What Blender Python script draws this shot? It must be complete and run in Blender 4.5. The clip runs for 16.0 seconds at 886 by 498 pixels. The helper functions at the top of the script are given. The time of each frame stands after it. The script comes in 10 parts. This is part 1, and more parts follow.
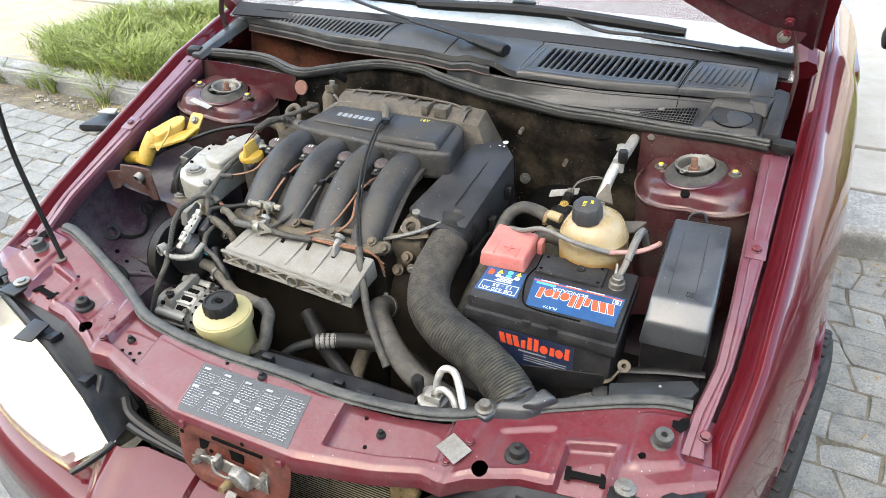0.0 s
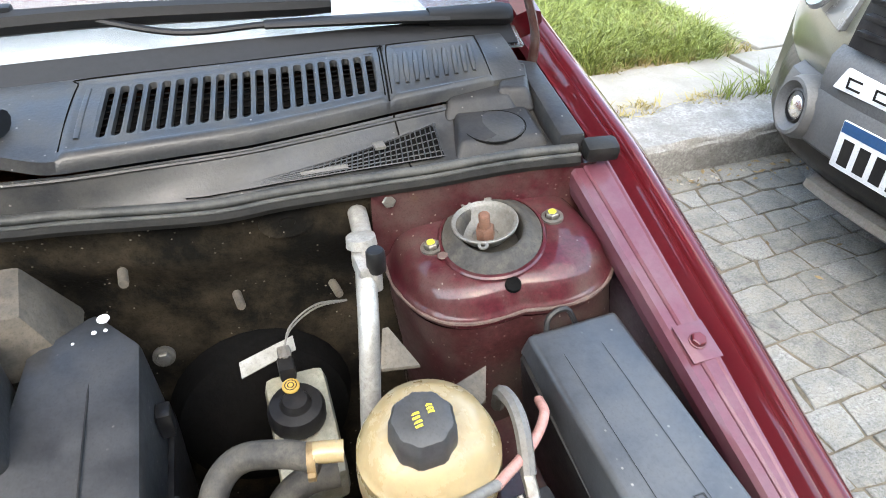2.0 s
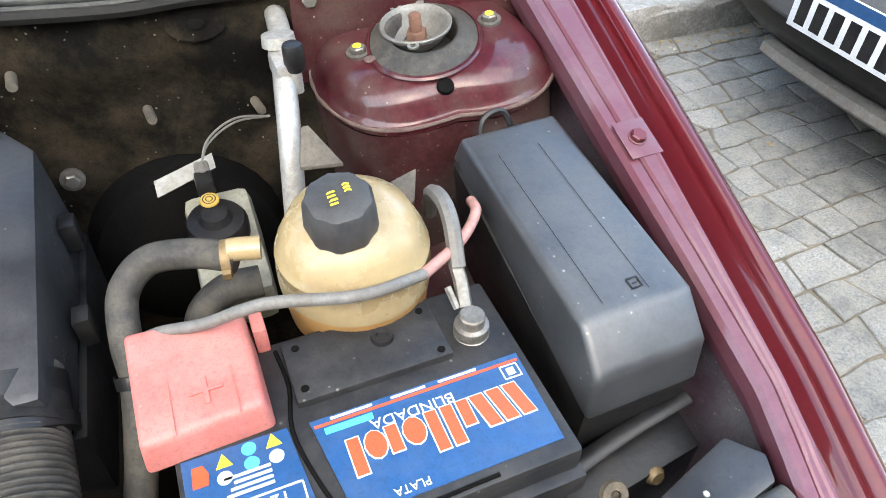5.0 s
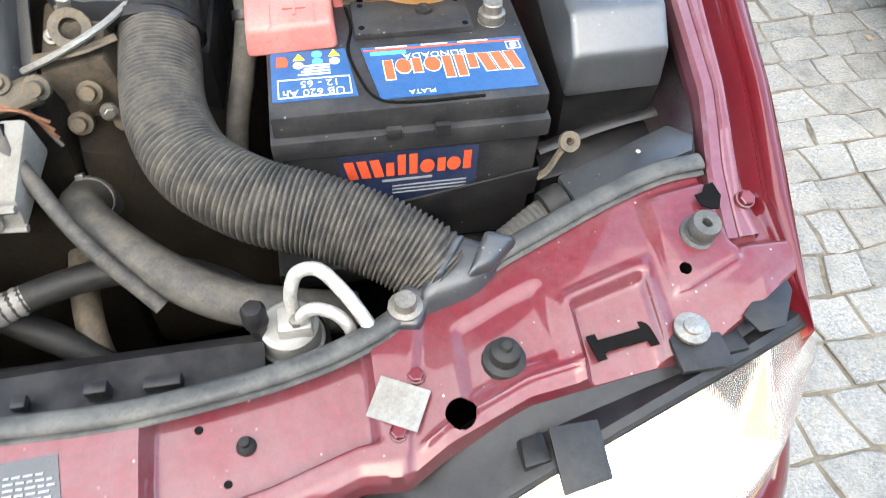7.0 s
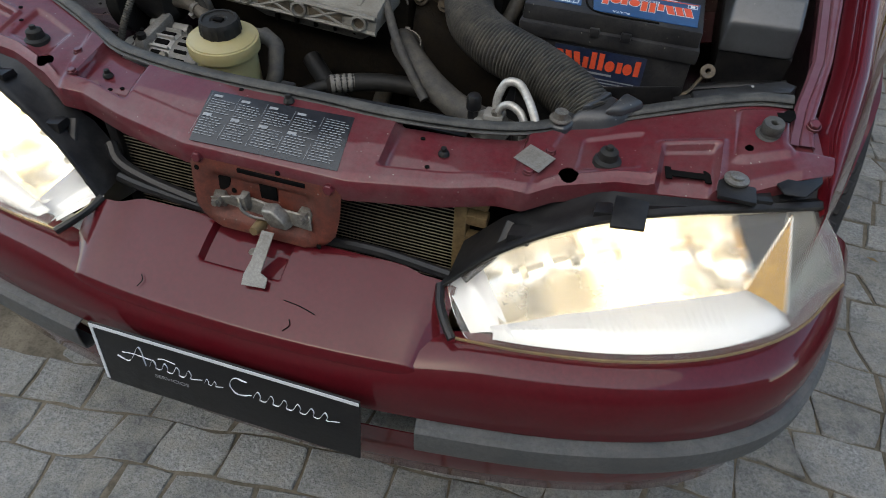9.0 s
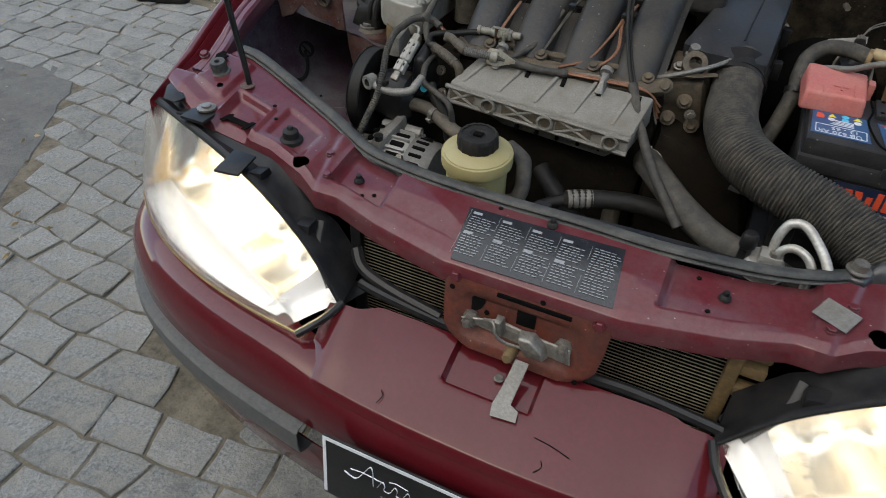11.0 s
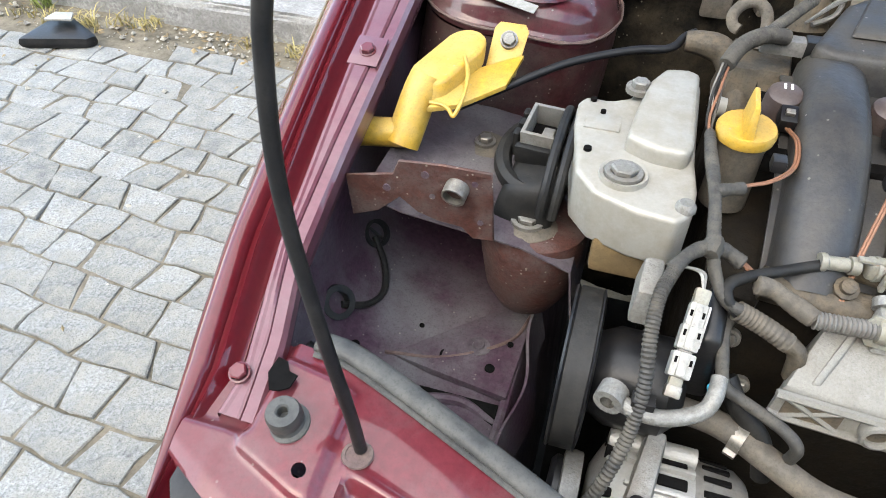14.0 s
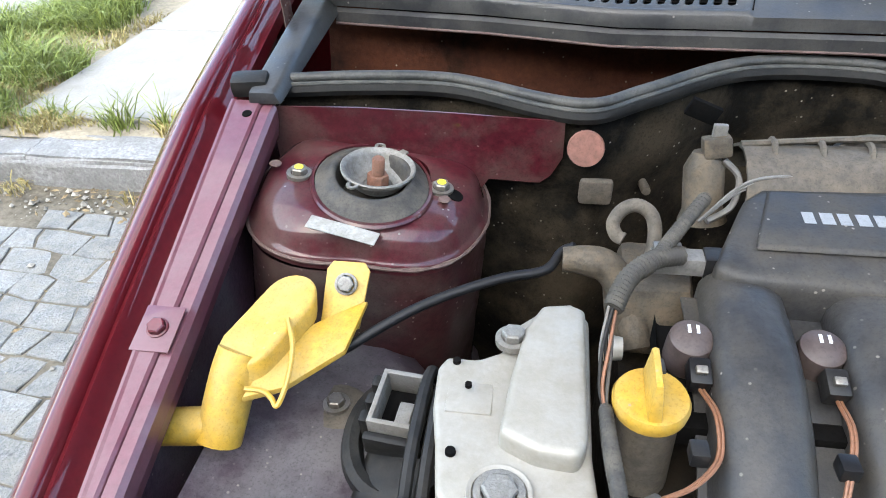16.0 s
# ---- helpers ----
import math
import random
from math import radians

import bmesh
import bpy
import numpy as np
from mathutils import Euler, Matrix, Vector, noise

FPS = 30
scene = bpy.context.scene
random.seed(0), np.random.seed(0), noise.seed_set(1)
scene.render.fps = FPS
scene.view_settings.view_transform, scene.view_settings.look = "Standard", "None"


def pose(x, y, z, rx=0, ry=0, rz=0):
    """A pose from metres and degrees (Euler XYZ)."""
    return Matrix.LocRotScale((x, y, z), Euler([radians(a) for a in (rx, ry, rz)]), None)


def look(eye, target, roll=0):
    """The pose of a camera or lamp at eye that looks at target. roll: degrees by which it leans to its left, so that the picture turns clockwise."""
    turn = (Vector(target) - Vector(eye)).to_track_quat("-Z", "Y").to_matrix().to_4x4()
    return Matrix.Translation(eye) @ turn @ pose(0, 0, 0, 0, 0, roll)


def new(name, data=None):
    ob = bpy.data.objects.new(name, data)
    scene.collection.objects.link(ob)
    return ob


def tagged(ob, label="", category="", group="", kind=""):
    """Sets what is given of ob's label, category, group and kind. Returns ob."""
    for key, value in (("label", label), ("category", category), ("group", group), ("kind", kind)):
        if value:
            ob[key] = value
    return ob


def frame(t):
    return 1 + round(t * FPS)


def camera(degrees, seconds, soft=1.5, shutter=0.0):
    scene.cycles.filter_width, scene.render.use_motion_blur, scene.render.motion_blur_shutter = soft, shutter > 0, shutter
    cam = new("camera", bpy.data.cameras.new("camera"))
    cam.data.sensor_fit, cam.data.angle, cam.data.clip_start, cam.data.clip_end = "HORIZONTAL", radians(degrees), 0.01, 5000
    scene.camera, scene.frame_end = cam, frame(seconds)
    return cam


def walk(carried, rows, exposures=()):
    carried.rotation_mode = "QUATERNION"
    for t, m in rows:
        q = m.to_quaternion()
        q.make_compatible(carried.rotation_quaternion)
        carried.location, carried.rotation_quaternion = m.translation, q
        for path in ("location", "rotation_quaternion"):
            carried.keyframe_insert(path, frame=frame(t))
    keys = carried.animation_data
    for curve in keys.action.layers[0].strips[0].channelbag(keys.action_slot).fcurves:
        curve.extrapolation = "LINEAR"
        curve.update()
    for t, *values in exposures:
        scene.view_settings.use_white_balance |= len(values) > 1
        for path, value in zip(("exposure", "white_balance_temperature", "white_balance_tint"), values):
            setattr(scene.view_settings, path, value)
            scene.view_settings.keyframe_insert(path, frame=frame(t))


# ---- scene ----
cam = camera(66.2, 16.0, soft=0.75, shutter=0.15)
PATH = [
    (0, (0.625, -0.691, 1.47), (-0.092, 0.798, 0.344), -1.7),
    (0.5, (0.542, -0.655, 1.454), (-0.006, 0.899, 0.321), -2.3),
    (1, (0.444, -0.485, 1.374), (0.176, 1.128, 0.222), -3.6),
    (1.5, (0.39, -0.216, 1.301), (0.477, 1.403, 0.131), -4.2),
    (2, (0.317, 0.004, 1.265), (0.861, 1.531, 0.093), -0.3),
    (2.5, (0.343, 0.064, 1.233), (0.909, 1.615, 0.104), -0.2),
    (3, (0.336, 0.072, 1.227), (0.915, 1.586, 0.056), 0.3),
    (3.2, (0.338, 0.066, 1.218), (0.911, 1.57, 0.031), -0.2),
    (5.5, (0.333, -0.07, 1.164), (0.909, 1.19, -0.278), 2.1),
    (6, (0.321, -0.114, 1.163), (0.881, 1.083, -0.339), 2.6),
    (6.5, (0.305, -0.188, 1.171), (0.778, 0.954, -0.401), 3.4),
    (7, (0.319, -0.32, 1.16), (0.6, 0.868, -0.424), 3.6),
    (7.5, (0.346, -0.458, 1.164), (0.465, 0.802, -0.385), 4.6),
    (8, (0.403, -0.616, 1.145), (0.342, 0.7, -0.36), 3.8),
    (8.2, (0.429, -0.68, 1.153), (0.297, 0.649, -0.336), 3.4),
    (10.3, (0.334, -0.845, 1.229), (-0.264, 0.561, -0.062), 2.6),
    (10.5, (0.279, -0.838, 1.227), (-0.329, 0.571, -0.055), 2.1),
    (11, (0.157, -0.801, 1.219), (-0.472, 0.599, -0.064), 2.1),
    (11.5, (0.035, -0.702, 1.215), (-0.65, 0.659, -0.081), 0.7),
    (12, (-0.077, -0.61, 1.203), (-0.741, 0.745, -0.109), 1.8),
    (12.5, (-0.235, -0.507, 1.178), (-0.794, 0.886, -0.144), -0.0),
    (13, (-0.359, -0.405, 1.156), (-0.854, 0.992, -0.187), 0.7),
    (13.5, (-0.411, -0.305, 1.142), (-0.89, 1.106, -0.191), 1.9),
    (14, (-0.434, -0.238, 1.145), (-0.851, 1.176, -0.206), 1.0),
    (14.5, (-0.425, -0.165, 1.151), (-0.778, 1.27, -0.197), 0.5),
    (15, (-0.419, -0.087, 1.151), (-0.751, 1.407, -0.136), 0.2),
    (15.5, (-0.418, -0.02, 1.168), (-0.727, 1.531, -0.056), -0.8),
    (16, (-0.407, 0.004, 1.174), (-0.681, 1.61, 0.015), -2.0),
]
walk(cam, [(t, look(eye, target, roll)) for t, eye, target, roll in PATH],
     exposures=[(0, 3.42, 8100, 4), (1, 3.48, 8050, 4), (1.5, 3.57, 8000, 4), (2.5, 3.68, 7750, 4), (5.5, 3.6, 7800, 4), (6.2, 3.76, 7800, 4), (7, 3.9, 7900, 4), (7.5, 3.15, 7750, 4), (8, 1.9, 7550, 4), (10.5, 1.8, 7950, 4), (11.5, 2.07, 7950, 4), (12.5, 2.1, 8000, 4), (13.3, 2.85, 7950, 4), (14, 3.45, 7800, 4), (16, 3.42, 7250, 4)])
# ---------------------------------------------------------------- light
world = bpy.data.worlds.new("sky")
scene.world = world
world.use_nodes = True
_n = world.node_tree.nodes
_sky = _n.new("ShaderNodeTexSky")
_sky.sky_type, _sky.sun_disc = "NISHITA", False
_sky.sun_elevation, _sky.sun_rotation = radians(45), radians(200)
_sky.air_density, _sky.dust_density, _sky.ozone_density = 0.8, 0.6, 0.6
_n["Background"].inputs["Strength"].default_value = 0.15
world.node_tree.links.new(_sky.outputs[0], _n["Background"].inputs["Color"])
_sun = new("sun", bpy.data.lights.new("sun", "SUN"))
_sun.data.energy, _sun.data.angle, _sun.data.color = 0.62, radians(105), (1.0, 0.94, 0.85)
_sun.matrix_basis = look((-1.3, -2.2, 3.4), (0, 0, 0))


# ---------------------------------------------------------------- materials
def mat(name, col, rough=0.5, metal=0.0, dust=0.0, dustcol=(0.22, 0.18, 0.14), scale=9.0, fine=140.0, bump=0.15, coat=0.0, vary=0.25,
        trans=0.0, spec=0.5, rnd=0.0, sss=0.0, spots=0.0, grit=0.3, relief=0.002):
    """A surface with two scales of variation, settled dust and fine relief."""
    m = bpy.data.materials.new(name)
    m.use_nodes = True
    nt, L = m.node_tree, m.node_tree.links
    b = nt.nodes["Principled BSDF"]
    tc = nt.nodes.new("ShaderNodeTexCoord")

    def noise_tex(s, detail, rough_=0.6):
        t = nt.nodes.new("ShaderNodeTexNoise")
        t.inputs["Scale"].default_value, t.inputs["Detail"].default_value, t.inputs["Roughness"].default_value = s, detail, rough_
        L.new(tc.outputs["Object"], t.inputs["Vector"])
        return t

    def ramp(src, lo, hi):
        r = nt.nodes.new("ShaderNodeMapRange")
        r.inputs["From Min"].default_value, r.inputs["From Max"].default_value = lo, hi
        L.new(src, r.inputs["Value"])
        return r.outputs["Result"]

    def mix(a, c, f, mode="MIX"):
        x = nt.nodes.new("ShaderNodeMix")
        x.data_type, x.blend_type = "RGBA", mode
        for sock, v in ((x.inputs[6], a), (x.inputs[7], c), (x.inputs[0], f)):
            if isinstance(v, (tuple, float, int)):
                sock.default_value = (*v, 1) if isinstance(v, tuple) else v
            else:
                L.new(v, sock)
        return x.outputs[2]

    big, small = noise_tex(scale, 5), noise_tex(fine, 3)
    c = mix(tuple(v * (1 - vary) for v in col), tuple(min(1, v * (1 + vary)) for v in col), ramp(small.outputs["Fac"], 0.3, 0.7))
    c = mix(c, tuple(v * (1 - vary) for v in col), ramp(big.outputs["Fac"], 0.45, 0.75))
    if rnd:
        oi, ge = nt.nodes.new("ShaderNodeObjectInfo"), nt.nodes.new("ShaderNodeNewGeometry")
        add = nt.nodes.new("ShaderNodeMath")
        add.operation = "ADD"
        L.new(oi.outputs["Random"], add.inputs[0])
        L.new(ge.outputs["Random Per Island"], add.inputs[1])
        fr = nt.nodes.new("ShaderNodeMath")
        fr.operation = "FRACT"
        L.new(add.outputs[0], fr.inputs[0])
        hs = nt.nodes.new("ShaderNodeHueSaturation")
        L.new(c, hs.inputs["Color"])
        mr = nt.nodes.new("ShaderNodeMapRange")
        mr.inputs["To Min"].default_value, mr.inputs["To Max"].default_value = 1 - rnd, 1 + rnd
        L.new(fr.outputs[0], mr.inputs["Value"])
        L.new(mr.outputs[0], hs.inputs["Value"])
        c = hs.outputs["Color"]
    r = rough
    if dust:
        d = noise_tex(scale * 2.3, 8, 0.7)
        f = nt.nodes.new("ShaderNodeMath")
        f.operation = "MULTIPLY"
        L.new(ramp(d.outputs["Fac"], 0.42, 0.64), f.inputs[0])
        f.inputs[1].default_value = dust
        c = mix(c, dustcol, f.outputs[0])
        rr = nt.nodes.new("ShaderNodeMapRange")
        rr.inputs["To Min"].default_value, rr.inputs["To Max"].default_value = rough, min(1, rough + 0.4)
        L.new(f.outputs[0], rr.inputs["Value"])
        L.new(rr.outputs[0], b.inputs["Roughness"])
    else:
        rr = nt.nodes.new("ShaderNodeMapRange")
        rr.inputs["To Min"].default_value, rr.inputs["To Max"].default_value = max(0, rough - 0.08), min(1, rough + 0.1)
        L.new(big.outputs["Fac"], rr.inputs["Value"])
        L.new(rr.outputs[0], b.inputs["Roughness"])
    if spots:
        # crumbs of pale dirt, strewn unevenly
        vo = nt.nodes.new("ShaderNodeTexVoronoi")
        vo.inputs["Scale"].default_value = 210.0
        L.new(tc.outputs["Object"], vo.inputs["Vector"])
        sp = nt.nodes.new("ShaderNodeSeparateColor")
        L.new(vo.outputs["Color"], sp.inputs[0])
        k1, k2 = nt.nodes.new("ShaderNodeMath"), nt.nodes.new("ShaderNodeMath")
        k1.operation = k2.operation = "MULTIPLY"
        L.new(ramp(vo.outputs["Distance"], 0.30, 0.16), k1.inputs[0])
        L.new(ramp(sp.outputs[0], 1 - 0.13 * spots, 1 - 0.13 * spots + 0.03), k1.inputs[1])
        L.new(k1.outputs[0], k2.inputs[0])
        L.new(ramp(noise_tex(14, 3).outputs["Fac"], 0.40, 0.60), k2.inputs[1])
        c = mix(c, (0.23, 0.21, 0.18), k2.outputs[0])
    if grit:
        v = noise_tex(fine * 3.1, 2, 0.7)
        k = nt.nodes.new("ShaderNodeMath")
        k.operation, k.inputs[1].default_value = "MULTIPLY", grit
        L.new(ramp(v.outputs["Fac"], 0.52, 0.66), k.inputs[0])
        c = mix(c, tuple(q * 0.35 for q in col), k.outputs[0])
    L.new(c, b.inputs["Base Color"])
    b.inputs["Metallic"].default_value = metal
    b.inputs["Coat Weight"].default_value, b.inputs["Coat Roughness"].default_value = coat, 0.05
    b.inputs["Coat IOR"].default_value = 1.40
    b.inputs["Transmission Weight"].default_value = trans
    b.inputs["Specular IOR Level"].default_value = spec
    if sss:
        b.inputs["Subsurface Weight"].default_value, b.inputs["Subsurface Radius"].default_value = sss, (0.03, 0.018, 0.008)
        b.inputs["Subsurface Scale"].default_value = 0.6
    if bump:
        bp = nt.nodes.new("ShaderNodeBump")
        bp.inputs["Strength"].default_value, bp.inputs["Distance"].default_value = bump, relief
        L.new(small.outputs["Fac"], bp.inputs["Height"])
        L.new(bp.outputs["Normal"], b.inputs["Normal"])
    return m


def glow(name, col, strength):
    m = bpy.data.materials.new(name)
    m.use_nodes = True
    b = m.node_tree.nodes["Principled BSDF"]
    b.inputs["Emission Color"].default_value, b.inputs["Emission Strength"].default_value = (*col, 1), strength
    return m


PAINT = mat("burgundy_paint", (0.074, 0.0042, 0.0076), 0.45, 0.0, dust=0.10, dustcol=(0.080, 0.034, 0.036), coat=0.95, bump=0.004, vary=0.12, grit=0.04, spec=0.08, scale=5)
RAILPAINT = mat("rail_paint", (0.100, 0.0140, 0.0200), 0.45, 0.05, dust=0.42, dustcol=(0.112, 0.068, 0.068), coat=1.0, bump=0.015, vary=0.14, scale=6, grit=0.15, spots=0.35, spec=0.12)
# burgundy with some dust, paled to pink for the sky's sheen on the flange
STRIPPAINT = mat("flange_paint_sky_sheen", (0.112, 0.0345, 0.0470), 0.40, 0.1, dust=0.35, dustcol=(0.145, 0.092, 0.098), coat=0.9, bump=0.01, vary=0.10, scale=7, grit=0.08, spec=0.2)
BAYPAINT = mat("bay_paint", (0.058, 0.0080, 0.0125), 0.40, 0.05, dust=0.75, dustcol=(0.082, 0.054, 0.046), coat=0.85, bump=0.08, vary=0.30, scale=6, spots=0.5, spec=0.2)
BAYDIRT = mat("grimy_bay_paint", (0.046, 0.015, 0.0155), 0.42, 0.05, dust=1.0, dustcol=(0.072, 0.053, 0.045), coat=0.5, bump=0.15, vary=0.35, scale=5, spots=1.0, spec=0.2)
APRON = mat("apron_paint", (0.062, 0.034, 0.049), 0.42, 0.10, dust=1.0, dustcol=(0.116, 0.108, 0.112), bump=0.35, scale=4.0, coat=0.4, spots=0.8, spec=0.2)
RUST = mat("rusty_steel", (0.066, 0.026, 0.020), 0.55, 0.15, dust=0.9, dustcol=(0.090, 0.066, 0.060), bump=0.7, scale=20, spots=1.0, spec=0.25, coat=0.2)
BLACK = mat("black_plastic", (0.008, 0.008, 0.009), 0.34, dust=0.34, dustcol=(0.038, 0.035, 0.031), bump=0.14, scale=11, spec=0.3)
BOX = mat("fusebox_plastic", (0.028, 0.030, 0.033), 0.36, dust=0.45, dustcol=(0.066, 0.068, 0.070), bump=0.10, scale=6, spec=0.9, spots=0.35)
COWL = mat("cowl_plastic", (0.022, 0.0225, 0.024), 0.34, dust=0.6, dustcol=(0.062, 0.058, 0.050), bump=0.16, scale=9, fine=260, spec=0.5, spots=0.35)
MANI = mat("manifold_plastic", (0.026, 0.026, 0.027), 0.40, dust=0.6, dustcol=(0.070, 0.061, 0.048), bump=0.25, scale=6, spots=0.6, spec=0.3)
GRIME = mat("grimy_metal", (0.074, 0.063, 0.049), 0.55, 0.25, dust=0.8, dustcol=(0.145, 0.112, 0.076), bump=0.6, scale=22, spec=0.2)
DUSTY = mat("dusty_plastic", (0.080, 0.070, 0.058), 0.6, dust=0.6, dustcol=(0.155, 0.130, 0.098), bump=0.25, scale=16, spec=0.2)
INSUL = mat("firewall_mat", (0.0075, 0.0068, 0.0058), 0.75, dust=1.0, dustcol=(0.046, 0.036, 0.0245), bump=0.5, scale=4.0, fine=130, spots=0.5, relief=0.003, spec=0.06)
# near-black for openings and black parts, and for shade painted into hollows
DARK = mat("black_and_shade", (0.005, 0.005, 0.005), 0.85, dust=0.3, dustcol=(0.012, 0.010, 0.009), bump=0.3, spec=0.03)
# grimy casting for block and gearbox, with the deep bay's shade in its colour
BLOCK = mat("shade_dark_casting", (0.012, 0.010, 0.008), 0.6, 0.2, dust=0.6, dustcol=(0.026, 0.020, 0.013), bump=0.6, scale=18, spec=0.1)
WIPER = mat("wiper_black", (0.006, 0.006, 0.007), 0.5, dust=0.2, dustcol=(0.02, 0.02, 0.02), bump=0.05, spec=0.3)
RUBBER = mat("rubber", (0.010, 0.010, 0.010), 0.5, dust=0.45, dustcol=(0.037, 0.034, 0.029), bump=0.2, scale=20, spec=0.22)
SEAL = mat("seal_rubber", (0.036, 0.037, 0.036), 0.42, dust=0.7, dustcol=(0.098, 0.094, 0.084), bump=0.1, scale=12, spec=0.3)
HOSE = mat("hose_rubber", (0.042, 0.040, 0.037), 0.55, dust=0.6, dustcol=(0.108, 0.096, 0.077), bump=0.3, scale=20, spec=0.22)
ALU = mat("cast_aluminium", (0.27, 0.262, 0.243), 0.42, 0.3, dust=0.4, dustcol=(0.19, 0.175, 0.145), bump=0.3, fine=420, vary=0.08, grit=0.08)
# one aluminium in two tones: cover dimmed against light on its tilt, mount lifted
CASTING = mat("cover_casting_dimmed", (0.20, 0.192, 0.171), 0.62, 0.15, dust=0.6, dustcol=(0.15, 0.134, 0.106), bump=0.35, fine=420, vary=0.15, spec=0.3)
MOUNTA = mat("mount_casting_lifted", (0.275, 0.260, 0.228), 0.42, 0.2, dust=0.55, dustcol=(0.195, 0.174, 0.136), bump=0.12, fine=260, vary=0.06, grit=0.03, scale=14, spots=0.3)
CLEARP = mat("milky_plastic", (0.21, 0.20, 0.165), 0.38, dust=0.55, dustcol=(0.13, 0.118, 0.09), bump=0.08, sss=0.1, scale=25)
ALUD = mat("dusty_aluminium", (0.20, 0.195, 0.18), 0.5, 0.35, dust=0.6, dustcol=(0.14, 0.12, 0.095), bump=0.45, fine=260)
STEEL = mat("zinc_steel", (0.24, 0.225, 0.20), 0.38, 0.7, dust=0.5, dustcol=(0.12, 0.10, 0.075), bump=0.15, scale=30)
BRIGHT = mat("bright_tube", (0.40, 0.385, 0.355), 0.34, 0.4, dust=0.3, dustcol=(0.25, 0.225, 0.18), bump=0.08, scale=20)
YELLOW = mat("yellow_plastic", (0.43, 0.255, 0.032), 0.40, dust=0.75, dustcol=(0.36, 0.265, 0.095), bump=0.1, vary=0.2, scale=9, spots=0.3)
REDCAP = mat("faded_red_plastic", (0.43, 0.122, 0.104), 0.5, dust=0.5, dustcol=(0.47, 0.21, 0.18), bump=0.08, vary=0.1, spots=0.3)
CREAM = mat("cream_plastic", (0.31, 0.262, 0.125), 0.36, dust=0.25, dustcol=(0.24, 0.20, 0.10), bump=0.04, vary=0.06, sss=0.15, scale=9, grit=0.05)
TANK = mat("tank_plastic", (0.315, 0.238, 0.130), 0.24, dust=0.3, dustcol=(0.27, 0.20, 0.105), bump=0.03, vary=0.08, sss=0.25, grit=0.06, spots=0.2, scale=5)
FLUID = mat("tank_fluid_plastic", (0.34, 0.170, 0.055), 0.26, dust=0.4, dustcol=(0.31, 0.195, 0.085), bump=0.03, vary=0.10, sss=0.2, grit=0.06, scale=5)
WHITEP = mat("white_plastic", (0.29, 0.285, 0.265), 0.42, dust=0.5, dustcol=(0.18, 0.165, 0.135), bump=0.08, scale=25)
GREYP = mat("grey_plastic", (0.135, 0.13, 0.12), 0.48, dust=0.5, dustcol=(0.12, 0.10, 0.078), bump=0.15, scale=16)
BROWNP = mat("coil_plastic", (0.062, 0.046, 0.043), 0.42, dust=0.4, dustcol=(0.095, 0.078, 0.070), bump=0.1, spec=0.3)
BATT = mat("battery_case", (0.016, 0.016, 0.0175), 0.42, dust=0.35, dustcol=(0.060, 0.056, 0.050), bump=0.15, scale=12, spots=0.4, spec=0.3)
BLUE = mat("label_blue", (0.012, 0.062, 0.165), 0.32, dust=0.25, dustcol=(0.06, 0.10, 0.17), bump=0.03, vary=0.12, scale=25)
DBLUE = mat("label_dark_blue", (0.010, 0.018, 0.048), 0.4, dust=0.3, dustcol=(0.05, 0.06, 0.09), bump=0.03)
INKR = mat("ink_red", (0.60, 0.075, 0.03), 0.4, bump=0, vary=0.05)
INKW = mat("ink_white", (0.62, 0.64, 0.66), 0.4, bump=0, vary=0.05)
INKC = mat("ink_cyan", (0.05, 0.50, 0.70), 0.4, bump=0, vary=0.05)
INKY = mat("ink_yellow", (0.85, 0.70, 0.05), 0.4, bump=0, vary=0.05)
INKG = mat("ink_grey", (0.22, 0.23, 0.24), 0.5, bump=0, vary=0.1)
PLATE = mat("plate_film", (0.012, 0.015, 0.020), 0.18, 0.0, dust=0.12, dustcol=(0.06, 0.06, 0.06), bump=0.02, spec=0.6)
COPPER = mat("copper_wire", (0.21, 0.095, 0.052), 0.5, 0.2, bump=0.05)
PINK = mat("pink_tube", (0.40, 0.19, 0.165), 0.4, dust=0.4, dustcol=(0.26, 0.21, 0.17), bump=0.05)
SCREEN = mat("windscreen_glass", (0.62, 0.66, 0.70), 0.04, trans=0.9, bump=0, vary=0.0, dust=0.06, dustcol=(0.5, 0.5, 0.5), grit=0)
LENS = mat("lamp_lens", (0.98, 0.97, 0.95), 0.10, trans=0.95, bump=0.0, vary=0.0, grit=0)
LENS.node_tree.nodes["Principled BSDF"].inputs["IOR"].default_value = 1.12
_lt = LENS.node_tree
_wv, _wb, _wc = _lt.nodes.new("ShaderNodeTexWave"), _lt.nodes.new("ShaderNodeBump"), _lt.nodes.new("ShaderNodeTexCoord")
_wv.inputs["Scale"].default_value = 150.0
_wb.inputs["Strength"].default_value, _wb.inputs["Distance"].default_value = 0.22, 0.001
_lt.links.new(_wc.outputs["Object"], _wv.inputs["Vector"])
_lt.links.new(_wv.outputs["Fac"], _wb.inputs["Height"])
_lt.links.new(_wb.outputs["Normal"], _lt.nodes["Principled BSDF"].inputs["Normal"])
# the amber dust colour paints warm reflections into the chrome
CHROME = mat("lamp_chrome", (0.88, 0.85, 0.79), 0.22, 0.85, dust=0.2, dustcol=(0.80, 0.66, 0.42), scale=5, bump=0.03, vary=0.05, grit=0)
AMBERR = mat("amber_chrome", (0.72, 0.42, 0.09), 0.3, 0.45, bump=0.05, vary=0.2, grit=0, scale=30)
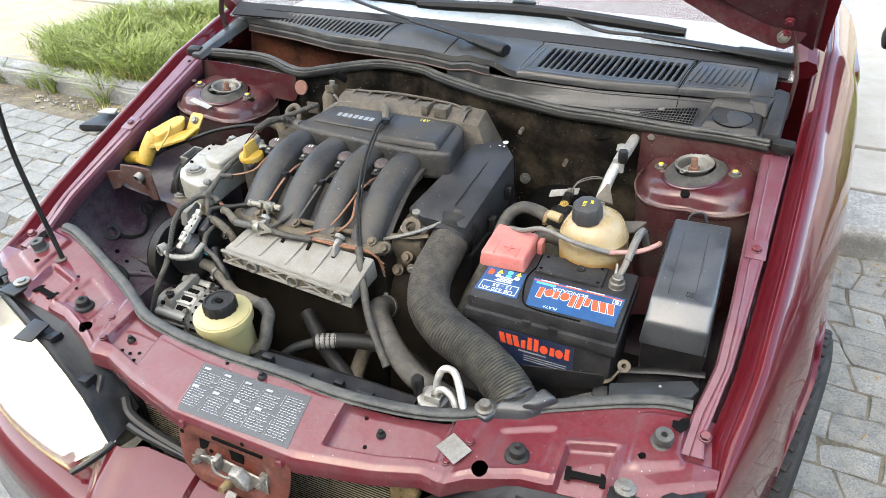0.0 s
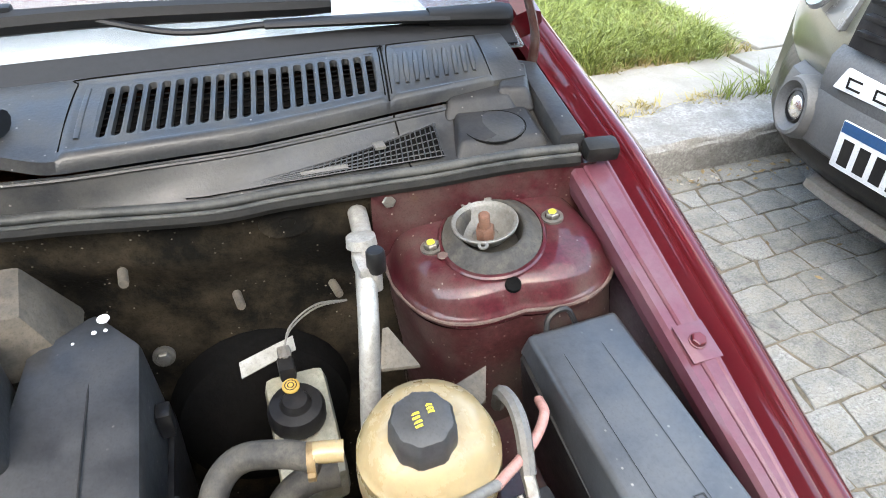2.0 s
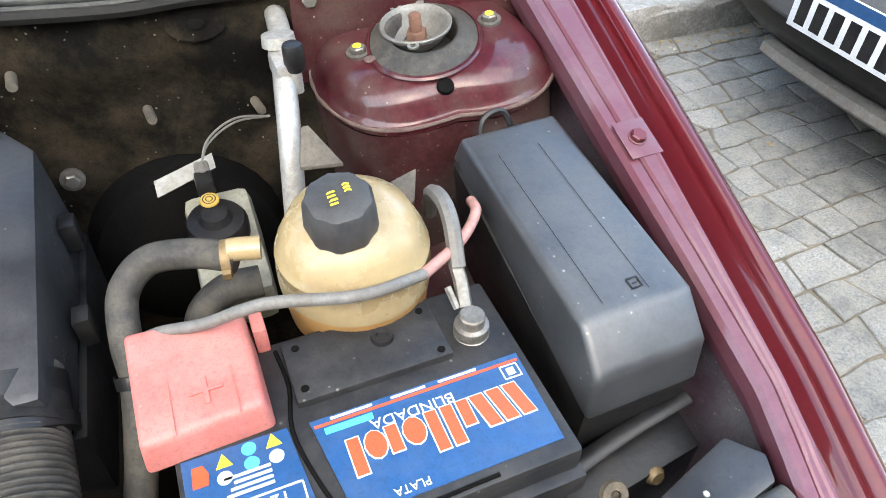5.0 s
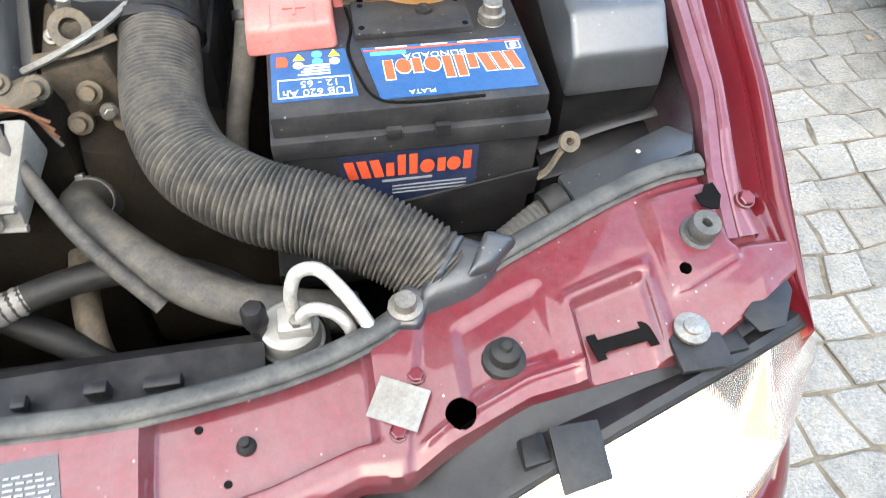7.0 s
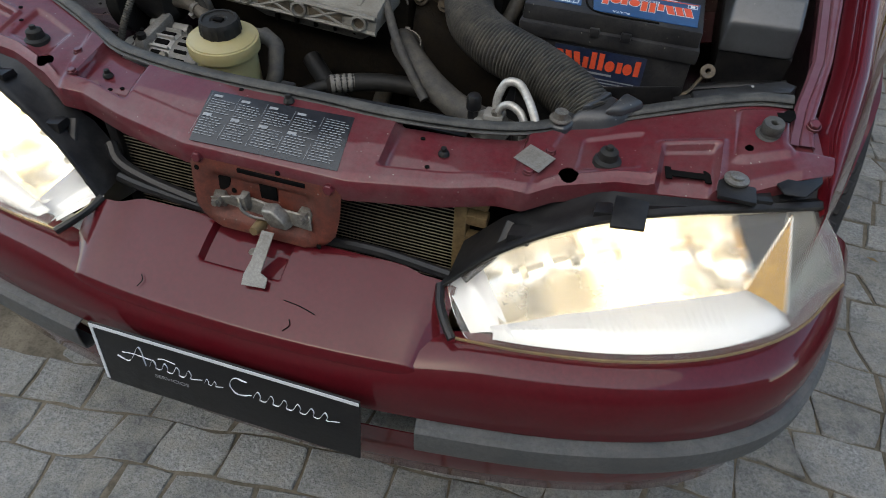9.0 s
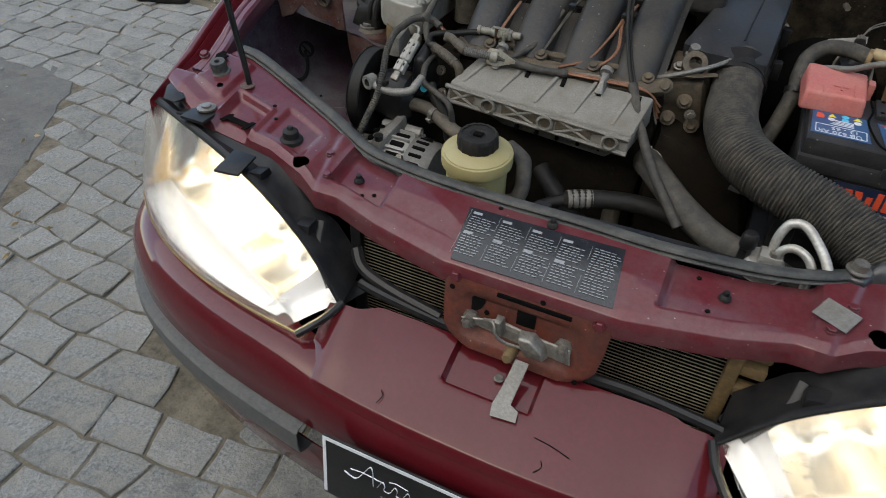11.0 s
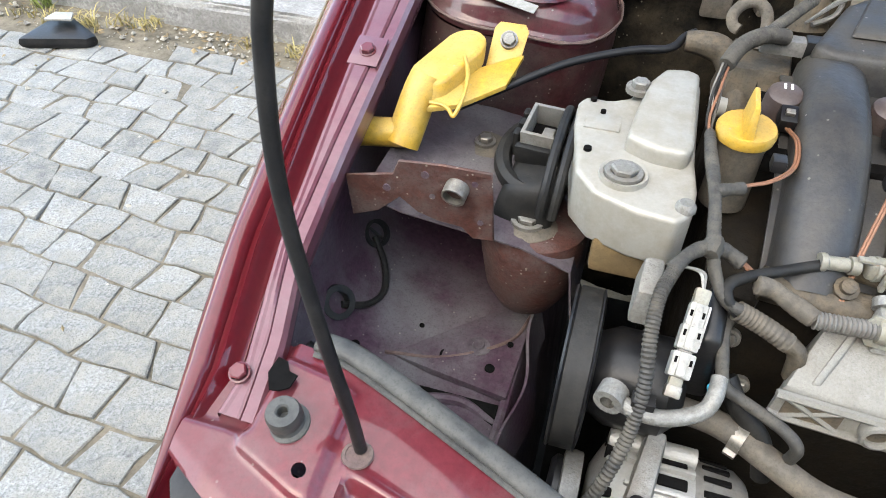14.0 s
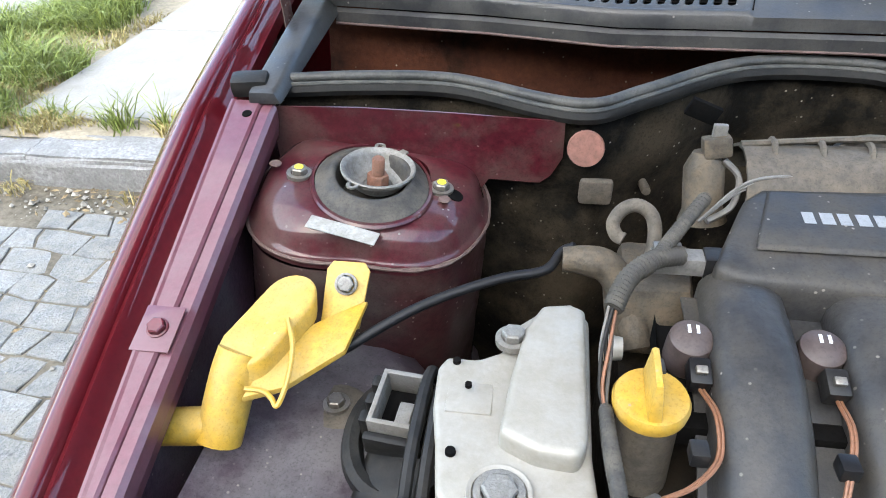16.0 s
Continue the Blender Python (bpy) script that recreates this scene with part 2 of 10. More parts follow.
LAMPW = mat("frosted_white", (0.86, 0.87, 0.88), 0.35, 0.2, bump=0.05, vary=0.04, grit=0)
SHINY = mat("radiator_fin", (0.34, 0.30, 0.22), 0.45, 0.4, dust=0.5, dustcol=(0.16, 0.12, 0.07), bump=0.1)
BRASS = mat("brown_brass", (0.23, 0.155, 0.075), 0.5, 0.4, dust=0.5, dustcol=(0.15, 0.11, 0.06), bump=0.2, scale=20)
LATCHP = mat("latch_plate_paint", (0.125, 0.030, 0.018), 0.42, 0.2, dust=0.6, dustcol=(0.050, 0.022, 0.017), bump=0.3, scale=20, spots=0.4, coat=0.5)
SEALANT = mat("dirty_sealant", (0.085, 0.050, 0.044), 0.7, dust=0.7, dustcol=(0.15, 0.11, 0.09), bump=0.5, scale=30)
LAMPG = mat("clear_corner_backing", (0.30, 0.32, 0.29), 0.3, 0.4, bump=0.05, vary=0.10, grit=0)
SHELFP = mat("shelf_paint", (0.062, 0.048, 0.056), 0.48, dust=1.0, dustcol=(0.116, 0.107, 0.108), bump=0.25, scale=5, coat=0.3, spots=0.7, spec=0.2)
AIRB = mat("airbox_plastic", (0.020, 0.0215, 0.024), 0.32, dust=0.4, dustcol=(0.052, 0.052, 0.052), bump=0.12, scale=7, spec=0.6, spots=0.4)
LAMPD = mat("lamp_interior", (0.20, 0.205, 0.21), 0.25, 0.5, bump=0.05, vary=0.1, grit=0)
ASPH = mat("worn_asphalt", (0.115, 0.113, 0.108), 0.9, dust=0.7, dustcol=(0.165, 0.158, 0.140), bump=0.9, scale=4, fine=170, vary=0.3, spec=0.15, grit=0.6)
STONE = mat("cobble_stone", (0.198, 0.200, 0.192), 0.85, dust=0.7, dustcol=(0.255, 0.242, 0.208), bump=1.0, scale=9, fine=150, vary=0.42, rnd=0.20, relief=0.004, grit=0.7, spots=0.4, spec=0.2)
JOINT = mat("sandy_joint", (0.105, 0.092, 0.070), 0.95, dust=0.9, dustcol=(0.185, 0.158, 0.118), bump=0.9, scale=3.0, fine=60, vary=0.4, spec=0.1)
KERB = mat("kerb_granite", (0.27, 0.265, 0.255), 0.85, dust=0.6, dustcol=(0.17, 0.165, 0.152), bump=1.0, scale=7, fine=90, vary=0.35, rnd=0.08, spec=0.2, grit=0.5, relief=0.005, spots=0.5)
CONC = mat("pale_concrete", (0.30, 0.285, 0.258), 0.88, dust=0.6, dustcol=(0.225, 0.21, 0.18), bump=0.4, scale=3, fine=120, vary=0.16, rnd=0.06, spec=0.2, spots=0.6)
SOIL = mat("dry_soil", (0.30, 0.25, 0.18), 0.95, dust=0.5, dustcol=(0.20, 0.17, 0.11), bump=0.8, scale=6, fine=50, vary=0.25)
GRASS = mat("grass_blade", (0.185, 0.225, 0.055), 0.6, bump=0, vary=0.25, rnd=0.5, spec=0.3, grit=0)
DRYG = mat("dry_grass", (0.34, 0.28, 0.12), 0.7, bump=0, vary=0.2, rnd=0.35, spec=0.3)
TYRE = mat("tyre_rubber", (0.020, 0.020, 0.021), 0.75, dust=0.4, dustcol=(0.07, 0.066, 0.058), bump=0.3, spec=0.2)
OLIVE = mat("olive_grey_paint", (0.19, 0.19, 0.155), 0.3, 0.5, coat=0.8, bump=0.02, vary=0.06)
PALEW = mat("pale_render", (0.66, 0.63, 0.57), 0.85, dust=0.3, dustcol=(0.5, 0.47, 0.4), bump=0.3, scale=2)


# ---------------------------------------------------------------- mesh builders
def link(name, bm, material, parent=None, label="", smooth=38, kind=""):
    me = bpy.data.meshes.new(name)
    bmesh.ops.recalc_face_normals(bm, faces=bm.faces)
    bm.to_mesh(me)
    bm.free()
    for f in me.polygons:
        f.use_smooth = True
    me.set_sharp_from_angle(angle=radians(smooth))
    me.materials.append(material)
    ob = new(name, me)
    if parent is not None:
        ob.parent = parent
        ob.matrix_parent_inverse = parent.matrix_basis.inverted()
    return tagged(ob, label, kind=kind)


def part(name, bm, material, parent, label="", smooth=38):
    """One mesh under a thing or a part, given in world places."""
    return link(name, bm, material, parent, label, smooth)


def thing(name, at, label, category, group="", kind=""):
    ob = new(name)
    ob.empty_display_size = 0.05
    ob.matrix_basis = Matrix.Translation(at)
    return tagged(ob, label, category, group, kind)


def place(name, me, m, parent, label=""):
    """A part that shares a mesh."""
    ob = new(name, me)
    ob.parent = parent
    ob.matrix_parent_inverse = parent.matrix_basis.inverted()
    ob.matrix_basis = m
    return tagged(ob, label)


def settle(ob, by):
    """Moves a finished thing as a whole."""
    ob.matrix_basis = Matrix.Translation(by) @ ob.matrix_basis
    return ob


def mesh_of(name, bm, material, smooth=38):
    me = bpy.data.meshes.new(name)
    bmesh.ops.recalc_face_normals(bm, faces=bm.faces)
    bm.to_mesh(me)
    bm.free()
    for f in me.polygons:
        f.use_smooth = True
    me.set_sharp_from_angle(angle=radians(smooth))
    me.materials.append(material)
    return me


def bevel_new(bm, faces, off, seg=2):
    if off > 0:
        edges = list({e for f in faces for e in f.edges if len(e.link_faces) == 2 and e.calc_face_angle(0) > 0.35})
        bmesh.ops.bevel(bm, geom=edges, offset=off, segments=seg, profile=0.6, affect="EDGES", clamp_overlap=True)


def hexa(low, high, bev=0.003, bm=None, seg=2):
    """A solid between two loops of as many corners, below and above."""
    bm = bm or bmesh.new()
    a = [bm.verts.new(p) for p in low]
    b = [bm.verts.new(p) for p in high]
    n = len(a)
    faces = [bm.faces.new(a[::-1]), bm.faces.new(b)]
    faces += [bm.faces.new((a[i], a[(i + 1) % n], b[(i + 1) % n], b[i])) for i in range(n)]
    bmesh.ops.recalc_face_normals(bm, faces=faces)
    bevel_new(bm, faces, bev, seg)
    return bm


def box(c, s, bev=0.003, bm=None, m=None, taper=(1, 1), seg=2):
    x, y, z = (v / 2 for v in s)
    m = m or Matrix()
    q = [(-1, -1), (1, -1), (1, 1), (-1, 1)]
    c = Vector(c)
    low = [c + m.to_3x3() @ Vector((a * x, b * y, -z)) for a, b in q]
    high = [c + m.to_3x3() @ Vector((a * x * taper[0], b * y * taper[1], z)) for a, b in q]
    return hexa(low, high, bev, bm, seg)


def prism(pts, z0, z1, bev=0.002, bm=None, m=None, seg=2, slope=None):
    m = m or Matrix()
    up = slope or (lambda x, y: 0)
    return hexa([m @ Vector((x, y, z0)) for x, y in pts], [m @ Vector((x, y, z1 + up(x, y))) for x, y in pts], bev, bm, seg)


def lathe(profile, n=24, m=None, bm=None, shape=None):
    """A turned solid: profile of (radius, height) round z."""
    bm, m = bm or bmesh.new(), m or Matrix()
    rings = []
    for r, z in profile:
        if r < 1e-6:
            rings.append([bm.verts.new(m @ Vector((0, 0, z)))])
        else:
            rings.append([bm.verts.new(m @ Vector((r * (shape(a) if shape else 1) * math.cos(a), r * (shape(a) if shape else 1) * math.sin(a), z)))
                          for a in (2 * math.pi * k / n for k in range(n))])
    for p, q in zip(rings, rings[1:]):
        for k in range(n):
            j = (k + 1) % n
            if len(p) == 1 and len(q) > 1:
                bm.faces.new((p[0], q[k], q[j]))
            elif len(q) == 1 and len(p) > 1:
                bm.faces.new((p[k], q[0], p[j]))
            elif len(p) > 1:
                bm.faces.new((p[k], q[k], q[j], p[j]))
    return bm


def smooth_path(pts, res=8):
    pts = [Vector(p) for p in pts]
    if len(pts) < 3:
        return [pts[0].lerp(pts[-1], k / res) for k in range(res + 1)]
    ext = [2 * pts[0] - pts[1], *pts, 2 * pts[-1] - pts[-2]]
    out = []
    for a, b, c, d in zip(ext, ext[1:], ext[2:], ext[3:]):
        for k in range(res):
            t = k / res
            out.append(0.5 * (2 * b + (c - a) * t + (2 * a - 5 * b + 4 * c - d) * t * t + (3 * b - a - 3 * c + d) * t ** 3))
    return out + [pts[-1]]


def tube(pts, r, n=10, res=8, rf=None, bm=None, flat=1.0, raw=False):
    """A swept tube; rf(u) scales its radius along the way, flat squashes it."""
    bm = bm or bmesh.new()
    ps = [Vector(p) for p in pts] if raw else smooth_path(pts, res)
    side = None
    rings = []
    for i, p in enumerate(ps):
        d = (ps[min(i + 1, len(ps) - 1)] - ps[max(i - 1, 0)]).normalized()
        if side is None:
            side = d.cross(Vector((0, 0, 1)) if abs(d.z) < 0.9 else Vector((1, 0, 0))).normalized()
        side = (side - side.dot(d) * d).normalized()
        up = side.cross(d)
        q = r * (rf(i / (len(ps) - 1)) if rf else 1)
        rings.append([bm.verts.new(p + q * (math.cos(a) * side + flat * math.sin(a) * up)) for a in (2 * math.pi * k / n for k in range(n))])
    for a, b in zip(rings, rings[1:]):
        for k in range(n):
            bm.faces.new((a[k], a[(k + 1) % n], b[(k + 1) % n], b[k]))
    bm.faces.new(rings[0][::-1]), bm.faces.new(rings[-1])
    return bm


def sheet(rows, thick=0.0, bm=None, holes=()):
    """A curved sheet from rows of points, with round holes (x, y, radius), made solid to the given thickness."""
    bm = bm or bmesh.new()
    g = [[bm.verts.new(p) for p in row] for row in rows]
    faces = []
    for a, b in zip(g, g[1:]):
        for k in range(len(a) - 1):
            faces.append(bm.faces.new((a[k], a[k + 1], b[k + 1], b[k])))
    for x, y, r in holes:
        gone = [f for f in faces if f.is_valid and (f.calc_center_median().xy - Vector((x, y))).length < r]
        rim = {v for f in gone for v in f.verts}
        faces = [f for f in faces if f not in set(gone)]
        bmesh.ops.delete(bm, geom=gone, context="FACES")
        for v in rim:
            if v.is_valid:
                d = v.co.xy - Vector((x, y))
                if d.length > 1e-5:
                    d = d.normalized() * r
                    v.co.x, v.co.y = x + d.x, y + d.y
    if thick:
        faces = [f for f in faces if f.is_valid]
        bmesh.ops.recalc_face_normals(bm, faces=faces)
        bmesh.ops.solidify(bm, geom=faces, thickness=thick)
    return bm


def taped(name, pts, r, parent, label="", wind=0.0042, material=HOSE):
    """A loom wound with cloth tape: slightly lumpy, with the edges of the turns standing up."""
    length = sum((Vector(q) - Vector(p)).length for p, q in zip(pts, pts[1:]))
    n = max(3, round(length / wind))
    return part(name, tube(pts, r, 10, max(6, int(4 * n / max(1, len(pts) - 1))), rf=lambda u: (1 + 0.06 * ((u * n) % 1.0 - 0.5) + 0.07 * math.sin(9 * u + 40 * pts[0][0])) * (0.85 if u < 0.02 or u > 0.98 else 1)), material, parent, label)


def ribbed(name, pts, r, parent, label="", pitch=0.0034, material=RUBBER, deep=0.11):
    length = sum((Vector(q) - Vector(p)).length for p, q in zip(pts, pts[1:]))
    n = round(length / pitch)
    return part(name, tube(pts, r, 10, max(8, int(5 * n / max(1, len(pts) - 1))), rf=lambda u: 1 + deep * math.sin(2 * math.pi * u * n)), material, parent, label)


def lerp(table, x):
    xs = [r[0] for r in table]
    return [float(np.interp(x, xs, [r[k] for r in table])) for k in range(1, len(table[0]))]


def turn_to(axis):
    return Vector((0, 0, 1)).rotation_difference(Vector(axis)).to_matrix().to_4x4()


def bump01(x, a, b, s):
    """1 between a and b, falling to 0 over s."""
    f = lambda t: (lambda u: u * u * (3 - 2 * u))(min(1, max(0, t)))
    return f((x - a) / s + 0.5) * f((b - x) / s + 0.5)


def hexbolt(r, h, material=None, washer=1.7, name="bolt"):
    bm = lathe([(0, -0.004), (r * washer, -0.004), (r * washer, 0.0012), (r * 1.15, 0.0016)], 20)
    lathe([(r * 1.12, 0.001), (r * 1.12, h * 0.85), (r * 0.95, h), (0, h)], 6, bm=bm)
    return mesh_of(name, bm, material or STEEL, 25)


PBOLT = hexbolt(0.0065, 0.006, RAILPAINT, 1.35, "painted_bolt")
BOLT = hexbolt(0.007, 0.007)
BOLTS = hexbolt(0.005, 0.005)


# ---------------------------------------------------------------- the street
def ground_z(x, y):
    return -0.006 + 0.005 * noise.noise(Vector((x * 1.3, y * 1.3, 0)))


KERB_Y = 1.73
xs = [-300, -60, -20, -8] + [v * 0.25 - 5 for v in range(41)] + [8, 20, 60, 300]
ys = [-300, -60, -20, -8, -4] + [v * 0.25 - 2 for v in range(15)] + [2.0]
tagged(link("road", sheet([[(x, y, ground_z(x, y)) for x in xs] for y in ys]), JOINT, kind="structure"),
       "street bedding of sandy joints under grey cobbles", "road")
ys2 = [2.02, 2.2, 3, 4, 6, 10, 30, 100, 400]
tagged(link("ground", sheet([[(x, y, 0.105 + 0.004 * noise.noise(Vector((x * 2, y * 2, 3)))) for x in xs] for y in ys2]), SOIL, kind="structure"),
       "dry sandy soil verge behind the kerb", "ground")


def kerb():
    ob = thing("kerb", (0, KERB_Y, 0), "weathered grey granite kerb stones along the street", "kerb", kind="structure")
    rnd = random.Random(5)
    x = -6.0
    while x < 6.0:
        w = rnd.uniform(1.0, 1.5)
        side = bump01(x + w / 2, -0.6, 50, 0.3)
        z = 0.100 + 0.022 * side + rnd.uniform(-0.005, 0.005)
        y0, deep = 1.875 - 0.075 * side + rnd.uniform(-0.008, 0.008), 0.19 + 0.11 * side
        bm = box((x + w / 2, y0 + deep / 2, z / 2 - 0.05), (w - 0.010, deep, z + 0.1), 0.0)
        bmesh.ops.subdivide_edges(bm, edges=bm.edges[:], cuts=15, use_grid_fill=True)
        for v in bm.verts:
            if v.co.z > z - 0.004:
                v.co.z += 0.005 * noise.noise(v.co * 24) + 0.004 * noise.noise(v.co * 60)
            v.co += 0.009 * noise.noise_vector(v.co * 7) + 0.004 * noise.noise_vector(v.co * 33)
            if v.co.z > z - 0.014 and v.co.y < y0 + 0.016:
                v.co += Vector((0, 0.012 + 0.006 * noise.noise(v.co * 19), -0.010))
        part("kerb_stone", bm, KERB, ob, smooth=60)
        x += w


kerb()


def paving():
    ob = thing("pavement", (0, 2.2, 0.11), "pale concrete paving slabs beside the grass verge", "pavement", kind="structure")
    rnd = random.Random(8)
    # right-hand side: a narrow concrete strip; left-hand side: broad tiled pavement
    for (x0, x1, y0, y1, s) in ((0.6, 2.62, 2.10, 2.50, 2.02), (2.64, 7.0, 2.10, 2.50, 1.9), (2.84, 7.0, 2.52, 6.0, 1.9), (0.6, 1.46, 2.52, 6.0, 1.6), (-2.45, 0.55, 2.16, 5.6, 1.3), (-7.0, -2.70, 3.2, 6.6, 0.42)):
        x = x0
        while x < x1 - 0.01:
            y = y0
            while y < y1 - 0.01:
                w, d = min(s, x1 - x), min(s * 0.8, y1 - y)
                z = 0.118 + rnd.uniform(0, 0.005)
                part("slab", box((x + w / 2, y + d / 2, z - 0.02), (w - 0.008, d - 0.008, 0.05), 0.004, seg=1), CONC, ob)
                y += s * 0.8
            x += s


paving()


def grass(name, label, regions, density, height, material, seed):
    """Bent blades in tufts; the tufts thin out towards a ragged edge."""
    rnd = random.Random(seed)
    verts, faces = [], []
    for (x0, x1, y0, y1, d) in regions:
        for _ in range(int((x1 - x0) * (y1 - y0) * density * d / 7)):
            tx, ty = rnd.uniform(x0, x1), rnd.uniform(y0, y1)
            edge = min(tx - x0, x1 - tx, ty - y0, y1 - ty)
            if edge < 0.14 * (0.5 + noise.noise(Vector((tx * 5, ty * 5, seed)))) or noise.noise(Vector((tx * 2.2, ty * 2.2, seed))) < (-0.12 if tx < 0 else -0.45):
                continue
            tall = height * (0.55 + 0.6 * (0.5 + noise.noise(Vector((tx * 3.1, ty * 3.1, seed + 9))))) * min(1, 0.45 + 3 * edge)
            for _b in range(7):
                h, a, w = tall * rnd.uniform(0.5, 1.25), rnd.uniform(0, 6.28), rnd.uniform(0.0015, 0.0036)
                lean = Vector((rnd.gauss(0, 0.62), rnd.gauss(0, 0.62), 0)) * h
                side = Vector((math.cos(a), math.sin(a), 0)) * w
                p = Vector((tx + rnd.gauss(0, 0.012), ty + rnd.gauss(0, 0.012), 0.10 if ty > 2.0 else 0.0))
                i = len(verts)
                q, e = p + lean * 0.30 + Vector((0, 0, h * 0.55)), p + lean * 0.75 + Vector((0, 0, h * 0.80))
                verts += [p - side, p + side, q + side * 0.8, q - side * 0.8, e + side * 0.5, e - side * 0.5, p + lean * 1.25 + Vector((0, 0, h * 0.80))]
                faces += [(i, i + 1, i + 2, i + 3), (i + 3, i + 2, i + 4, i + 5), (i + 5, i + 4, i + 6)]
    me = bpy.data.meshes.new(name)
    me.from_pydata([tuple(v) for v in verts], [], faces)
    me.materials.append(material)
    tagged(new(name, me), label, "grass", kind="stuff")


grass("grass", "green tufts of lawn grass on the verge", [(1.46, 2.80, 2.46, 4.3, 1.15), (-3.8, -2.40, 1.80, 3.3, 1), (-3.2, -2.44, 3.0, 4.6, 0.7), (-2.4, -1.3, 2.03, 2.24, 0.6), (2.25, 2.6, 2.02, 2.13, 0.7)], 9000, 0.20, GRASS, 3)
grass("dry_grass", "sparse dry yellow grass along the kerb", [(1.22, 2.45, 2.02, 2.20, 1.6), (2.4, 4.5, 2.03, 2.14, 0.8), (-2.6, -1.2, 2.02, 2.26, 1.3), (-2.1, -1.3, 1.72, 1.86, 1.3), (-3.2, -1.2, 1.64, 1.88, 0.5), (1.44, 2.85, 2.42, 3.9, 0.55), (-3.6, -2.4, 1.85, 3.2, 0.6), (-2.62, -2.40, 2.1, 3.6, 0.7)],
      6500, 0.085, DRYG, 4)


def wall_behind():
    tagged(link("wall_north", box((0, 9.0, 1.5), (60, 0.3, 3.0), 0.01), PALEW, kind="structure"), "pale rendered garden wall beyond the pavement", "wall")


wall_behind()
# added wall, out of view: cuts low sky light and darkens paint reflections
tagged(link("wall_south", box((0, -7.5, 3.0), (60, 0.4, 6.0), 0.01), mat("light_block_wall", (0.11, 0.10, 0.088), 0.85, dust=0.5, dustcol=(0.075, 0.07, 0.062), bump=0.3, scale=1.2), kind="structure"),
       "unseen plain wall added to darken reflections and the low sky", "wall")
# ---- car


def fender_z(y):
    return float(np.interp(y, [-0.12, 0.025, 0.367, 0.60, 0.95, 1.3], [0.672, 0.714, 0.826, 0.905, 0.985, 1.0]))


car = thing("car", (0, 0.4, 0), "dark red hatchback car with its hood propped open", "car")

# outermost x of the fender by y, and how far the side has come down
F_OUT = [(-0.12, 0.695, 0.0), (-0.09, 0.700, 0.1), (-0.02, 0.735, 0.5), (0.06, 0.768, 0.8), (0.16, 0.80, 1), (0.3, 0.832, 1), (0.7, 0.868, 1), (1.3, 0.885, 1)]
# the crown, where the top turns down into the side
CROWN = [(-0.12, 0.690), (-0.02, 0.713), (0.05, 0.727), (0.14, 0.742), (0.26, 0.751), (0.36, 0.758), (0.48, 0.764), (0.70, 0.774), (0.95, 0.785), (1.3, 0.79)]


def fender_lip(y):
    """Inner edge of the fender, beside the mounting flange."""
    c, = lerp(CROWN, y)
    return c - 0.044 * min(1, max(0.05, (y + 0.10) / 0.13))


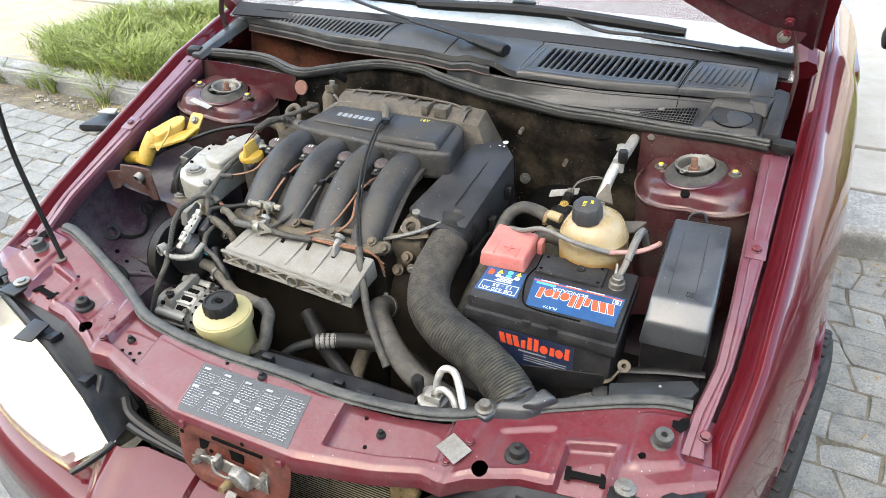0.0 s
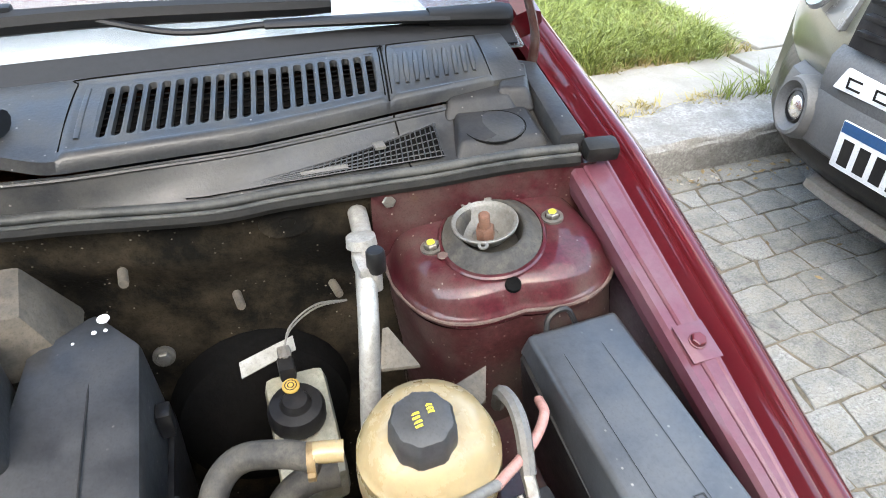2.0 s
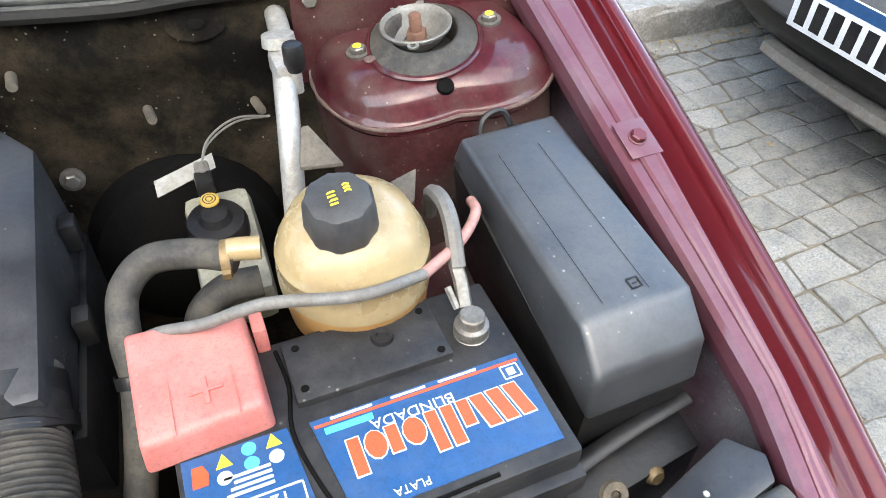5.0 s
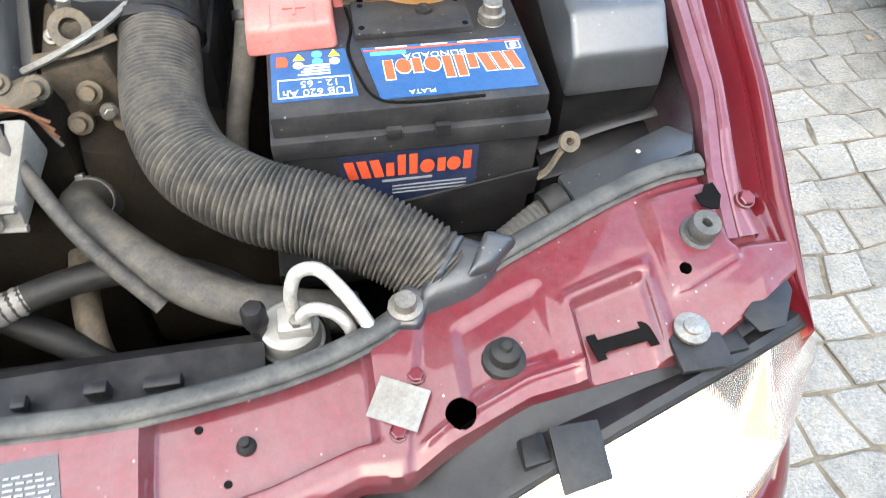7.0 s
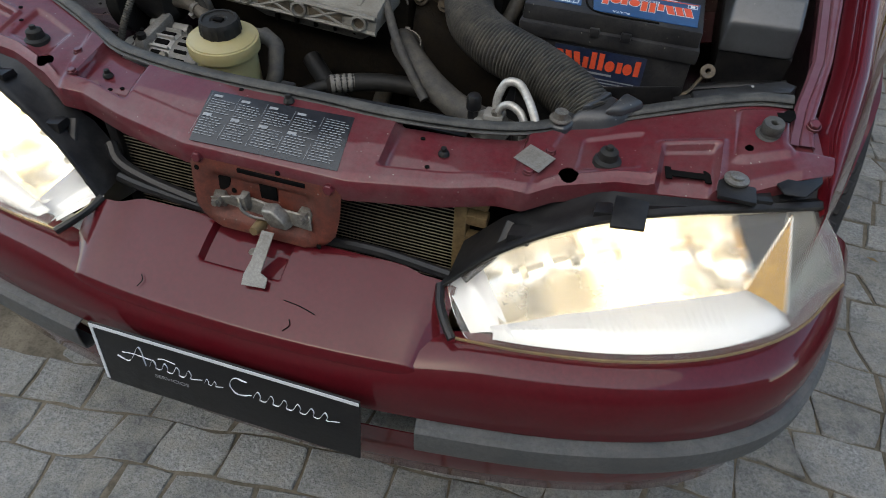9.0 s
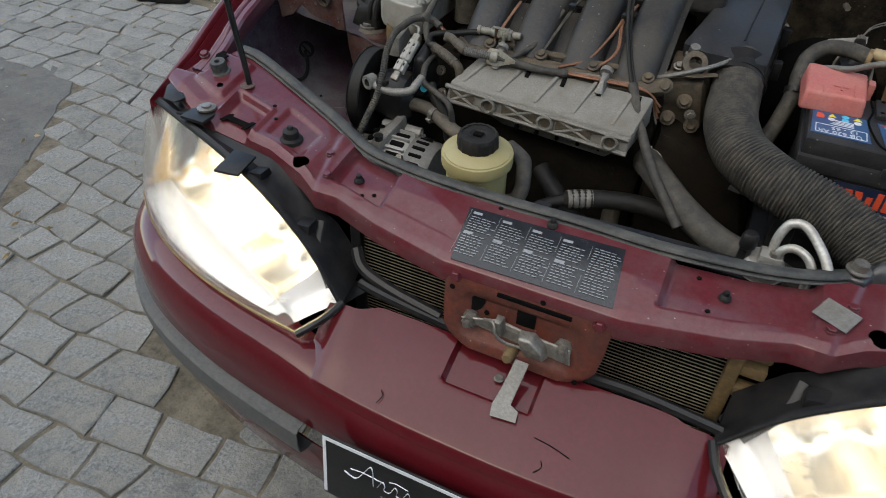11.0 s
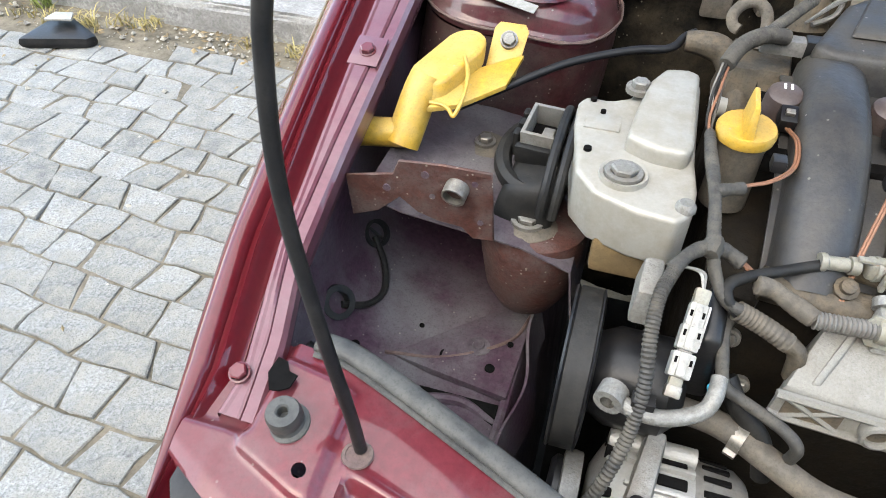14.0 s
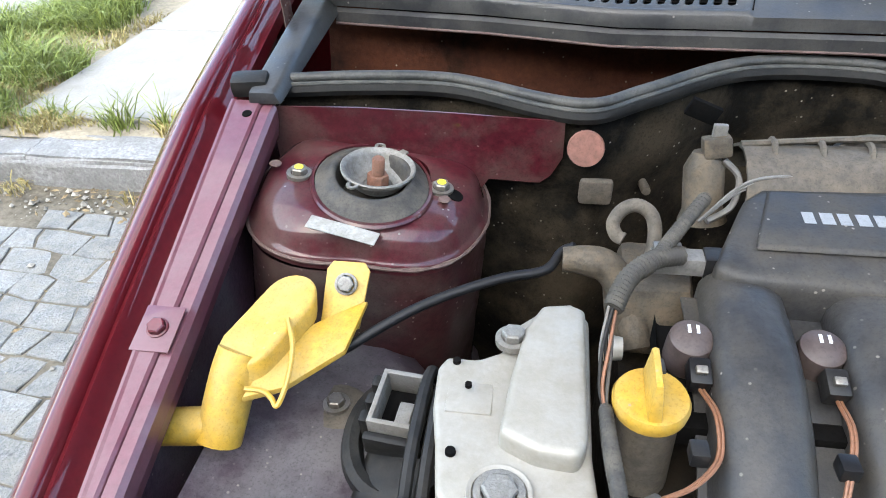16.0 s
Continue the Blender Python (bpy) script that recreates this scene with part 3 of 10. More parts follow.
def fender(s):
    rows = []
    for k in range(71):
        y = -0.092 + k * 0.02
        z = fender_z(y)
        out, full = lerp(F_OUT, y)
        c, = lerp(CROWN, y)
        lip = fender_lip(y)
        w, o = c - lip, max(0.006, out - c)
        sec = [(lip - 0.002, -0.030), (lip, -0.016), (lip + 0.12 * w, -0.014), (lip + 0.22 * w, -0.004), (lip + 0.32 * w, 0.001), (lip + 0.42 * w, -0.005), (lip + 0.50 * w, -0.006),
               (lip + 0.56 * w, 0.000), (lip + 0.66 * w, 0.003), (lip + 0.84 * w, 0.002), (c, -0.004), (c + 0.10 * o, -0.012), (c + 0.24 * o, -0.028), (c + 0.42 * o, -0.055), (c + 0.60 * o, -0.092),
               (c + 0.76 * o, -0.14), (c + 0.90 * o, -0.20), (c + 0.98 * o, -0.27), (c + 1.0 * o, -0.34), (c + 1.0 * o, -0.40)]
        rows.append([(s * x, y, z + dz * (0.35 + 0.65 * full)) for x, dz in sec])
    bm = sheet(rows)
    for v in bm.verts:                                   # cut out the wheel arch
        d = Vector((v.co.y - 0.42, v.co.z - 0.30)).length
        if v.co.z < 0.62 and d < 0.34 and abs(v.co.x) > 0.8:
            v.co.z = 0.30 + math.sqrt(max(0, 0.34 ** 2 - (v.co.y - 0.42) ** 2))
    bmesh.ops.recalc_face_normals(bm, faces=bm.faces)
    bmesh.ops.solidify(bm, geom=bm.faces[:], thickness=0.0015)
    f = part("fender", bm, PAINT, car, "glossy dark red fender", smooth=60)
    # mounting flange inside the bay: a folded inner strip, a lap line, the flat and a raised outer fold
    rows = []
    for k in range(62):
        y = -0.005 + k * 0.01
        z = fender_z(y)
        lip = fender_lip(y) - 0.003
        wide = float(np.interp(y, [0, 0.06, 0.10, 0.14, 0.25, 0.60], [0.646, 0.652, 0.661, 0.669, 0.672, 0.673]))
        rise = 0.003 * bump01(y, 0.088, 2, 0.008)
        sec = ((wide + 0.003, -0.036), (wide, -0.022), (wide - 0.0005, -0.006), (wide + 0.003, -0.001), (wide + 0.0125, -0.001), (wide + 0.0130, -0.0022), (wide + 0.0138, -0.0006 + 0.2 * rise), (wide + 0.016, rise * 0.6),
               (lip - 0.009, rise * 0.6), (lip - 0.0065, rise * 0.6 + 0.0010), (lip - 0.004, rise * 0.6 + 0.0008), (lip - 0.003, rise * 0.4), (lip - 0.002, -0.03), (lip, -0.036))
        rows.append([(s * x, y, z + dz) for x, dz in sec])
    bm = sheet(rows)
    fl = part("fender_flange", bm, STRIPPAINT, car, "dusty dark red mounting flange, paled for sky sheen", smooth=8)
    for y, x in ((0.026, 0.674), (0.358, 0.693)):
        if y > 0.1:
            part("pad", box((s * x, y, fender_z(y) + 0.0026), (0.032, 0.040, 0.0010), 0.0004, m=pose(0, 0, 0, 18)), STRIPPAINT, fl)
        place("bolt", PBOLT, Matrix.Translation((s * x, y, fender_z(y) + 0.003)) @ pose(0, 0, 0, 18), fl)
    part("flange_hole", lathe([(0, 0.0012), (0.0045, 0.0012), (0.005, 0)], 12, Matrix.Translation((s * 0.696, 0.586, fender_z(0.586) + 0.0015)) @ pose(0, 0, 0, 18)), DARK, fl)
    return f


fender(1), fender(-1)

# front panel (upper crossmember)
RAIL = [(0.0, -0.070, -0.186, 0.665, 0.634), (0.12, -0.075, -0.186, 0.665, 0.634), (0.24, -0.062, -0.160, 0.663, 0.636), (0.31, -0.045, -0.140, 0.663, 0.643),
        (0.345, -0.028, -0.145, 0.665, 0.648), (0.38, -0.010, -0.128, 0.670, 0.660), (0.45, 0.018, -0.104, 0.682, 0.668), (0.55, 0.052, -0.094, 0.702, 0.674),
        (0.60, 0.066, -0.092, 0.711, 0.682), (0.665, 0.070, -0.060, 0.716, 0.698), (0.70, 0.060, -0.040, 0.716, 0.700)]


def rail_z(x, y):
    yr, yf, zr, zf = lerp(RAIL, abs(x))
    v = min(1.05, max(-0.05, (yr - y) / (yr - yf)))
    z = zr + (zf - zr) * v ** 1.3
    side = bump01(x, 0.155, 0.325, 0.010) if x > 0 else bump01(-x, 0.245, 0.335, 0.010)
    z -= 0.016 * side * bump01(v, -0.5, 0.74, 0.07)
    a = abs(x)
    z += 0.004 * bump01(a, -1, 0.345 + 0.03 * (1 - v), 0.007)
    z -= 0.009 * bump01(a, 0.500, 0.566, 0.008) * bump01(v, 0.52, 1.2, 0.07)      # recess round the slot
    z += 0.0035 * bump01(a, 0.492, 0.574, 0.006) * bump01(v, 0.45, 1.2, 0.05) - 0.0035 * bump01(a, 0.500, 0.566, 0.006) * bump01(v, 0.52, 1.2, 0.05)
    z += 0.006 * bump01(a, 0.585, 0.652, 0.008) * bump01(v, 0.12, 0.70, 0.06)     # pad under the bump stop
    z -= 0.004 * bump01(a, 0.40, 0.475, 0.010) * bump01(v, 0.30, 0.80, 0.08)      # dish round the stud
    z += 0.0030 * (1 - abs(v - 0.90) / 0.035 if abs(v - 0.90) < 0.035 else 0) * bump01(a, 0.36, 0.50, 0.01)
    z -= 0.008 * bump01(a, 0.647, 2, 0.008) * bump01(y, -0.012, 2, 0.012)
    return z


def front_panel():
    rows = []
    for j in range(50):
        v = j / 47
        row = []
        for i in range(401):
            x = -0.70 + i * 0.0035
            yr, yf, zr, zf = lerp(RAIL, abs(x))
            if j <= 47:
                y = yr + (yf - yr) * v
                row.append((x, y, rail_z(x, y) - 0.004 * max(0, v - 0.9) * 10))
            else:
                row.append((x, yf - 0.002, zf - (0.014 if j == 48 else 0.030)))
        rows.append(row)
    holes = []
    for s in (1, -1):
        holes += [(s * 0.392, -0.108, 0.0125), (s * 0.60, -0.028, 0.0055)]
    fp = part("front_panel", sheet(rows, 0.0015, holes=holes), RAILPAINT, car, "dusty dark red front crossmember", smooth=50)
    for s in (1, -1):
        bs = lathe([(0, -0.012), (0.017, -0.012), (0.0175, 0.001), (0.0165, 0.004), (0.0135, 0.005), (0.0125, 0.009), (0.0135, 0.011), (0.0135, 0.019), (0.0122, 0.0225), (0.0055, 0.0228), (0.0042, 0.0215), (0.0036, 0.013), (0, 0.013)], 22, Matrix.Translation((s * 0.622, 0.002, 0.706)) @ pose(0, 0, 0, 10))
        part("bump_stop", bs, SEAL, fp, "grey rubber bump stop")
        st = lathe([(0, -0.003), (0.019, -0.003), (0.018, 0.003), (0.013, 0.006), (0.012, 0.016), (0.010, 0.018), (0.005, 0.019), (0.004, 0.024), (0, 0.024)], 16, Matrix.Translation((s * 0.435, -0.070, rail_z(0.435, -0.07))))
        part("stud", st, RUBBER, fp, "zinc stud with a nut")
        wb = lathe([(0, -0.002), (0.015, -0.002), (0.015, 0.001), (0.008, 0.002), (0.008, 0.005), (0, 0.006)], 18, Matrix.Translation((s * 0.59, -0.077, rail_z(0.59, -0.077) + 0.003)))
        part("lamp_bolt", wb, STEEL, fp, "bright washer bolt")
        for x, y in ((0.362, -0.072), (0.342, -0.114)):
            place("rivet", PBOLT, Matrix.Translation((s * x, y, rail_z(s * x, y) + 0.001)) @ Matrix.Diagonal((0.85, 0.85, 0.7, 1)), fp)
    # dark slots by the headlamps, tape and the small holes of the left corner
    for s in (1, -1):
        part("slot", prism([(-0.028, -0.012), (-0.02, -0.012), (-0.02, -0.006), (0.02, -0.006), (0.02, -0.012), (0.028, -0.012), (0.028, 0.012), (0.02, 0.012), (0.02, 0.006), (-0.02, 0.006), (-0.02, 0.012), (-0.028, 0.012)],
                             0, 0.0012, 0, m=Matrix.Translation((s * 0.535, -0.072, rail_z(0.535, -0.072) + 0.004)) @ pose(0, 0, 0, 0, 0, s * 8)), DARK, fp, "dark slot")
        nt_ = [(0.643, 0.016), (0.651, 0.030), (0.650, 0.046), (0.641, 0.044), (0.636, 0.036), (0.628, 0.034), (0.629, 0.022), (0.636, 0.017)]
        part("notch", hexa([(s * x, y, rail_z(0.64, 0.03) + 0.0050) for x, y in nt_], [(s * x, y, rail_z(0.64, 0.03) + 0.0062) for x, y in nt_], 0), DARK, fp, "dark gap beside the flange")
        part("lamp_bracket", box((s * 0.592, -0.087, rail_z(0.59, -0.085) - 0.002), (0.045, 0.05, 0.006), 0.002), BLACK, fp, "black plastic lug")
    for s in (1, -1):
        cn = [(0.688, -0.034), (0.660, -0.052), (0.636, -0.074), (0.644, -0.090), (0.668, -0.088), (0.688, -0.058)]
        part("corner_guard", hexa([(s * x, y, rail_z(0.66, -0.06) - 0.010) for x, y in cn], [(s * x, y, rail_z(0.66, -0.06) - 0.0045 + 0.12 * (y + 0.06)) for x, y in cn], 0.002), BLACK, fp, "black plastic corner guard")
    part("tape", box((0.345, -0.093, rail_z(0.345, -0.093) + 0.004), (0.042, 0.034, 0.001), 0.0, m=pose(0, 0, 0, 8, 0, -28)), ALUD, fp, "grey adhesive tape")
    for x, y in ((-0.305, -0.112), (-0.285, -0.113), (-0.268, -0.107), (-0.268, -0.122), (0.335, -0.09), (-0.08, -0.085), (0.19, -0.083), (0.21, -0.125), (-0.48, -0.045), (-0.5, -0.02)):
        part("small_hole", lathe([(0, 0.001), (0.0032, 0.001), (0.0034, 0.0)], 10, Matrix.Translation((x, y, rail_z(x, y) + 0.0005))), DARK, fp)
    for x, y in ((-0.303, -0.09), (0.225, -0.10), (-0.005, -0.088)):
        part("clip", lathe([(0, 0.0), (0.008, 0.0), (0.007, 0.004), (0.0045, 0.006), (0.004, 0.011), (0, 0.012)], 12, Matrix.Translation((x, y, rail_z(x, y) + 0.001))), RUBBER, fp, "grey plastic clip")
    # information plate
    yl = lambda v: -0.098 - 0.080 * v
    m0 = [(-0.120, yl(0), 0), (0.095, yl(0) + 0.006, 0), (0.105, yl(1), 0), (-0.110, yl(1) - 0.004, 0)]
    rows = []
    for v in range(7):
        a, b = Vector(m0[0]).lerp(Vector(m0[3]), v / 6), Vector(m0[1]).lerp(Vector(m0[2]), v / 6)
        rows.append([(p.x, p.y, rail_z(p.x, p.y) + 0.0008) for p in (a.lerp(b, u / 16) for u in range(17))])
    ip = part("information_plate", sheet(rows, 0.0006), PLATE, fp, "grey and black printed information plate")
    rnd = random.Random(2)
    bm = bmesh.new()

    def mark(x, y, w, h):
        q = [(x, y), (x + w, y + 0.02 * w), (x + w, y - h + 0.02 * w), (x, y - h)]
        bm.faces.new([bm.verts.new((a, c, rail_z(a, c) + 0.0016)) for a, c in q])
    for c in range(5):
        x0 = -0.111 + c * 0.0425
        for r in range(17):
            y, x = -0.104 - r * 0.0041, x0
            if r in (0, 1, 8) and c < 4:
                if r != 1:
                    mark(x, y, 0.013, 0.0042)
                continue
            while x < x0 + 0.034 * rnd.uniform(0.75, 1.0):
                w = rnd.uniform(0.003, 0.008)
                mark(x, y, w, 0.0012)
                x += w + 0.0016
        mark(x0 - 0.0042, -0.102, 0.0005, 0.072)
    part("print", bm, INKG, ip, "pale rows of print")
    return fp


panel = front_panel()


def seal_front():
    pts = []
    for x in [-0.628, -0.60, -0.56, -0.50, -0.44, -0.39, -0.35, -0.31, -0.26, -0.18, -0.08, 0.03, 0.13, 0.22, 0.28, 0.33, 0.38, 0.44, 0.50, 0.56, 0.61, 0.65]:
        yr, yf, zr, zf = lerp(RAIL, abs(x))
        pts.append((x, yr + 0.004, zr + 0.007))
    bm = tube(pts, 0.0095, 12, 4, flat=0.6)
    tube([(x, y - 0.008, z - 0.005) for x, y, z in pts], 0.005, 8, 4, bm=bm, flat=0.5)
    part("hood_seal", bm, SEAL, car, "grey-black rubber hood seal")


seal_front()


def bumper():
    plan = [(0.0, -0.350), (0.15, -0.346), (0.30, -0.330), (0.45, -0.305), (0.58, -0.268), (0.68, -0.220), (0.755, -0.155), (0.805, -0.06), (0.832, 0.04), (0.845, 0.12)]
    plan = [(-x, y) for x, y in plan[:0:-1]] + plan
    path = smooth_path([(x, y, 0) for x, y in plan], 5)
    nrm = []
    for i, p in enumerate(path):
        d = path[min(i + 1, len(path) - 1)] - path[max(i - 1, 0)]
        nrm.append(Vector((d.y, -d.x, 0)).normalized())
    def band(sec, thick, name, material, label, lo=0, hi=None):
        rows = []
        for off, z in sec:
            row = []
            for p, n in list(zip(path, nrm))[lo:hi]:
                k = bump01(abs(p.x), -1, 0.26, 0.22)
                row.append((p.x + n.x * off, p.y + n.y * off, z - 0.022 * k * min(1, max(0, (z - 0.40) / 0.07))))
            rows.append(row)
        return part(name, sheet(rows, thick), material, car, label)
    band([(-0.075, 0.486), (-0.058, 0.488), (-0.040, 0.484), (-0.022, 0.474), (-0.010, 0.458), (-0.002, 0.440), (0.0, 0.400), (-0.001, 0.372), (-0.008, 0.366)], 0.002, "bumper", PAINT, "glossy dark red bumper skin")
    keep = [i for i, p in enumerate(path) if p.x < -0.245]
    for lo, hi in ((0, keep[-1] + 1), (len(path) - keep[-1] - 1, None)):
        band([(-0.01, 0.369), (0.010, 0.367), (0.016, 0.360), (0.017, 0.335), (0.014, 0.312), (0.002, 0.306), (-0.012, 0.306)], 0.002, "bumper_strip", mat("strip_rubber", (0.07, 0.072, 0.072), 0.6, dust=0.4, dustcol=(0.14, 0.13, 0.12)), "faded grey-black protective strip", lo, hi)
    band([(-0.012, 0.308), (-0.012, 0.25), (-0.02, 0.19), (-0.05, 0.15), (-0.09, 0.14)], 0.002, "bumper_apron", PAINT, "dark red lower apron")
    # nose panel between the lamps: a recess below the latch, ends folded down towards the lamps
    rows = []
    for j in range(33):
        v = j / 32
        row = []
        for i in range(97):
            x = -0.283 + i * 0.566 / 96
            front = -0.338 + 0.02 * (abs(x) / 0.29) ** 2
            back = -0.196 - 0.02 * bump01(x, -1, -0.22, 0.04) - 0.01 * bump01(x, 0.22, 1, 0.04)
            y = back + (front - back) * v
            z = 0.523 - 0.062 * v ** 1.25 - 0.011 * bump01(x, -0.080, 0.044, 0.005) * bump01(v, -1, 0.46, 0.05)
            z -= 0.0016 * noise.noise(Vector((x * 9, v * 2.2, 1.5))) + 0.024 * max(0, (abs(x) - 0.248) / 0.035) ** 1.3 * (0.3 + 0.7 * v)
            if j == 0:
                z -= 0.006
            if j == 32:
                z -= 0.012
            row.append((x, y, z))
        rows.append(row)
    np_ = part("nose_panel", sheet(rows, 0.002), PAINT, car, "dark red nose panel above the bumper", smooth=50)
    top_z = lambda x, y: 0.523 - 0.062 * ((y + 0.196) / -0.142) ** 1.25 + 0.0006
    for way in (((0.075, -0.322), (0.082, -0.314), (0.079, -0.307)), ((0.062, -0.286), (0.085, -0.288), (0.110, -0.293)), ((-0.150, -0.318), (-0.146, -0.309), (-0.151, -0.302))):
        part("crack", tube([(x, y, top_z(x, y)) for x, y in way], 0.0007, 5, 4), DARK, np_, "short dark crack in the paint")
    part("recess_bolt", lathe([(0, 0.003), (0.005, 0.003), (0.007, 0)], 12, Matrix.Translation((-0.010, -0.232, 0.5060))), STEEL, np_)


bumper()


def number_plate():
    c = Vector((0.0, -0.376, 0.372))
    m = Matrix.Translation(c) @ pose(0, 0, 0, 84)
    pl = part("number_plate_cover", prism([(-0.205, -0.062), (0.205, -0.062), (0.205, 0.062), (-0.205, 0.062)], -0.002, 0.002, 0.002, m=m), BLACK, car, "black advertising cover over the number plate")
    bm = prism([(-0.204, 0.055), (0.204, 0.055), (0.204, 0.061), (-0.204, 0.061)], 0.0022, 0.003, 0, m=m)
    prism([(-0.204, -0.055), (-0.199, -0.055), (-0.199, 0.055), (-0.204, 0.055)], 0.0022, 0.003, 0, bm=bm, m=m)
    part("border", bm, INKW, pl, "white border")
    return m, pl


PLATE_M, plate_part = number_plate()


def lamp(s):
    """A headlamp: lens over a chrome reflector in a black housing."""
    top = smooth_path([(s * 0.262, -0.222, 0.517), (s * 0.33, -0.196, 0.582), (s * 0.42, -0.170, 0.633), (s * 0.52, -0.140, 0.658), (s * 0.62, -0.108, 0.668), (s * 0.694, -0.082, 0.672)], 4)
    low = smooth_path([(s * 0.303, -0.280, 0.503), (s * 0.40, -0.268, 0.500), (s * 0.52, -0.242, 0.500), (s * 0.63, -0.198, 0.503), (s * 0.72, -0.135, 0.515), (s * 0.775, -0.055, 0.545)], 4)
    n = len(top)

    def at(u, v, depth=0.0, bulge=0.0):
        k = min(max(u, 0.0), 1.0) * (n - 1)
        a = min(n - 2, int(k))
        p = Vector(top[a]).lerp(Vector(top[a + 1]), k - a).lerp(Vector(low[a]).lerp(Vector(low[a + 1]), k - a), v)
        out = Vector((s * 0.35 * u, -0.8, 0.45)).normalized()
        return p + out * (bulge * math.sin(math.pi * min(1, max(0, v))) ** 0.7 - depth)
    hl = part("headlamp", sheet([[at(u, v, 0.100) for u in np.linspace(0.02, 0.98, n)] for v in np.linspace(0.02, 0.98, 11)], 0.002), BLACK, car, "clear glass headlamp, chrome reflector")
    ledge = lambda u: float(np.interp(u, [0.10, 0.30, 0.50, 0.78], [0.80, 0.66, 0.60, 0.60]))
    us = np.linspace(0.13, 0.775, 30)
    # main bowl above the ledge, pressed into facets
    rows = [[at(u, 0.05 + (ledge(u) - 0.05) * q, 0.020 + 0.060 * math.sin(math.pi * q) ** 0.8 * math.sin(math.pi * (u - 0.10) / 0.70) ** 0.6 + 0.007 * (int(u * 17) % 2)) for u in us] for q in np.linspace(0, 1, 13)]
    part("reflector", sheet(rows), CHROME, hl, "chrome reflector bowl", smooth=25)
    part("ledge", sheet([[at(u, ledge(u), d) for u in us] for d in (0.060, 0.035, 0.012)]), CHROME, hl, "chrome ledge below the bowl")
    rows = [[at(u, ledge(u) + (0.985 - ledge(u)) * q, 0.012 + 0.012 * math.sin(math.pi * q) + 0.0008 * (i % 2)) for i, u in enumerate(np.linspace(0.10, 0.80, 90))] for q in np.linspace(0, 1, 7)]
    part("lower_reflector", sheet(rows), LAMPW, hl, "pale fluted lower reflector", smooth=20)
    part("upper_skirt", sheet([[at(u, 0.05, 0.020), at(u, 0.0, 0.003)] for u in np.linspace(0.10, 0.90, 24)]), LAMPG, hl, "grey upper skirt")
    # amber facet, the line that divides the bowl from the corner
    a_, b_, c_ = at(0.905, 0.06, 0.006), at(0.795, 0.86, 0.006), at(0.715, 0.58, 0.006)
    part("side_reflector", sheet([[a_.lerp(c_, q), a_.lerp(b_.lerp(c_, 0.5), q) + Vector((0, 0.004, 0)), a_.lerp(b_, q)] for q in np.linspace(0, 1, 8)], 0.001), AMBERR, hl, "amber tinted side reflector")
    part("divider", tube([a_, a_.lerp(b_, 0.5), b_], 0.0016, 6, 3), LAMPW, hl, "bright dividing edge")
    part("divider", tube([a_, a_.lerp(c_, 0.5), c_], 0.0014, 6, 3), CHROME, hl)
    rows = [[at(0.80 + 0.10 * (1 - q) ** 1.2 + (0.99 - 0.80 - 0.10 * (1 - q) ** 1.2) * w, 0.04 + 0.93 * q, 0.014 + 0.016 * math.sin(math.pi * w)) for w in np.linspace(0, 1, 9)] for q in np.linspace(0, 1, 12)]
    part("corner_reflector", sheet(rows), LAMPG, hl, "clear lamp corner with a grey backing")
    rows = [[at(0.015 + 0.125 * w + 0.02 * q, 0.06 + 0.92 * q, 0.016 + 0.018 * math.sin(math.pi * w)) for w in np.linspace(0, 1, 9)] for q in np.linspace(0, 1, 10)]
    part("indicator", sheet(rows), LAMPW, hl, "frosted white indicator")
    # lit bulb with its cap
    c = at(0.52, 0.36, 0.030)
    part("bulb", lathe([(0, -0.03), (0.009, -0.026), (0.010, 0.0), (0.006, 0.006), (0, 0.007)], 14, Matrix.Translation(c) @ turn_to((s * 0.15, -0.95, 0.2))), glow("lit_bulb", (1.0, 0.86, 0.62), 34), hl, "lit warm white bulb")
    def ribs(i):
        return 0.00018 * (i % 2) * (i < 225)
    wide_ = np.linspace(0.03, 1, 300)
    outer = [[at(u, v, ribs(i), 0.024 * (0.6 + 0.4 * math.sin(math.pi * u))) for i, u in enumerate(wide_)] for v in np.linspace(0, 1, 11)]
    ln = part("lens", sheet(outer, 0.003), LENS, hl, "clear ribbed lens", smooth=30)
    ln.visible_shadow = False
    # housing rim behind the top edge and the shelf between lamp and crossmember
    rows = []
    for i, p in enumerate(top):
        ry, rf, zr, zf = lerp(RAIL, min(0.69, abs(p.x)))
        back = Vector((p.x + s * 0.01, max(rf + 0.012, p.y + 0.02), min(zf - 0.012, p.z + 0.02)))
        rows.append([p + Vector((0, -0.002, 0.004)), p + Vector((0, 0.008, 0.007)), p.lerp(back, 0.5) + Vector((0, 0, -0.006)), back, back + Vector((0, 0, -0.06))])
    part("housing", sheet(rows, 0.002), BLACK, hl, "black plastic housing")
    part("lens_rim", tube([Vector(p) + Vector((0, -0.001, 0.003)) for p in top], 0.0026, 6, 1), RUBBER, hl, "black lens rim")
    part("inner_rim", tube([top[0] + Vector((0, 0.004, 0.006)), top[0].lerp(low[0], 0.35) + Vector((-s * 0.006, -0.002, 0.004)), top[0].lerp(low[0], 0.7) + Vector((-s * 0.007, -0.004, 0.002)), low[0] + Vector((-s * 0.004, -0.004, -0.002))], 0.0062, 8, 5), BLACK, hl, "thick black rubber rim")
    part("lower_rim", tube([Vector(p) + Vector((0, -0.001, -0.003)) for p in low], 0.0022, 6, 1), BRASS, hl, "amber tinted lower rim")
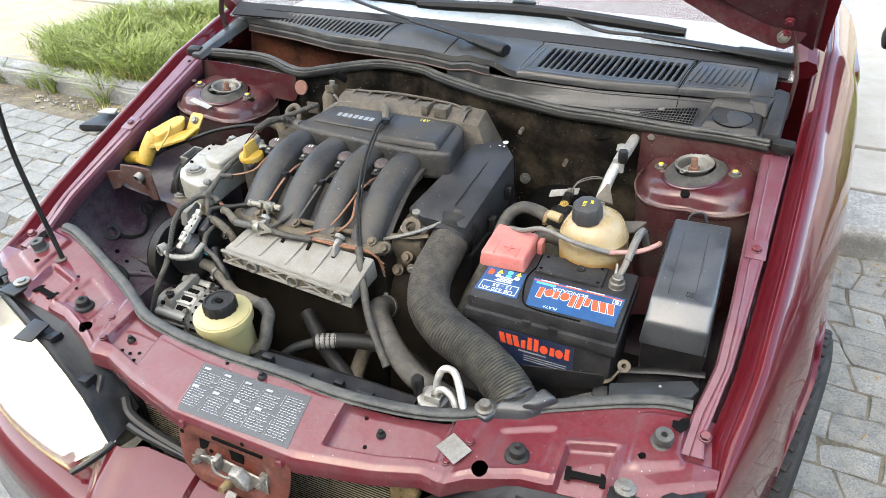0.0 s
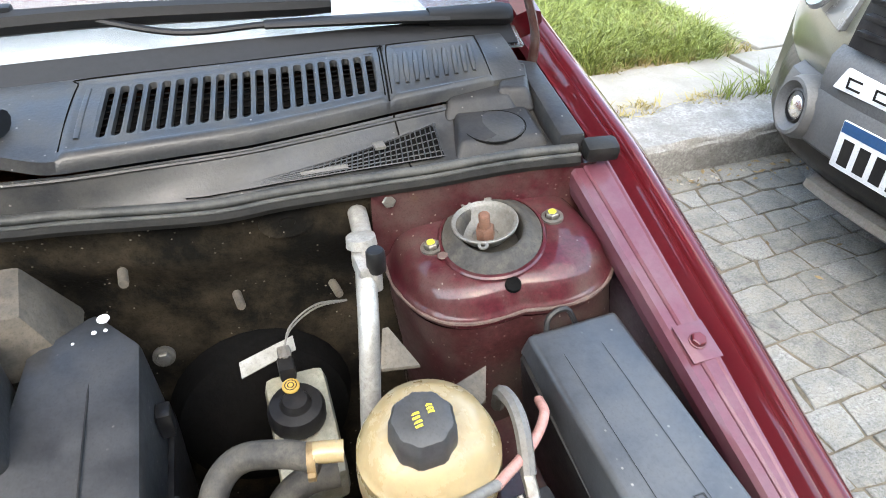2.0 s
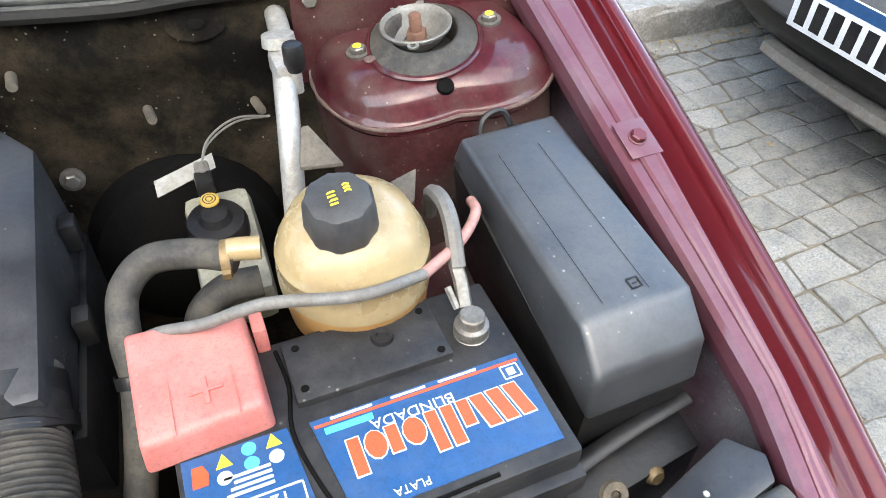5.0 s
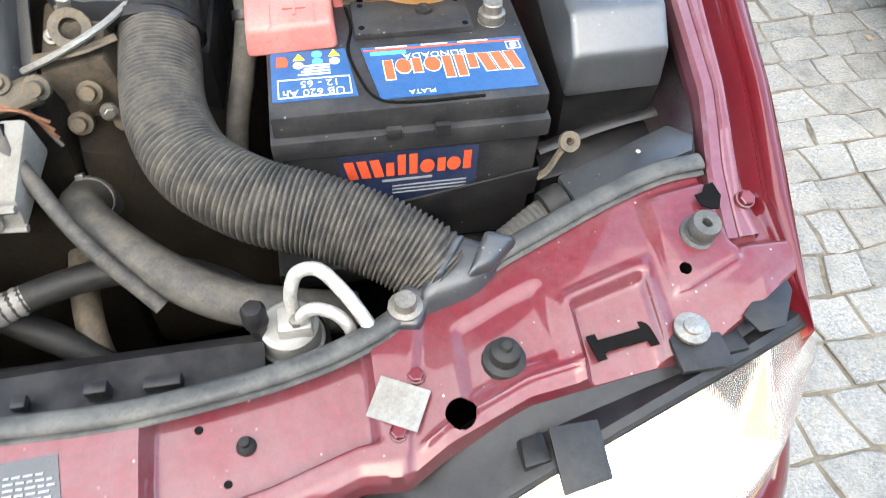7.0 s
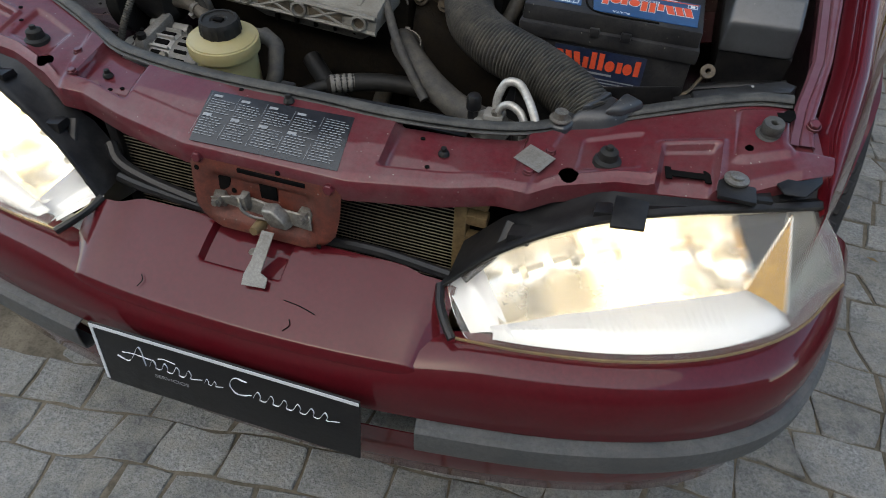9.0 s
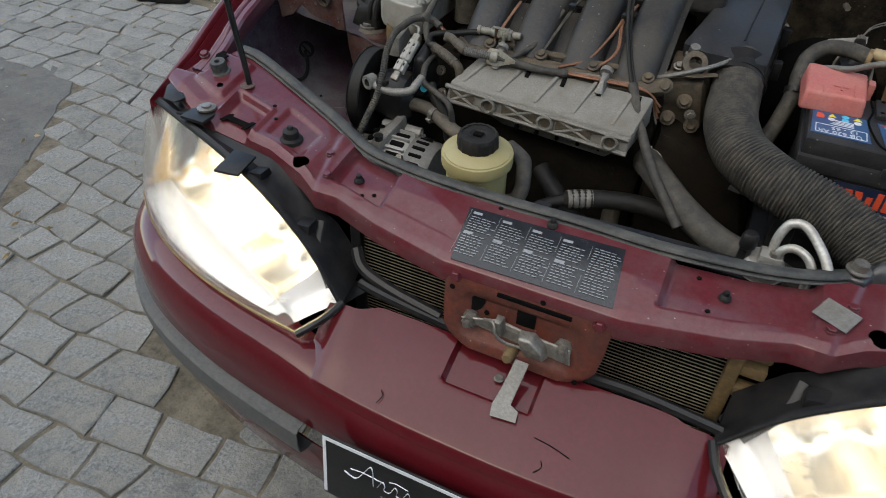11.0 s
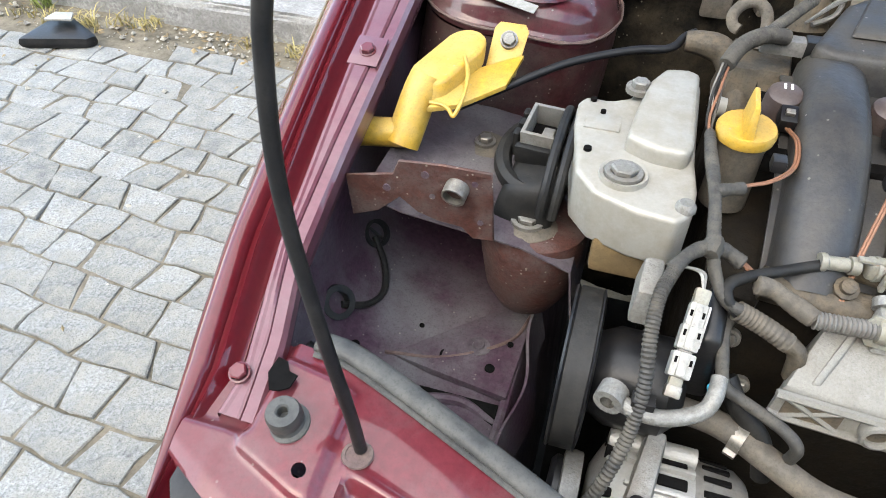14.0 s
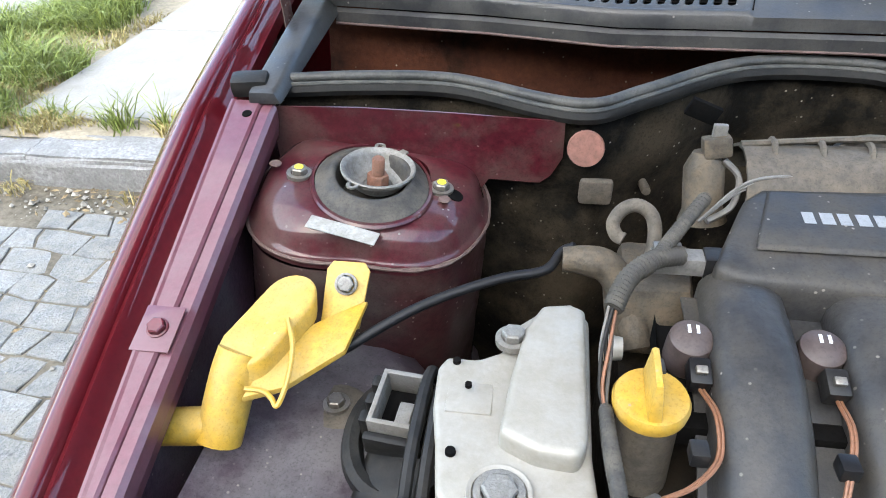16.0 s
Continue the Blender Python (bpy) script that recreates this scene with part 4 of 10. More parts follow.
    for u, w in ((5, 0.030), (9, 0.022), (16, 0.030)):
        q = Vector(top[min(u, len(top) - 1)])
        part("housing_lug", hexa([q + Vector((-w / 2, 0.006, -0.006)), q + Vector((w / 2, 0.008, -0.004)), q + Vector((w / 2, 0.036, -0.002)), q + Vector((-w / 2, 0.034, -0.004))], [q + Vector((-w / 2, 0.008, 0.010)), q + Vector((w / 2, 0.010, 0.012)), q + Vector((w / 2.4, 0.034, 0.010)), q + Vector((-w / 2.4, 0.032, 0.008))], 0.002), BLACK, hl)
    part("housing_rib", tube([Vector((s * 0.335, -0.150, 0.600)), Vector((s * 0.325, -0.178, 0.570)), Vector((s * 0.290, -0.205, 0.530))], 0.007, 8, flat=0.5), BLACK, hl)
    t = Vector((s * 0.475, -0.158, 0.659))
    part("tab", hexa([t + Vector(v) for v in ((-0.020, -0.024, -0.004), (0.020, -0.018, -0.004), (0.020, 0.026, 0.004), (-0.020, 0.026, 0.004))], [t + Vector(v) for v in ((-0.020, -0.024, 0), (0.020, -0.018, 0), (0.020, 0.026, 0.008), (-0.020, 0.026, 0.008))], 0.001), BLACK, hl, "black clip tab")


lamp(1), lamp(-1)


def tower(s):
    """Strut tower: a domed top with a seamed rim, its rubber mount in an oval opening."""
    prof = [(0.050, -0.016), (0.050, -0.001), (0.055, 0.0), (0.074, -0.001), (0.086, -0.004), (0.095, -0.010), (0.101, -0.019), (0.1045, -0.027), (0.1075, -0.031), (0.1105, -0.033), (0.1110, -0.037), (0.1100, -0.042)]
    wall = [(0.1100, -0.042), (0.1112, -0.07), (0.1115, -0.10), (0.1135, -0.15), (0.116, -0.20), (0.122, -0.36)]
    tilt = pose(0, 0, 0, 3, -s * 7)
    top = Matrix.Translation((s * 0.564, 0.553 if s > 0 else 0.560, 0.853)) @ tilt

    def shape(a):
        c, d = math.cos(a) * s, math.sin(a)
        return (1.0 / max(abs(c) ** 2.7 + abs(d) ** 2.7, 1e-6) ** (1 / 2.7)) * (1.01 + 0.10 * max(0, c) - 0.19 * max(0, -d) + (0.24 if s > 0 else 0.10) * max(0, c) * max(0, -d))
    bm = lathe(prof, 72, top, shape=shape)
    for v in bm.verts:
        v.co += Vector((0, 0, 0.0012)) * noise.noise(v.co * 22)
    tw = part("strut_tower", bm, BAYPAINT, car, "dark red pressed steel strut tower", smooth=60)
    bm = lathe(wall, 72, top, shape=shape)
    for v in bm.verts:
        v.co += 0.004 * noise.noise_vector(v.co * 9)
    part("tower_wall", bm, BAYDIRT, tw, "grimy brownish tower wall", smooth=60)
    ring = [top @ Vector((0.1108 * shape(a) * math.cos(a), 0.1108 * shape(a) * math.sin(a), -0.0345)) for a in (2 * math.pi * k / 48 for k in range(49))]
    part("rim_sealant", tube(ring, 0.0021, 6, 2, rf=lambda u: 1 + 0.5 * noise.noise(Vector((u * 40, s, 0)))), SEALANT, tw, "dusty seam sealant")
    m = Matrix.Translation((s * 0.562, 0.552, 0.853)) @ tilt
    oval = lambda a: 1.0 + 0.22 * math.sin(a + s * 0.35) ** 2
    part("opening_edge", lathe([(0.0535, 0.0), (0.0540, 0.0022), (0.0565, 0.0020), (0.058, 0.0)], 48, m @ Matrix.Translation((s * 0.004, -0.004, 0)), shape=oval), BAYPAINT, tw)
    mt = lathe([(0, -0.015), (0.028, -0.014), (0.0335, 0.008), (0.0345, 0.0105), (0.038, 0.0112), (0.042, 0.009), (0.046, 0.0046), (0.050, 0.0030), (0.0535, 0.0012)], 48, m @ Matrix.Translation((s * 0.004, -0.004, 0)), shape=lambda a: 1 + (oval(a) - 1) * 0.9)
    part("strut_mount", mt, HOSE, tw, "dark rubber strut mount", smooth=60)
    cup = lathe([(0.0, -0.008), (0.014, -0.008), (0.0145, -0.0065), (0.021, -0.006), (0.0265, -0.001), (0.0300, 0.009), (0.0320, 0.0135), (0.0350, 0.0145), (0.0360, 0.0135), (0.035, 0.010)], 40, m @ Matrix.Translation((0, 0.004, 0)))
    part("mount_cup", cup, ALUD, tw, "grey metal cup", smooth=60)
    for a in (100, 62, 245):
        q = m @ pose(0, 0.004, 0, 0, 0, a) @ Matrix.Translation((0.0385, 0, 0.0128))
        part("cup_ear", lathe([(0.0028, 0.0008), (0.0056, 0.0008), (0.0056, -0.0012), (0.0028, -0.0012)], 14, q) if a != 62 else box(q.translation, (0.006, 0.008, 0.002), 0.0005, m=q), ALUD, tw)
    nut = lathe([(0, 0.024), (0.005, 0.0235), (0.0062, 0.022), (0.0062, 0.004)], 14, m @ Matrix.Translation((0, 0.004, 0)))
    lathe([(0, 0.0060), (0.0098, 0.0060), (0.0105, 0.0045), (0.0105, -0.008)], 6, m @ Matrix.Translation((0, 0.004, 0)), nut)
    part("strut_nut", nut, mat("rusty_nut", (0.20, 0.085, 0.05), 0.6, 0.3, dust=0.5, dustcol=(0.14, 0.10, 0.08), bump=0.4), tw, "rusty nut")
    for x, y in ((0.501, 0.557), (0.635, 0.544)):
        q = Matrix.Translation((s * x, y, 0.8535 + 0.123 * (x - 0.562))) @ tilt
        place("bolt", BOLT, q, tw)
        part("paint_dot", lathe([(0, 0.0082), (0.004, 0.0078), (0.0045, 0.0072)], 10, q), INKY, tw, "yellow paint dot")
        part("spot_weld", lathe([(0, 0.0012), (0.0052, 0.0009), (0.006, 0)], 14, q @ Matrix.Translation((0.006 if x < 0.55 else -0.026, -0.019 if x < 0.55 else 0.008, 0.0012))), SEALANT, tw)
    spot, lean = ((0.559, 0.4755, 0.8418), (-0.12, -0.50, 0.86)) if s > 0 else ((-0.487, 0.553, 0.8408), (0.42, -0.10, 0.90))
    part("drain_hole", lathe([(0, 0.0010), (0.0078, 0.0010), (0.0085, -0.003)], 18, Matrix.Translation(spot) @ turn_to(lean)), DARK, tw)
    if s < 0:
        part("sticker", box((0, 0, 0), (0.064, 0.015, 0.0008), 0, m=pose(0, 0, 0, 0, 0, -8)), WHITEP, tw, "white paper sticker").matrix_basis = m @ pose(-0.012, -0.080, -0.0010, 8)
    return tw


tower(1), tower(-1)


def aprons():
    for s in (1, -1):
        rows = []
        for k in range(25):
            y = -0.01 + k * 0.0285
            z = fender_z(y)
            w = 0.01 * math.sin(y * 30)
            rows.append([(s * x, y, zz) for x, zz in ((0.704, z - 0.032), (0.700, z - 0.10), (0.696 + 0.3 * w, 0.64), (0.690, 0.61), (0.668, 0.580), (0.63, 0.562), (0.57, 0.550 + 0.3 * w), (0.525, 0.547), (0.492, 0.543), (0.480, 0.525), (0.468, 0.45), (0.45, 0.22))])
        ap = part("apron", sheet(rows, 0.0015), APRON, car, "dusty dark inner wing apron", smooth=50)
        if s < 0:
            for x, y, r in ((-0.560, 0.214, 0.0095), (-0.512, 0.211, 0.0055), (-0.498, 0.250, 0.0035), (-0.655, 0.184, 0.005), (-0.62, 0.175, 0.004), (-0.60, 0.245, 0.003)):
                z = float(np.interp(abs(x), [0.492, 0.57, 0.63, 0.668], [0.543, 0.550, 0.562, 0.580]))
                z = max(z, 0.5540 if x > -0.58 and y > 0.2 else z)
                part("apron_hole", lathe([(0, 0.003), (r, 0.003), (r * 1.05, 0.0)], 14, Matrix.Translation((x, y, z + 0.001)) @ pose(0, 0, 0, 0, 8)), DARK, ap)
            part("weld_boss", lathe([(0, 0.004), (0.006, 0.004), (0.007, 0.002), (0.013, 0.001), (0.014, -0.001)], 18, Matrix.Translation((-0.531, 0.237, 0.5570))), SHELFP, ap)
            # raised triangular plate, rail flange and, in front, the foot well's shade as a near-black sheet
            tri = [(-0.625, 0.195), (-0.610, 0.206), (-0.525, 0.296), (-0.494, 0.302), (-0.482, 0.290), (-0.486, 0.180)]
            part("stamped_web", hexa([(x, y, 0.545 + 0.06 * max(0, -x - 0.56)) for x, y in tri], [(x, y, 0.5555 + 0.12 * max(0, -x - 0.56)) for x, y in tri], 0.003), APRON, ap, "dusty stamped web")
            part("web_seam", tube([(-0.625, 0.193, 0.564), (-0.56, 0.212, 0.557), (-0.50, 0.255, 0.557), (-0.484, 0.30, 0.557)], 0.0022, 6), SEALANT, ap)
            rows2 = [[(-0.478 + 0.006 * math.sin(40 * y) + dx, y, 0.545 + dz + 0.004 * math.sin(25 * y)) for dx, dz in ((0.012, -0.02), (0.006, 0.004), (0.0, 0.024), (0.003, 0.026), (0.008, 0.006), (0.016, -0.03))] for y in np.linspace(0.06, 0.305, 26)]
            part("rail_flange", sheet(rows2, 0.0015), APRON, ap, "buckled rail flange")
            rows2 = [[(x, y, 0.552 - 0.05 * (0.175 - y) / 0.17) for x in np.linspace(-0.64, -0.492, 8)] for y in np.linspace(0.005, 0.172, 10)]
            part("foot_well", sheet(rows2, 0.001), DARK, ap, "near-black sheet for the shade of the hollow")
            ribbed("conduit", [(-0.665, 0.150, 0.600), (-0.63, 0.135, 0.590), (-0.585, 0.130, 0.580), (-0.555, 0.115, 0.575), (-0.545, 0.085, 0.570), (-0.548, 0.05, 0.565)], 0.0058, ap, "black ribbed conduit", 0.004, RUBBER, 0.12)
            # pressed ribs
            for pts, r in (([(-0.66, 0.06, 0.580), (-0.61, 0.13, 0.560), (-0.54, 0.165, 0.550), (-0.49, 0.155, 0.540)], 0.006), ([(-0.489, 0.10, 0.540), (-0.487, 0.20, 0.546), (-0.490, 0.32, 0.547)], 0.006)):
                part("rib", tube(pts, r, 8), APRON, ap)
    # near-black sheets below and in front, coloured to deepen the bay's shade
    part("undertray", box((0, 0.26, 0.20), (1.0, 0.9, 0.02), 0.005), DARK, car, "undertray, near-black to deepen the bay's shade")
    part("front_wall", sheet([[(x, -0.05 + 0.06 * (abs(x) / 0.68) ** 2, z) for x in np.linspace(-0.68, 0.68, 21)] for z in (0.62, 0.5, 0.35, 0.2)], 0.004), DARK, car, "radiator support, near-black to deepen the bay's shade")


aprons()

# ---- rear of the bay: firewall, seal, cowl, windscreen
REAR = [(-0.70, 0.638, 0.906), (-0.59, 0.651, 0.908), (-0.50, 0.655, 0.906), (-0.41, 0.622, 0.902), (-0.36, 0.614, 0.902), (-0.31, 0.645, 0.906), (-0.21, 0.712, 0.910), (-0.10, 0.716, 0.910),
        (-0.035, 0.692, 0.906), (0.09, 0.648, 0.904), (0.16, 0.638, 0.902), (0.29, 0.610, 0.902), (0.36, 0.611, 0.902), (0.46, 0.606, 0.902), (0.52, 0.599, 0.904), (0.606, 0.595, 0.906), (0.68, 0.582, 0.908)]


def rear():
    rows = []
    for j in range(40):
        v = j / 39
        row = []
        for i in range(139):
            x = -0.69 + i * 0.01
            y, z = lerp(REAR, x)
            zz = z - 0.008 + (0.30 - z) * v
            dip = 0.010 * math.sin(5 * x + 1.0) * math.sin(v * 6) + 0.006 * noise.noise(Vector((x * 14, v * 9, 2))) + 0.003 * noise.noise(Vector((x * 40, v * 26, 5)))
            row.append((x, max(y, 0.605) + 0.008 + 0.016 * bump01(v, 0.12, 1.5, 0.1) + dip, zz))
        rows.append(row)
    fw = part("firewall", sheet(rows, 0.003), INSUL, car, "dark grimy insulated firewall", smooth=50)
    for x, z in ((0.195, 0.848), (0.402, 0.777), (0.297, 0.790), (-0.30, 0.80), (0.10, 0.84), (0.12, 0.77)):
        part("insulation_stud", lathe([(0, 0.028), (0.0045, 0.0275), (0.005, 0.024), (0.005, 0.0)], 10, Matrix.Translation((x, 0.622 + 0.05 * (x < 0), z)) @ turn_to((0.1, -1, 0.1))), DUSTY, fw, "dusty grey stud")
    for x, y, z in ((0.469, 0.605, 0.884), (0.208, 0.612, 0.733)):
        place("bolt", BOLT, Matrix.Translation((x, y, z)) @ turn_to((0, -1, 0.15)), fw)
    part("insulation_washer", lathe([(0, 0.006), (0.006, 0.006), (0.007, 0.003), (0.022, 0.002), (0.023, -0.004)], 22, Matrix.Translation((0.362, 0.616, 0.874)) @ turn_to((0, -1, 0.2)) @ Matrix.Diagonal((1.3, 0.8, 1, 1))), INSUL, fw)
    part("insulation_recess", box((-0.352, 0.619, 0.815), (0.034, 0.010, 0.030), 0.005, m=pose(0, 0, 0, 8)), DUSTY, fw, "square pressed recess")
    part("insulation_gap", box((-0.262, 0.622, 0.905), (0.030, 0.006, 0.018), 0.001, m=pose(0, 0, 0, 8, 22)), DARK, fw, "torn dark gap in the insulation")
    # dark red bulkhead corners above the towers
    for s in (1, -1):
        rows = []
        for j in range(12):
            row = []
            for i in range(29):
                x = s * (0.388 + i * 0.0105) if s < 0 else 0.45 + i * 0.009
                y, z = lerp(REAR, x)
                deep = 0.10 if s > 0 else 0.10 - 0.028 * bump01(-x, 0.0, 0.470, 0.02) - 0.030 * max(0, 0.412 - abs(x)) ** 2 / 0.024 ** 2
                row.append((x, min(y, 0.615) - 0.004 + 0.006 * j / 11, z - 0.006 - deep * j / 11))
            rows.append(row)
        part("bulkhead_corner", sheet(rows, 0.002), BAYPAINT, fw, "dark red painted bulkhead corner")
    pts = [(x, y, z + 0.008) for x, y, z in REAR]
    sl = part("cowl_seal", tube([(x, y + 0.002, z + 0.002) for x, y, z in pts], 0.0058, 12, 6, flat=0.9), SEAL, car, "wavy grey-black rubber cowl seal")
    for dy, dz, r in ((-0.0065, -0.002, 0.0026), (0.0080, -0.001, 0.0026)):
        part("seal_lip", tube([(x, y + dy, z + dz) for x, y, z in pts], r, 8, 6), SEAL, sl)
    flap = smooth_path(pts, 6)
    part("seal_flap", sheet([[p + Vector((0, dy, dz)) for p in flap] for dy, dz in ((-0.007, -0.004), (-0.009, -0.009), (-0.007, -0.014))], 0.002), RUBBER, sl)
    for s in (1, -1):
        part("seal_block", box((s * 0.703, 0.573 if s > 0 else 0.622, 0.918), (0.038, 0.024, 0.020), 0.006, m=pose(0, 0, 0, 12, 0, -s * 10)), RUBBER, car, "black rubber seal end block")
    # cowl trough: panel from the seal up to the grille (open on the left)
    EDGE = [(-0.70, 0.80), (-0.48, 0.762), (-0.34, 0.724), (-0.23, 0.721), (-0.09, 0.715), (0.0, 0.692), (0.08, 0.662), (0.17, 0.650), (0.34, 0.650), (0.42, 0.662), (0.50, 0.677), (0.62, 0.694), (0.70, 0.702)]

    def grille_front(x):
        return lerp(EDGE, x)[0], 0.960 + 0.002 * math.cos(3 * x)
    rows = []
    for j in range(5):
        row = []
        for i in range(60):
            x = -0.02 + i * 0.7 / 59
            y, z = lerp(REAR, x)
            gy, gz = grille_front(x)
            v = j / 4
            row.append((x, y + 0.010 + (gy - y - 0.008) * v, z + 0.004 + (gz - z - 0.020) * v ** 0.8 - 0.010 * math.sin(math.pi * v)))
        rows.append(row)
    cp = part("cowl_panel", sheet(rows, 0.002), COWL, car, "grey-black plastic cowl panel")

    def on_panel(x, v, up=0.0):
        y, z = lerp(REAR, x)
        gy, gz = grille_front(x)
        return (x, y + 0.010 + (gy - y - 0.008) * v, z + 0.004 + (gz - z - 0.020) * v ** 0.8 - 0.010 * math.sin(math.pi * v) + up)
    wide = lambda x: 0.20 + 0.55 * (x - 0.265) / 0.275
    part("strip_opening", sheet([[on_panel(x, 0.17 + (wide(x) - 0.19) * q, 0.0030) for x in np.linspace(0.27, 0.54, 30)] for q in (0, 0.5, 1)], 0.0004), DARK, cp, "dark opening under the mesh")
    bm = bmesh.new()
    for k in range(44):
        x = 0.270 + k * 0.0062
        tube([on_panel(x, 0.17, 0.0040), on_panel(x + 0.006, wide(x), 0.0040)], 0.0008, 4, 2, bm=bm)
    for q in (0.0, 0.2, 0.4, 0.6, 0.8, 1.0):
        tube([on_panel(x, 0.17 + (wide(x) - 0.17) * q, 0.0042) for x in np.linspace(0.27, 0.54, 16)], 0.0008, 4, 2, bm=bm)
    part("mesh_strip", bm, COWL, cp, "fine plastic mesh strip")
    part("panel_seam", tube([on_panel(0.500, v, 0.0012) for v in (0.1, 0.4, 0.7, 1.0)], 0.0010, 5, 3), DARK, cp)
    part("panel_bead", tube([on_panel(x, 0.93, 0.0010) for x in np.linspace(0.02, 0.66, 20)], 0.0022, 6, 2), COWL, cp)
    part("sticker", sheet([[on_panel(x, v, 0.0055) for x in (0.385, 0.41, 0.435)] for v in (0.24, 0.34)], 0.0006), GREYP, cp, "scuffed grey sticker")
    part("clip", box(on_panel(0.474, 0.56, 0.006), (0.012, 0.014, 0.004), 0.001), GREYP, cp, "small grey clip")
    part("cowl_box", hexa([(0.548, 0.612, 0.905), (0.665, 0.606, 0.905), (0.668, 0.715, 0.905), (0.570, 0.722, 0.905)], [(0.560, 0.626, 0.926), (0.655, 0.616, 0.924), (0.660, 0.700, 0.942), (0.578, 0.706, 0.946)], 0.006, seg=3), BATT, cp, "black plastic drain cover")
    part("cowl_step", hexa([(0.555, 0.668, 0.93), (0.650, 0.664, 0.93), (0.655, 0.722, 0.93), (0.572, 0.724, 0.93)], [(0.566, 0.682, 0.950), (0.640, 0.678, 0.950), (0.646, 0.716, 0.958), (0.578, 0.718, 0.960)], 0.006, seg=3), BATT, cp)
    part("cowl_block", hexa([(0.622, 0.672, 0.93), (0.668, 0.662, 0.93), (0.690, 0.735, 0.94), (0.650, 0.748, 0.94)], [(0.628, 0.684, 0.956), (0.662, 0.676, 0.954), (0.682, 0.728, 0.964), (0.655, 0.738, 0.966)], 0.005, seg=3), BATT, cp)
    part("cowl_channel", hexa([(0.662, 0.592, 0.905), (0.696, 0.586, 0.905), (0.704, 0.735, 0.93), (0.672, 0.748, 0.93)], [(0.664, 0.594, 0.931), (0.692, 0.590, 0.931), (0.698, 0.730, 0.962), (0.676, 0.742, 0.964)], 0.003), BATT, cp, "dark plastic channel end")
    part("round_cap", lathe([(0, 0.0016), (0.026, 0.0014), (0.031, 0.0008), (0.032, -0.003)], 30, Matrix.Translation((0.607, 0.643, 0.9288)) @ pose(0, 0, 0, 13, -3) @ Matrix.Diagonal((1.1, 0.85, 1, 1))), COWL, cp, "round drain cap")
    part("round_cap_line", tube([(0.607 + 0.0365 * math.cos(a), 0.643 + 0.0275 * math.sin(a), 0.9290 + 0.0062 * math.sin(a)) for a in np.linspace(0, 6.28, 25)], 0.0012, 6, 2), DARK, cp, "round cover edge")
    # the open trough at the left, its rust colour mottled with near-black
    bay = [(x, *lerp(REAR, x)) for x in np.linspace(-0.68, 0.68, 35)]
    part("trough", sheet([[(x, y + 0.022, 0.892) for x, y, z in bay], [(x, y + 0.045, 0.82) for x, y, z in bay], [(x, 0.80, 0.82) for x, y, z in bay], [(x, 0.84, 0.975) for x, y, z in bay]], 0.003), mat("rusty_trough", (0.060, 0.018, 0.008), 0.55, dust=1.0, dustcol=(0.007, 0.005, 0.004), bump=0.5, scale=3, spots=0.3, spec=0.1), car, "cowl trough of rust mottled with near-black")
    part("trough_channel", hexa([(-0.70, 0.60, 0.905), (-0.665, 0.60, 0.905), (-0.655, 0.80, 0.94), (-0.70, 0.80, 0.94)], [(-0.698, 0.60, 0.918), (-0.671, 0.60, 0.918), (-0.668, 0.80, 0.958), (-0.698, 0.80, 0.958)], 0.004), COWL, car, "dark plastic channel end")
    # scuttle with two open grilles, each a row of round-ended slots
    G0, G1, PITCH = 0.17, 0.82, 0.0139
    OPEN = ((0.194, 21), (-0.602, 27))

    def scuttle_at(x, v, up=0.0):
        gy, gz = grille_front(x)
        y = gy + (0.792 - 0.012 * (x / 0.65) ** 2 + 0.016 * bump01(x, -1, -0.1, 0.2) - gy) * v
        z = gz + 0.026 * v - 0.012 * (v < 0.01) + 0.004 * math.sin(math.pi * v) + 0.014 * bump01(x, 0.02, 0.13, 0.06) * (1 - v)
        for a, b in ((0.168, 0.492), (-0.622, -0.212), (0.500, 0.626)):      # raised frame with a sunk bed
            z += 0.0030 * bump01(x, a, b, 0.004) * bump01(v, 0.03, 0.95, 0.04) - 0.0022 * bump01(x, a + 0.008, b - 0.006, 0.005) * bump01(v, 0.09, 0.90, 0.04)
        return Vector((x + 0.020 * v * bump01(abs(x), -1, 0.62, 0.08), y, z + up))
    cols = np.concatenate([np.linspace(-0.67, -0.602, 22)[:-1], np.linspace(-0.602, -0.602 + 27 * PITCH, 28)[:-1], np.linspace(-0.602 + 27 * PITCH, 0.194, 110)[:-1], np.linspace(0.194, 0.194 + 21 * PITCH, 22)[:-1], np.linspace(0.194 + 21 * PITCH, 0.67, 60)])
    rws = [0.0, 0.015, 0.03, 0.05, 0.07, 0.09, 0.11, 0.13, G0, 0.33, 0.49, 0.65, G1, 0.86, 0.88, 0.90, 0.92, 0.94, 0.96, 1.0]
    bm = bmesh.new()
    g = [[bm.verts.new(scuttle_at(x, v)) for x in cols] for v in rws]
    for j in range(len(rws) - 1):
        for i in range(len(cols) - 1):
            xm = (cols[i] + cols[i + 1]) / 2
            if G0 <= rws[j] < G1 and any(a < xm < a + n * PITCH for a, n in OPEN):
                continue
            bm.faces.new((g[j][i], g[j][i + 1], g[j + 1][i + 1], g[j + 1][i]))
    bmesh.ops.recalc_face_normals(bm, faces=bm.faces[:])
    for f in bm.faces:
        if f.normal.z < 0:
            f.normal_flip()
    bmesh.ops.solidify(bm, geom=bm.faces[:], thickness=0.003)
    sc = part("scuttle", bm, COWL, car, "grey-black plastic scuttle panel", smooth=50)
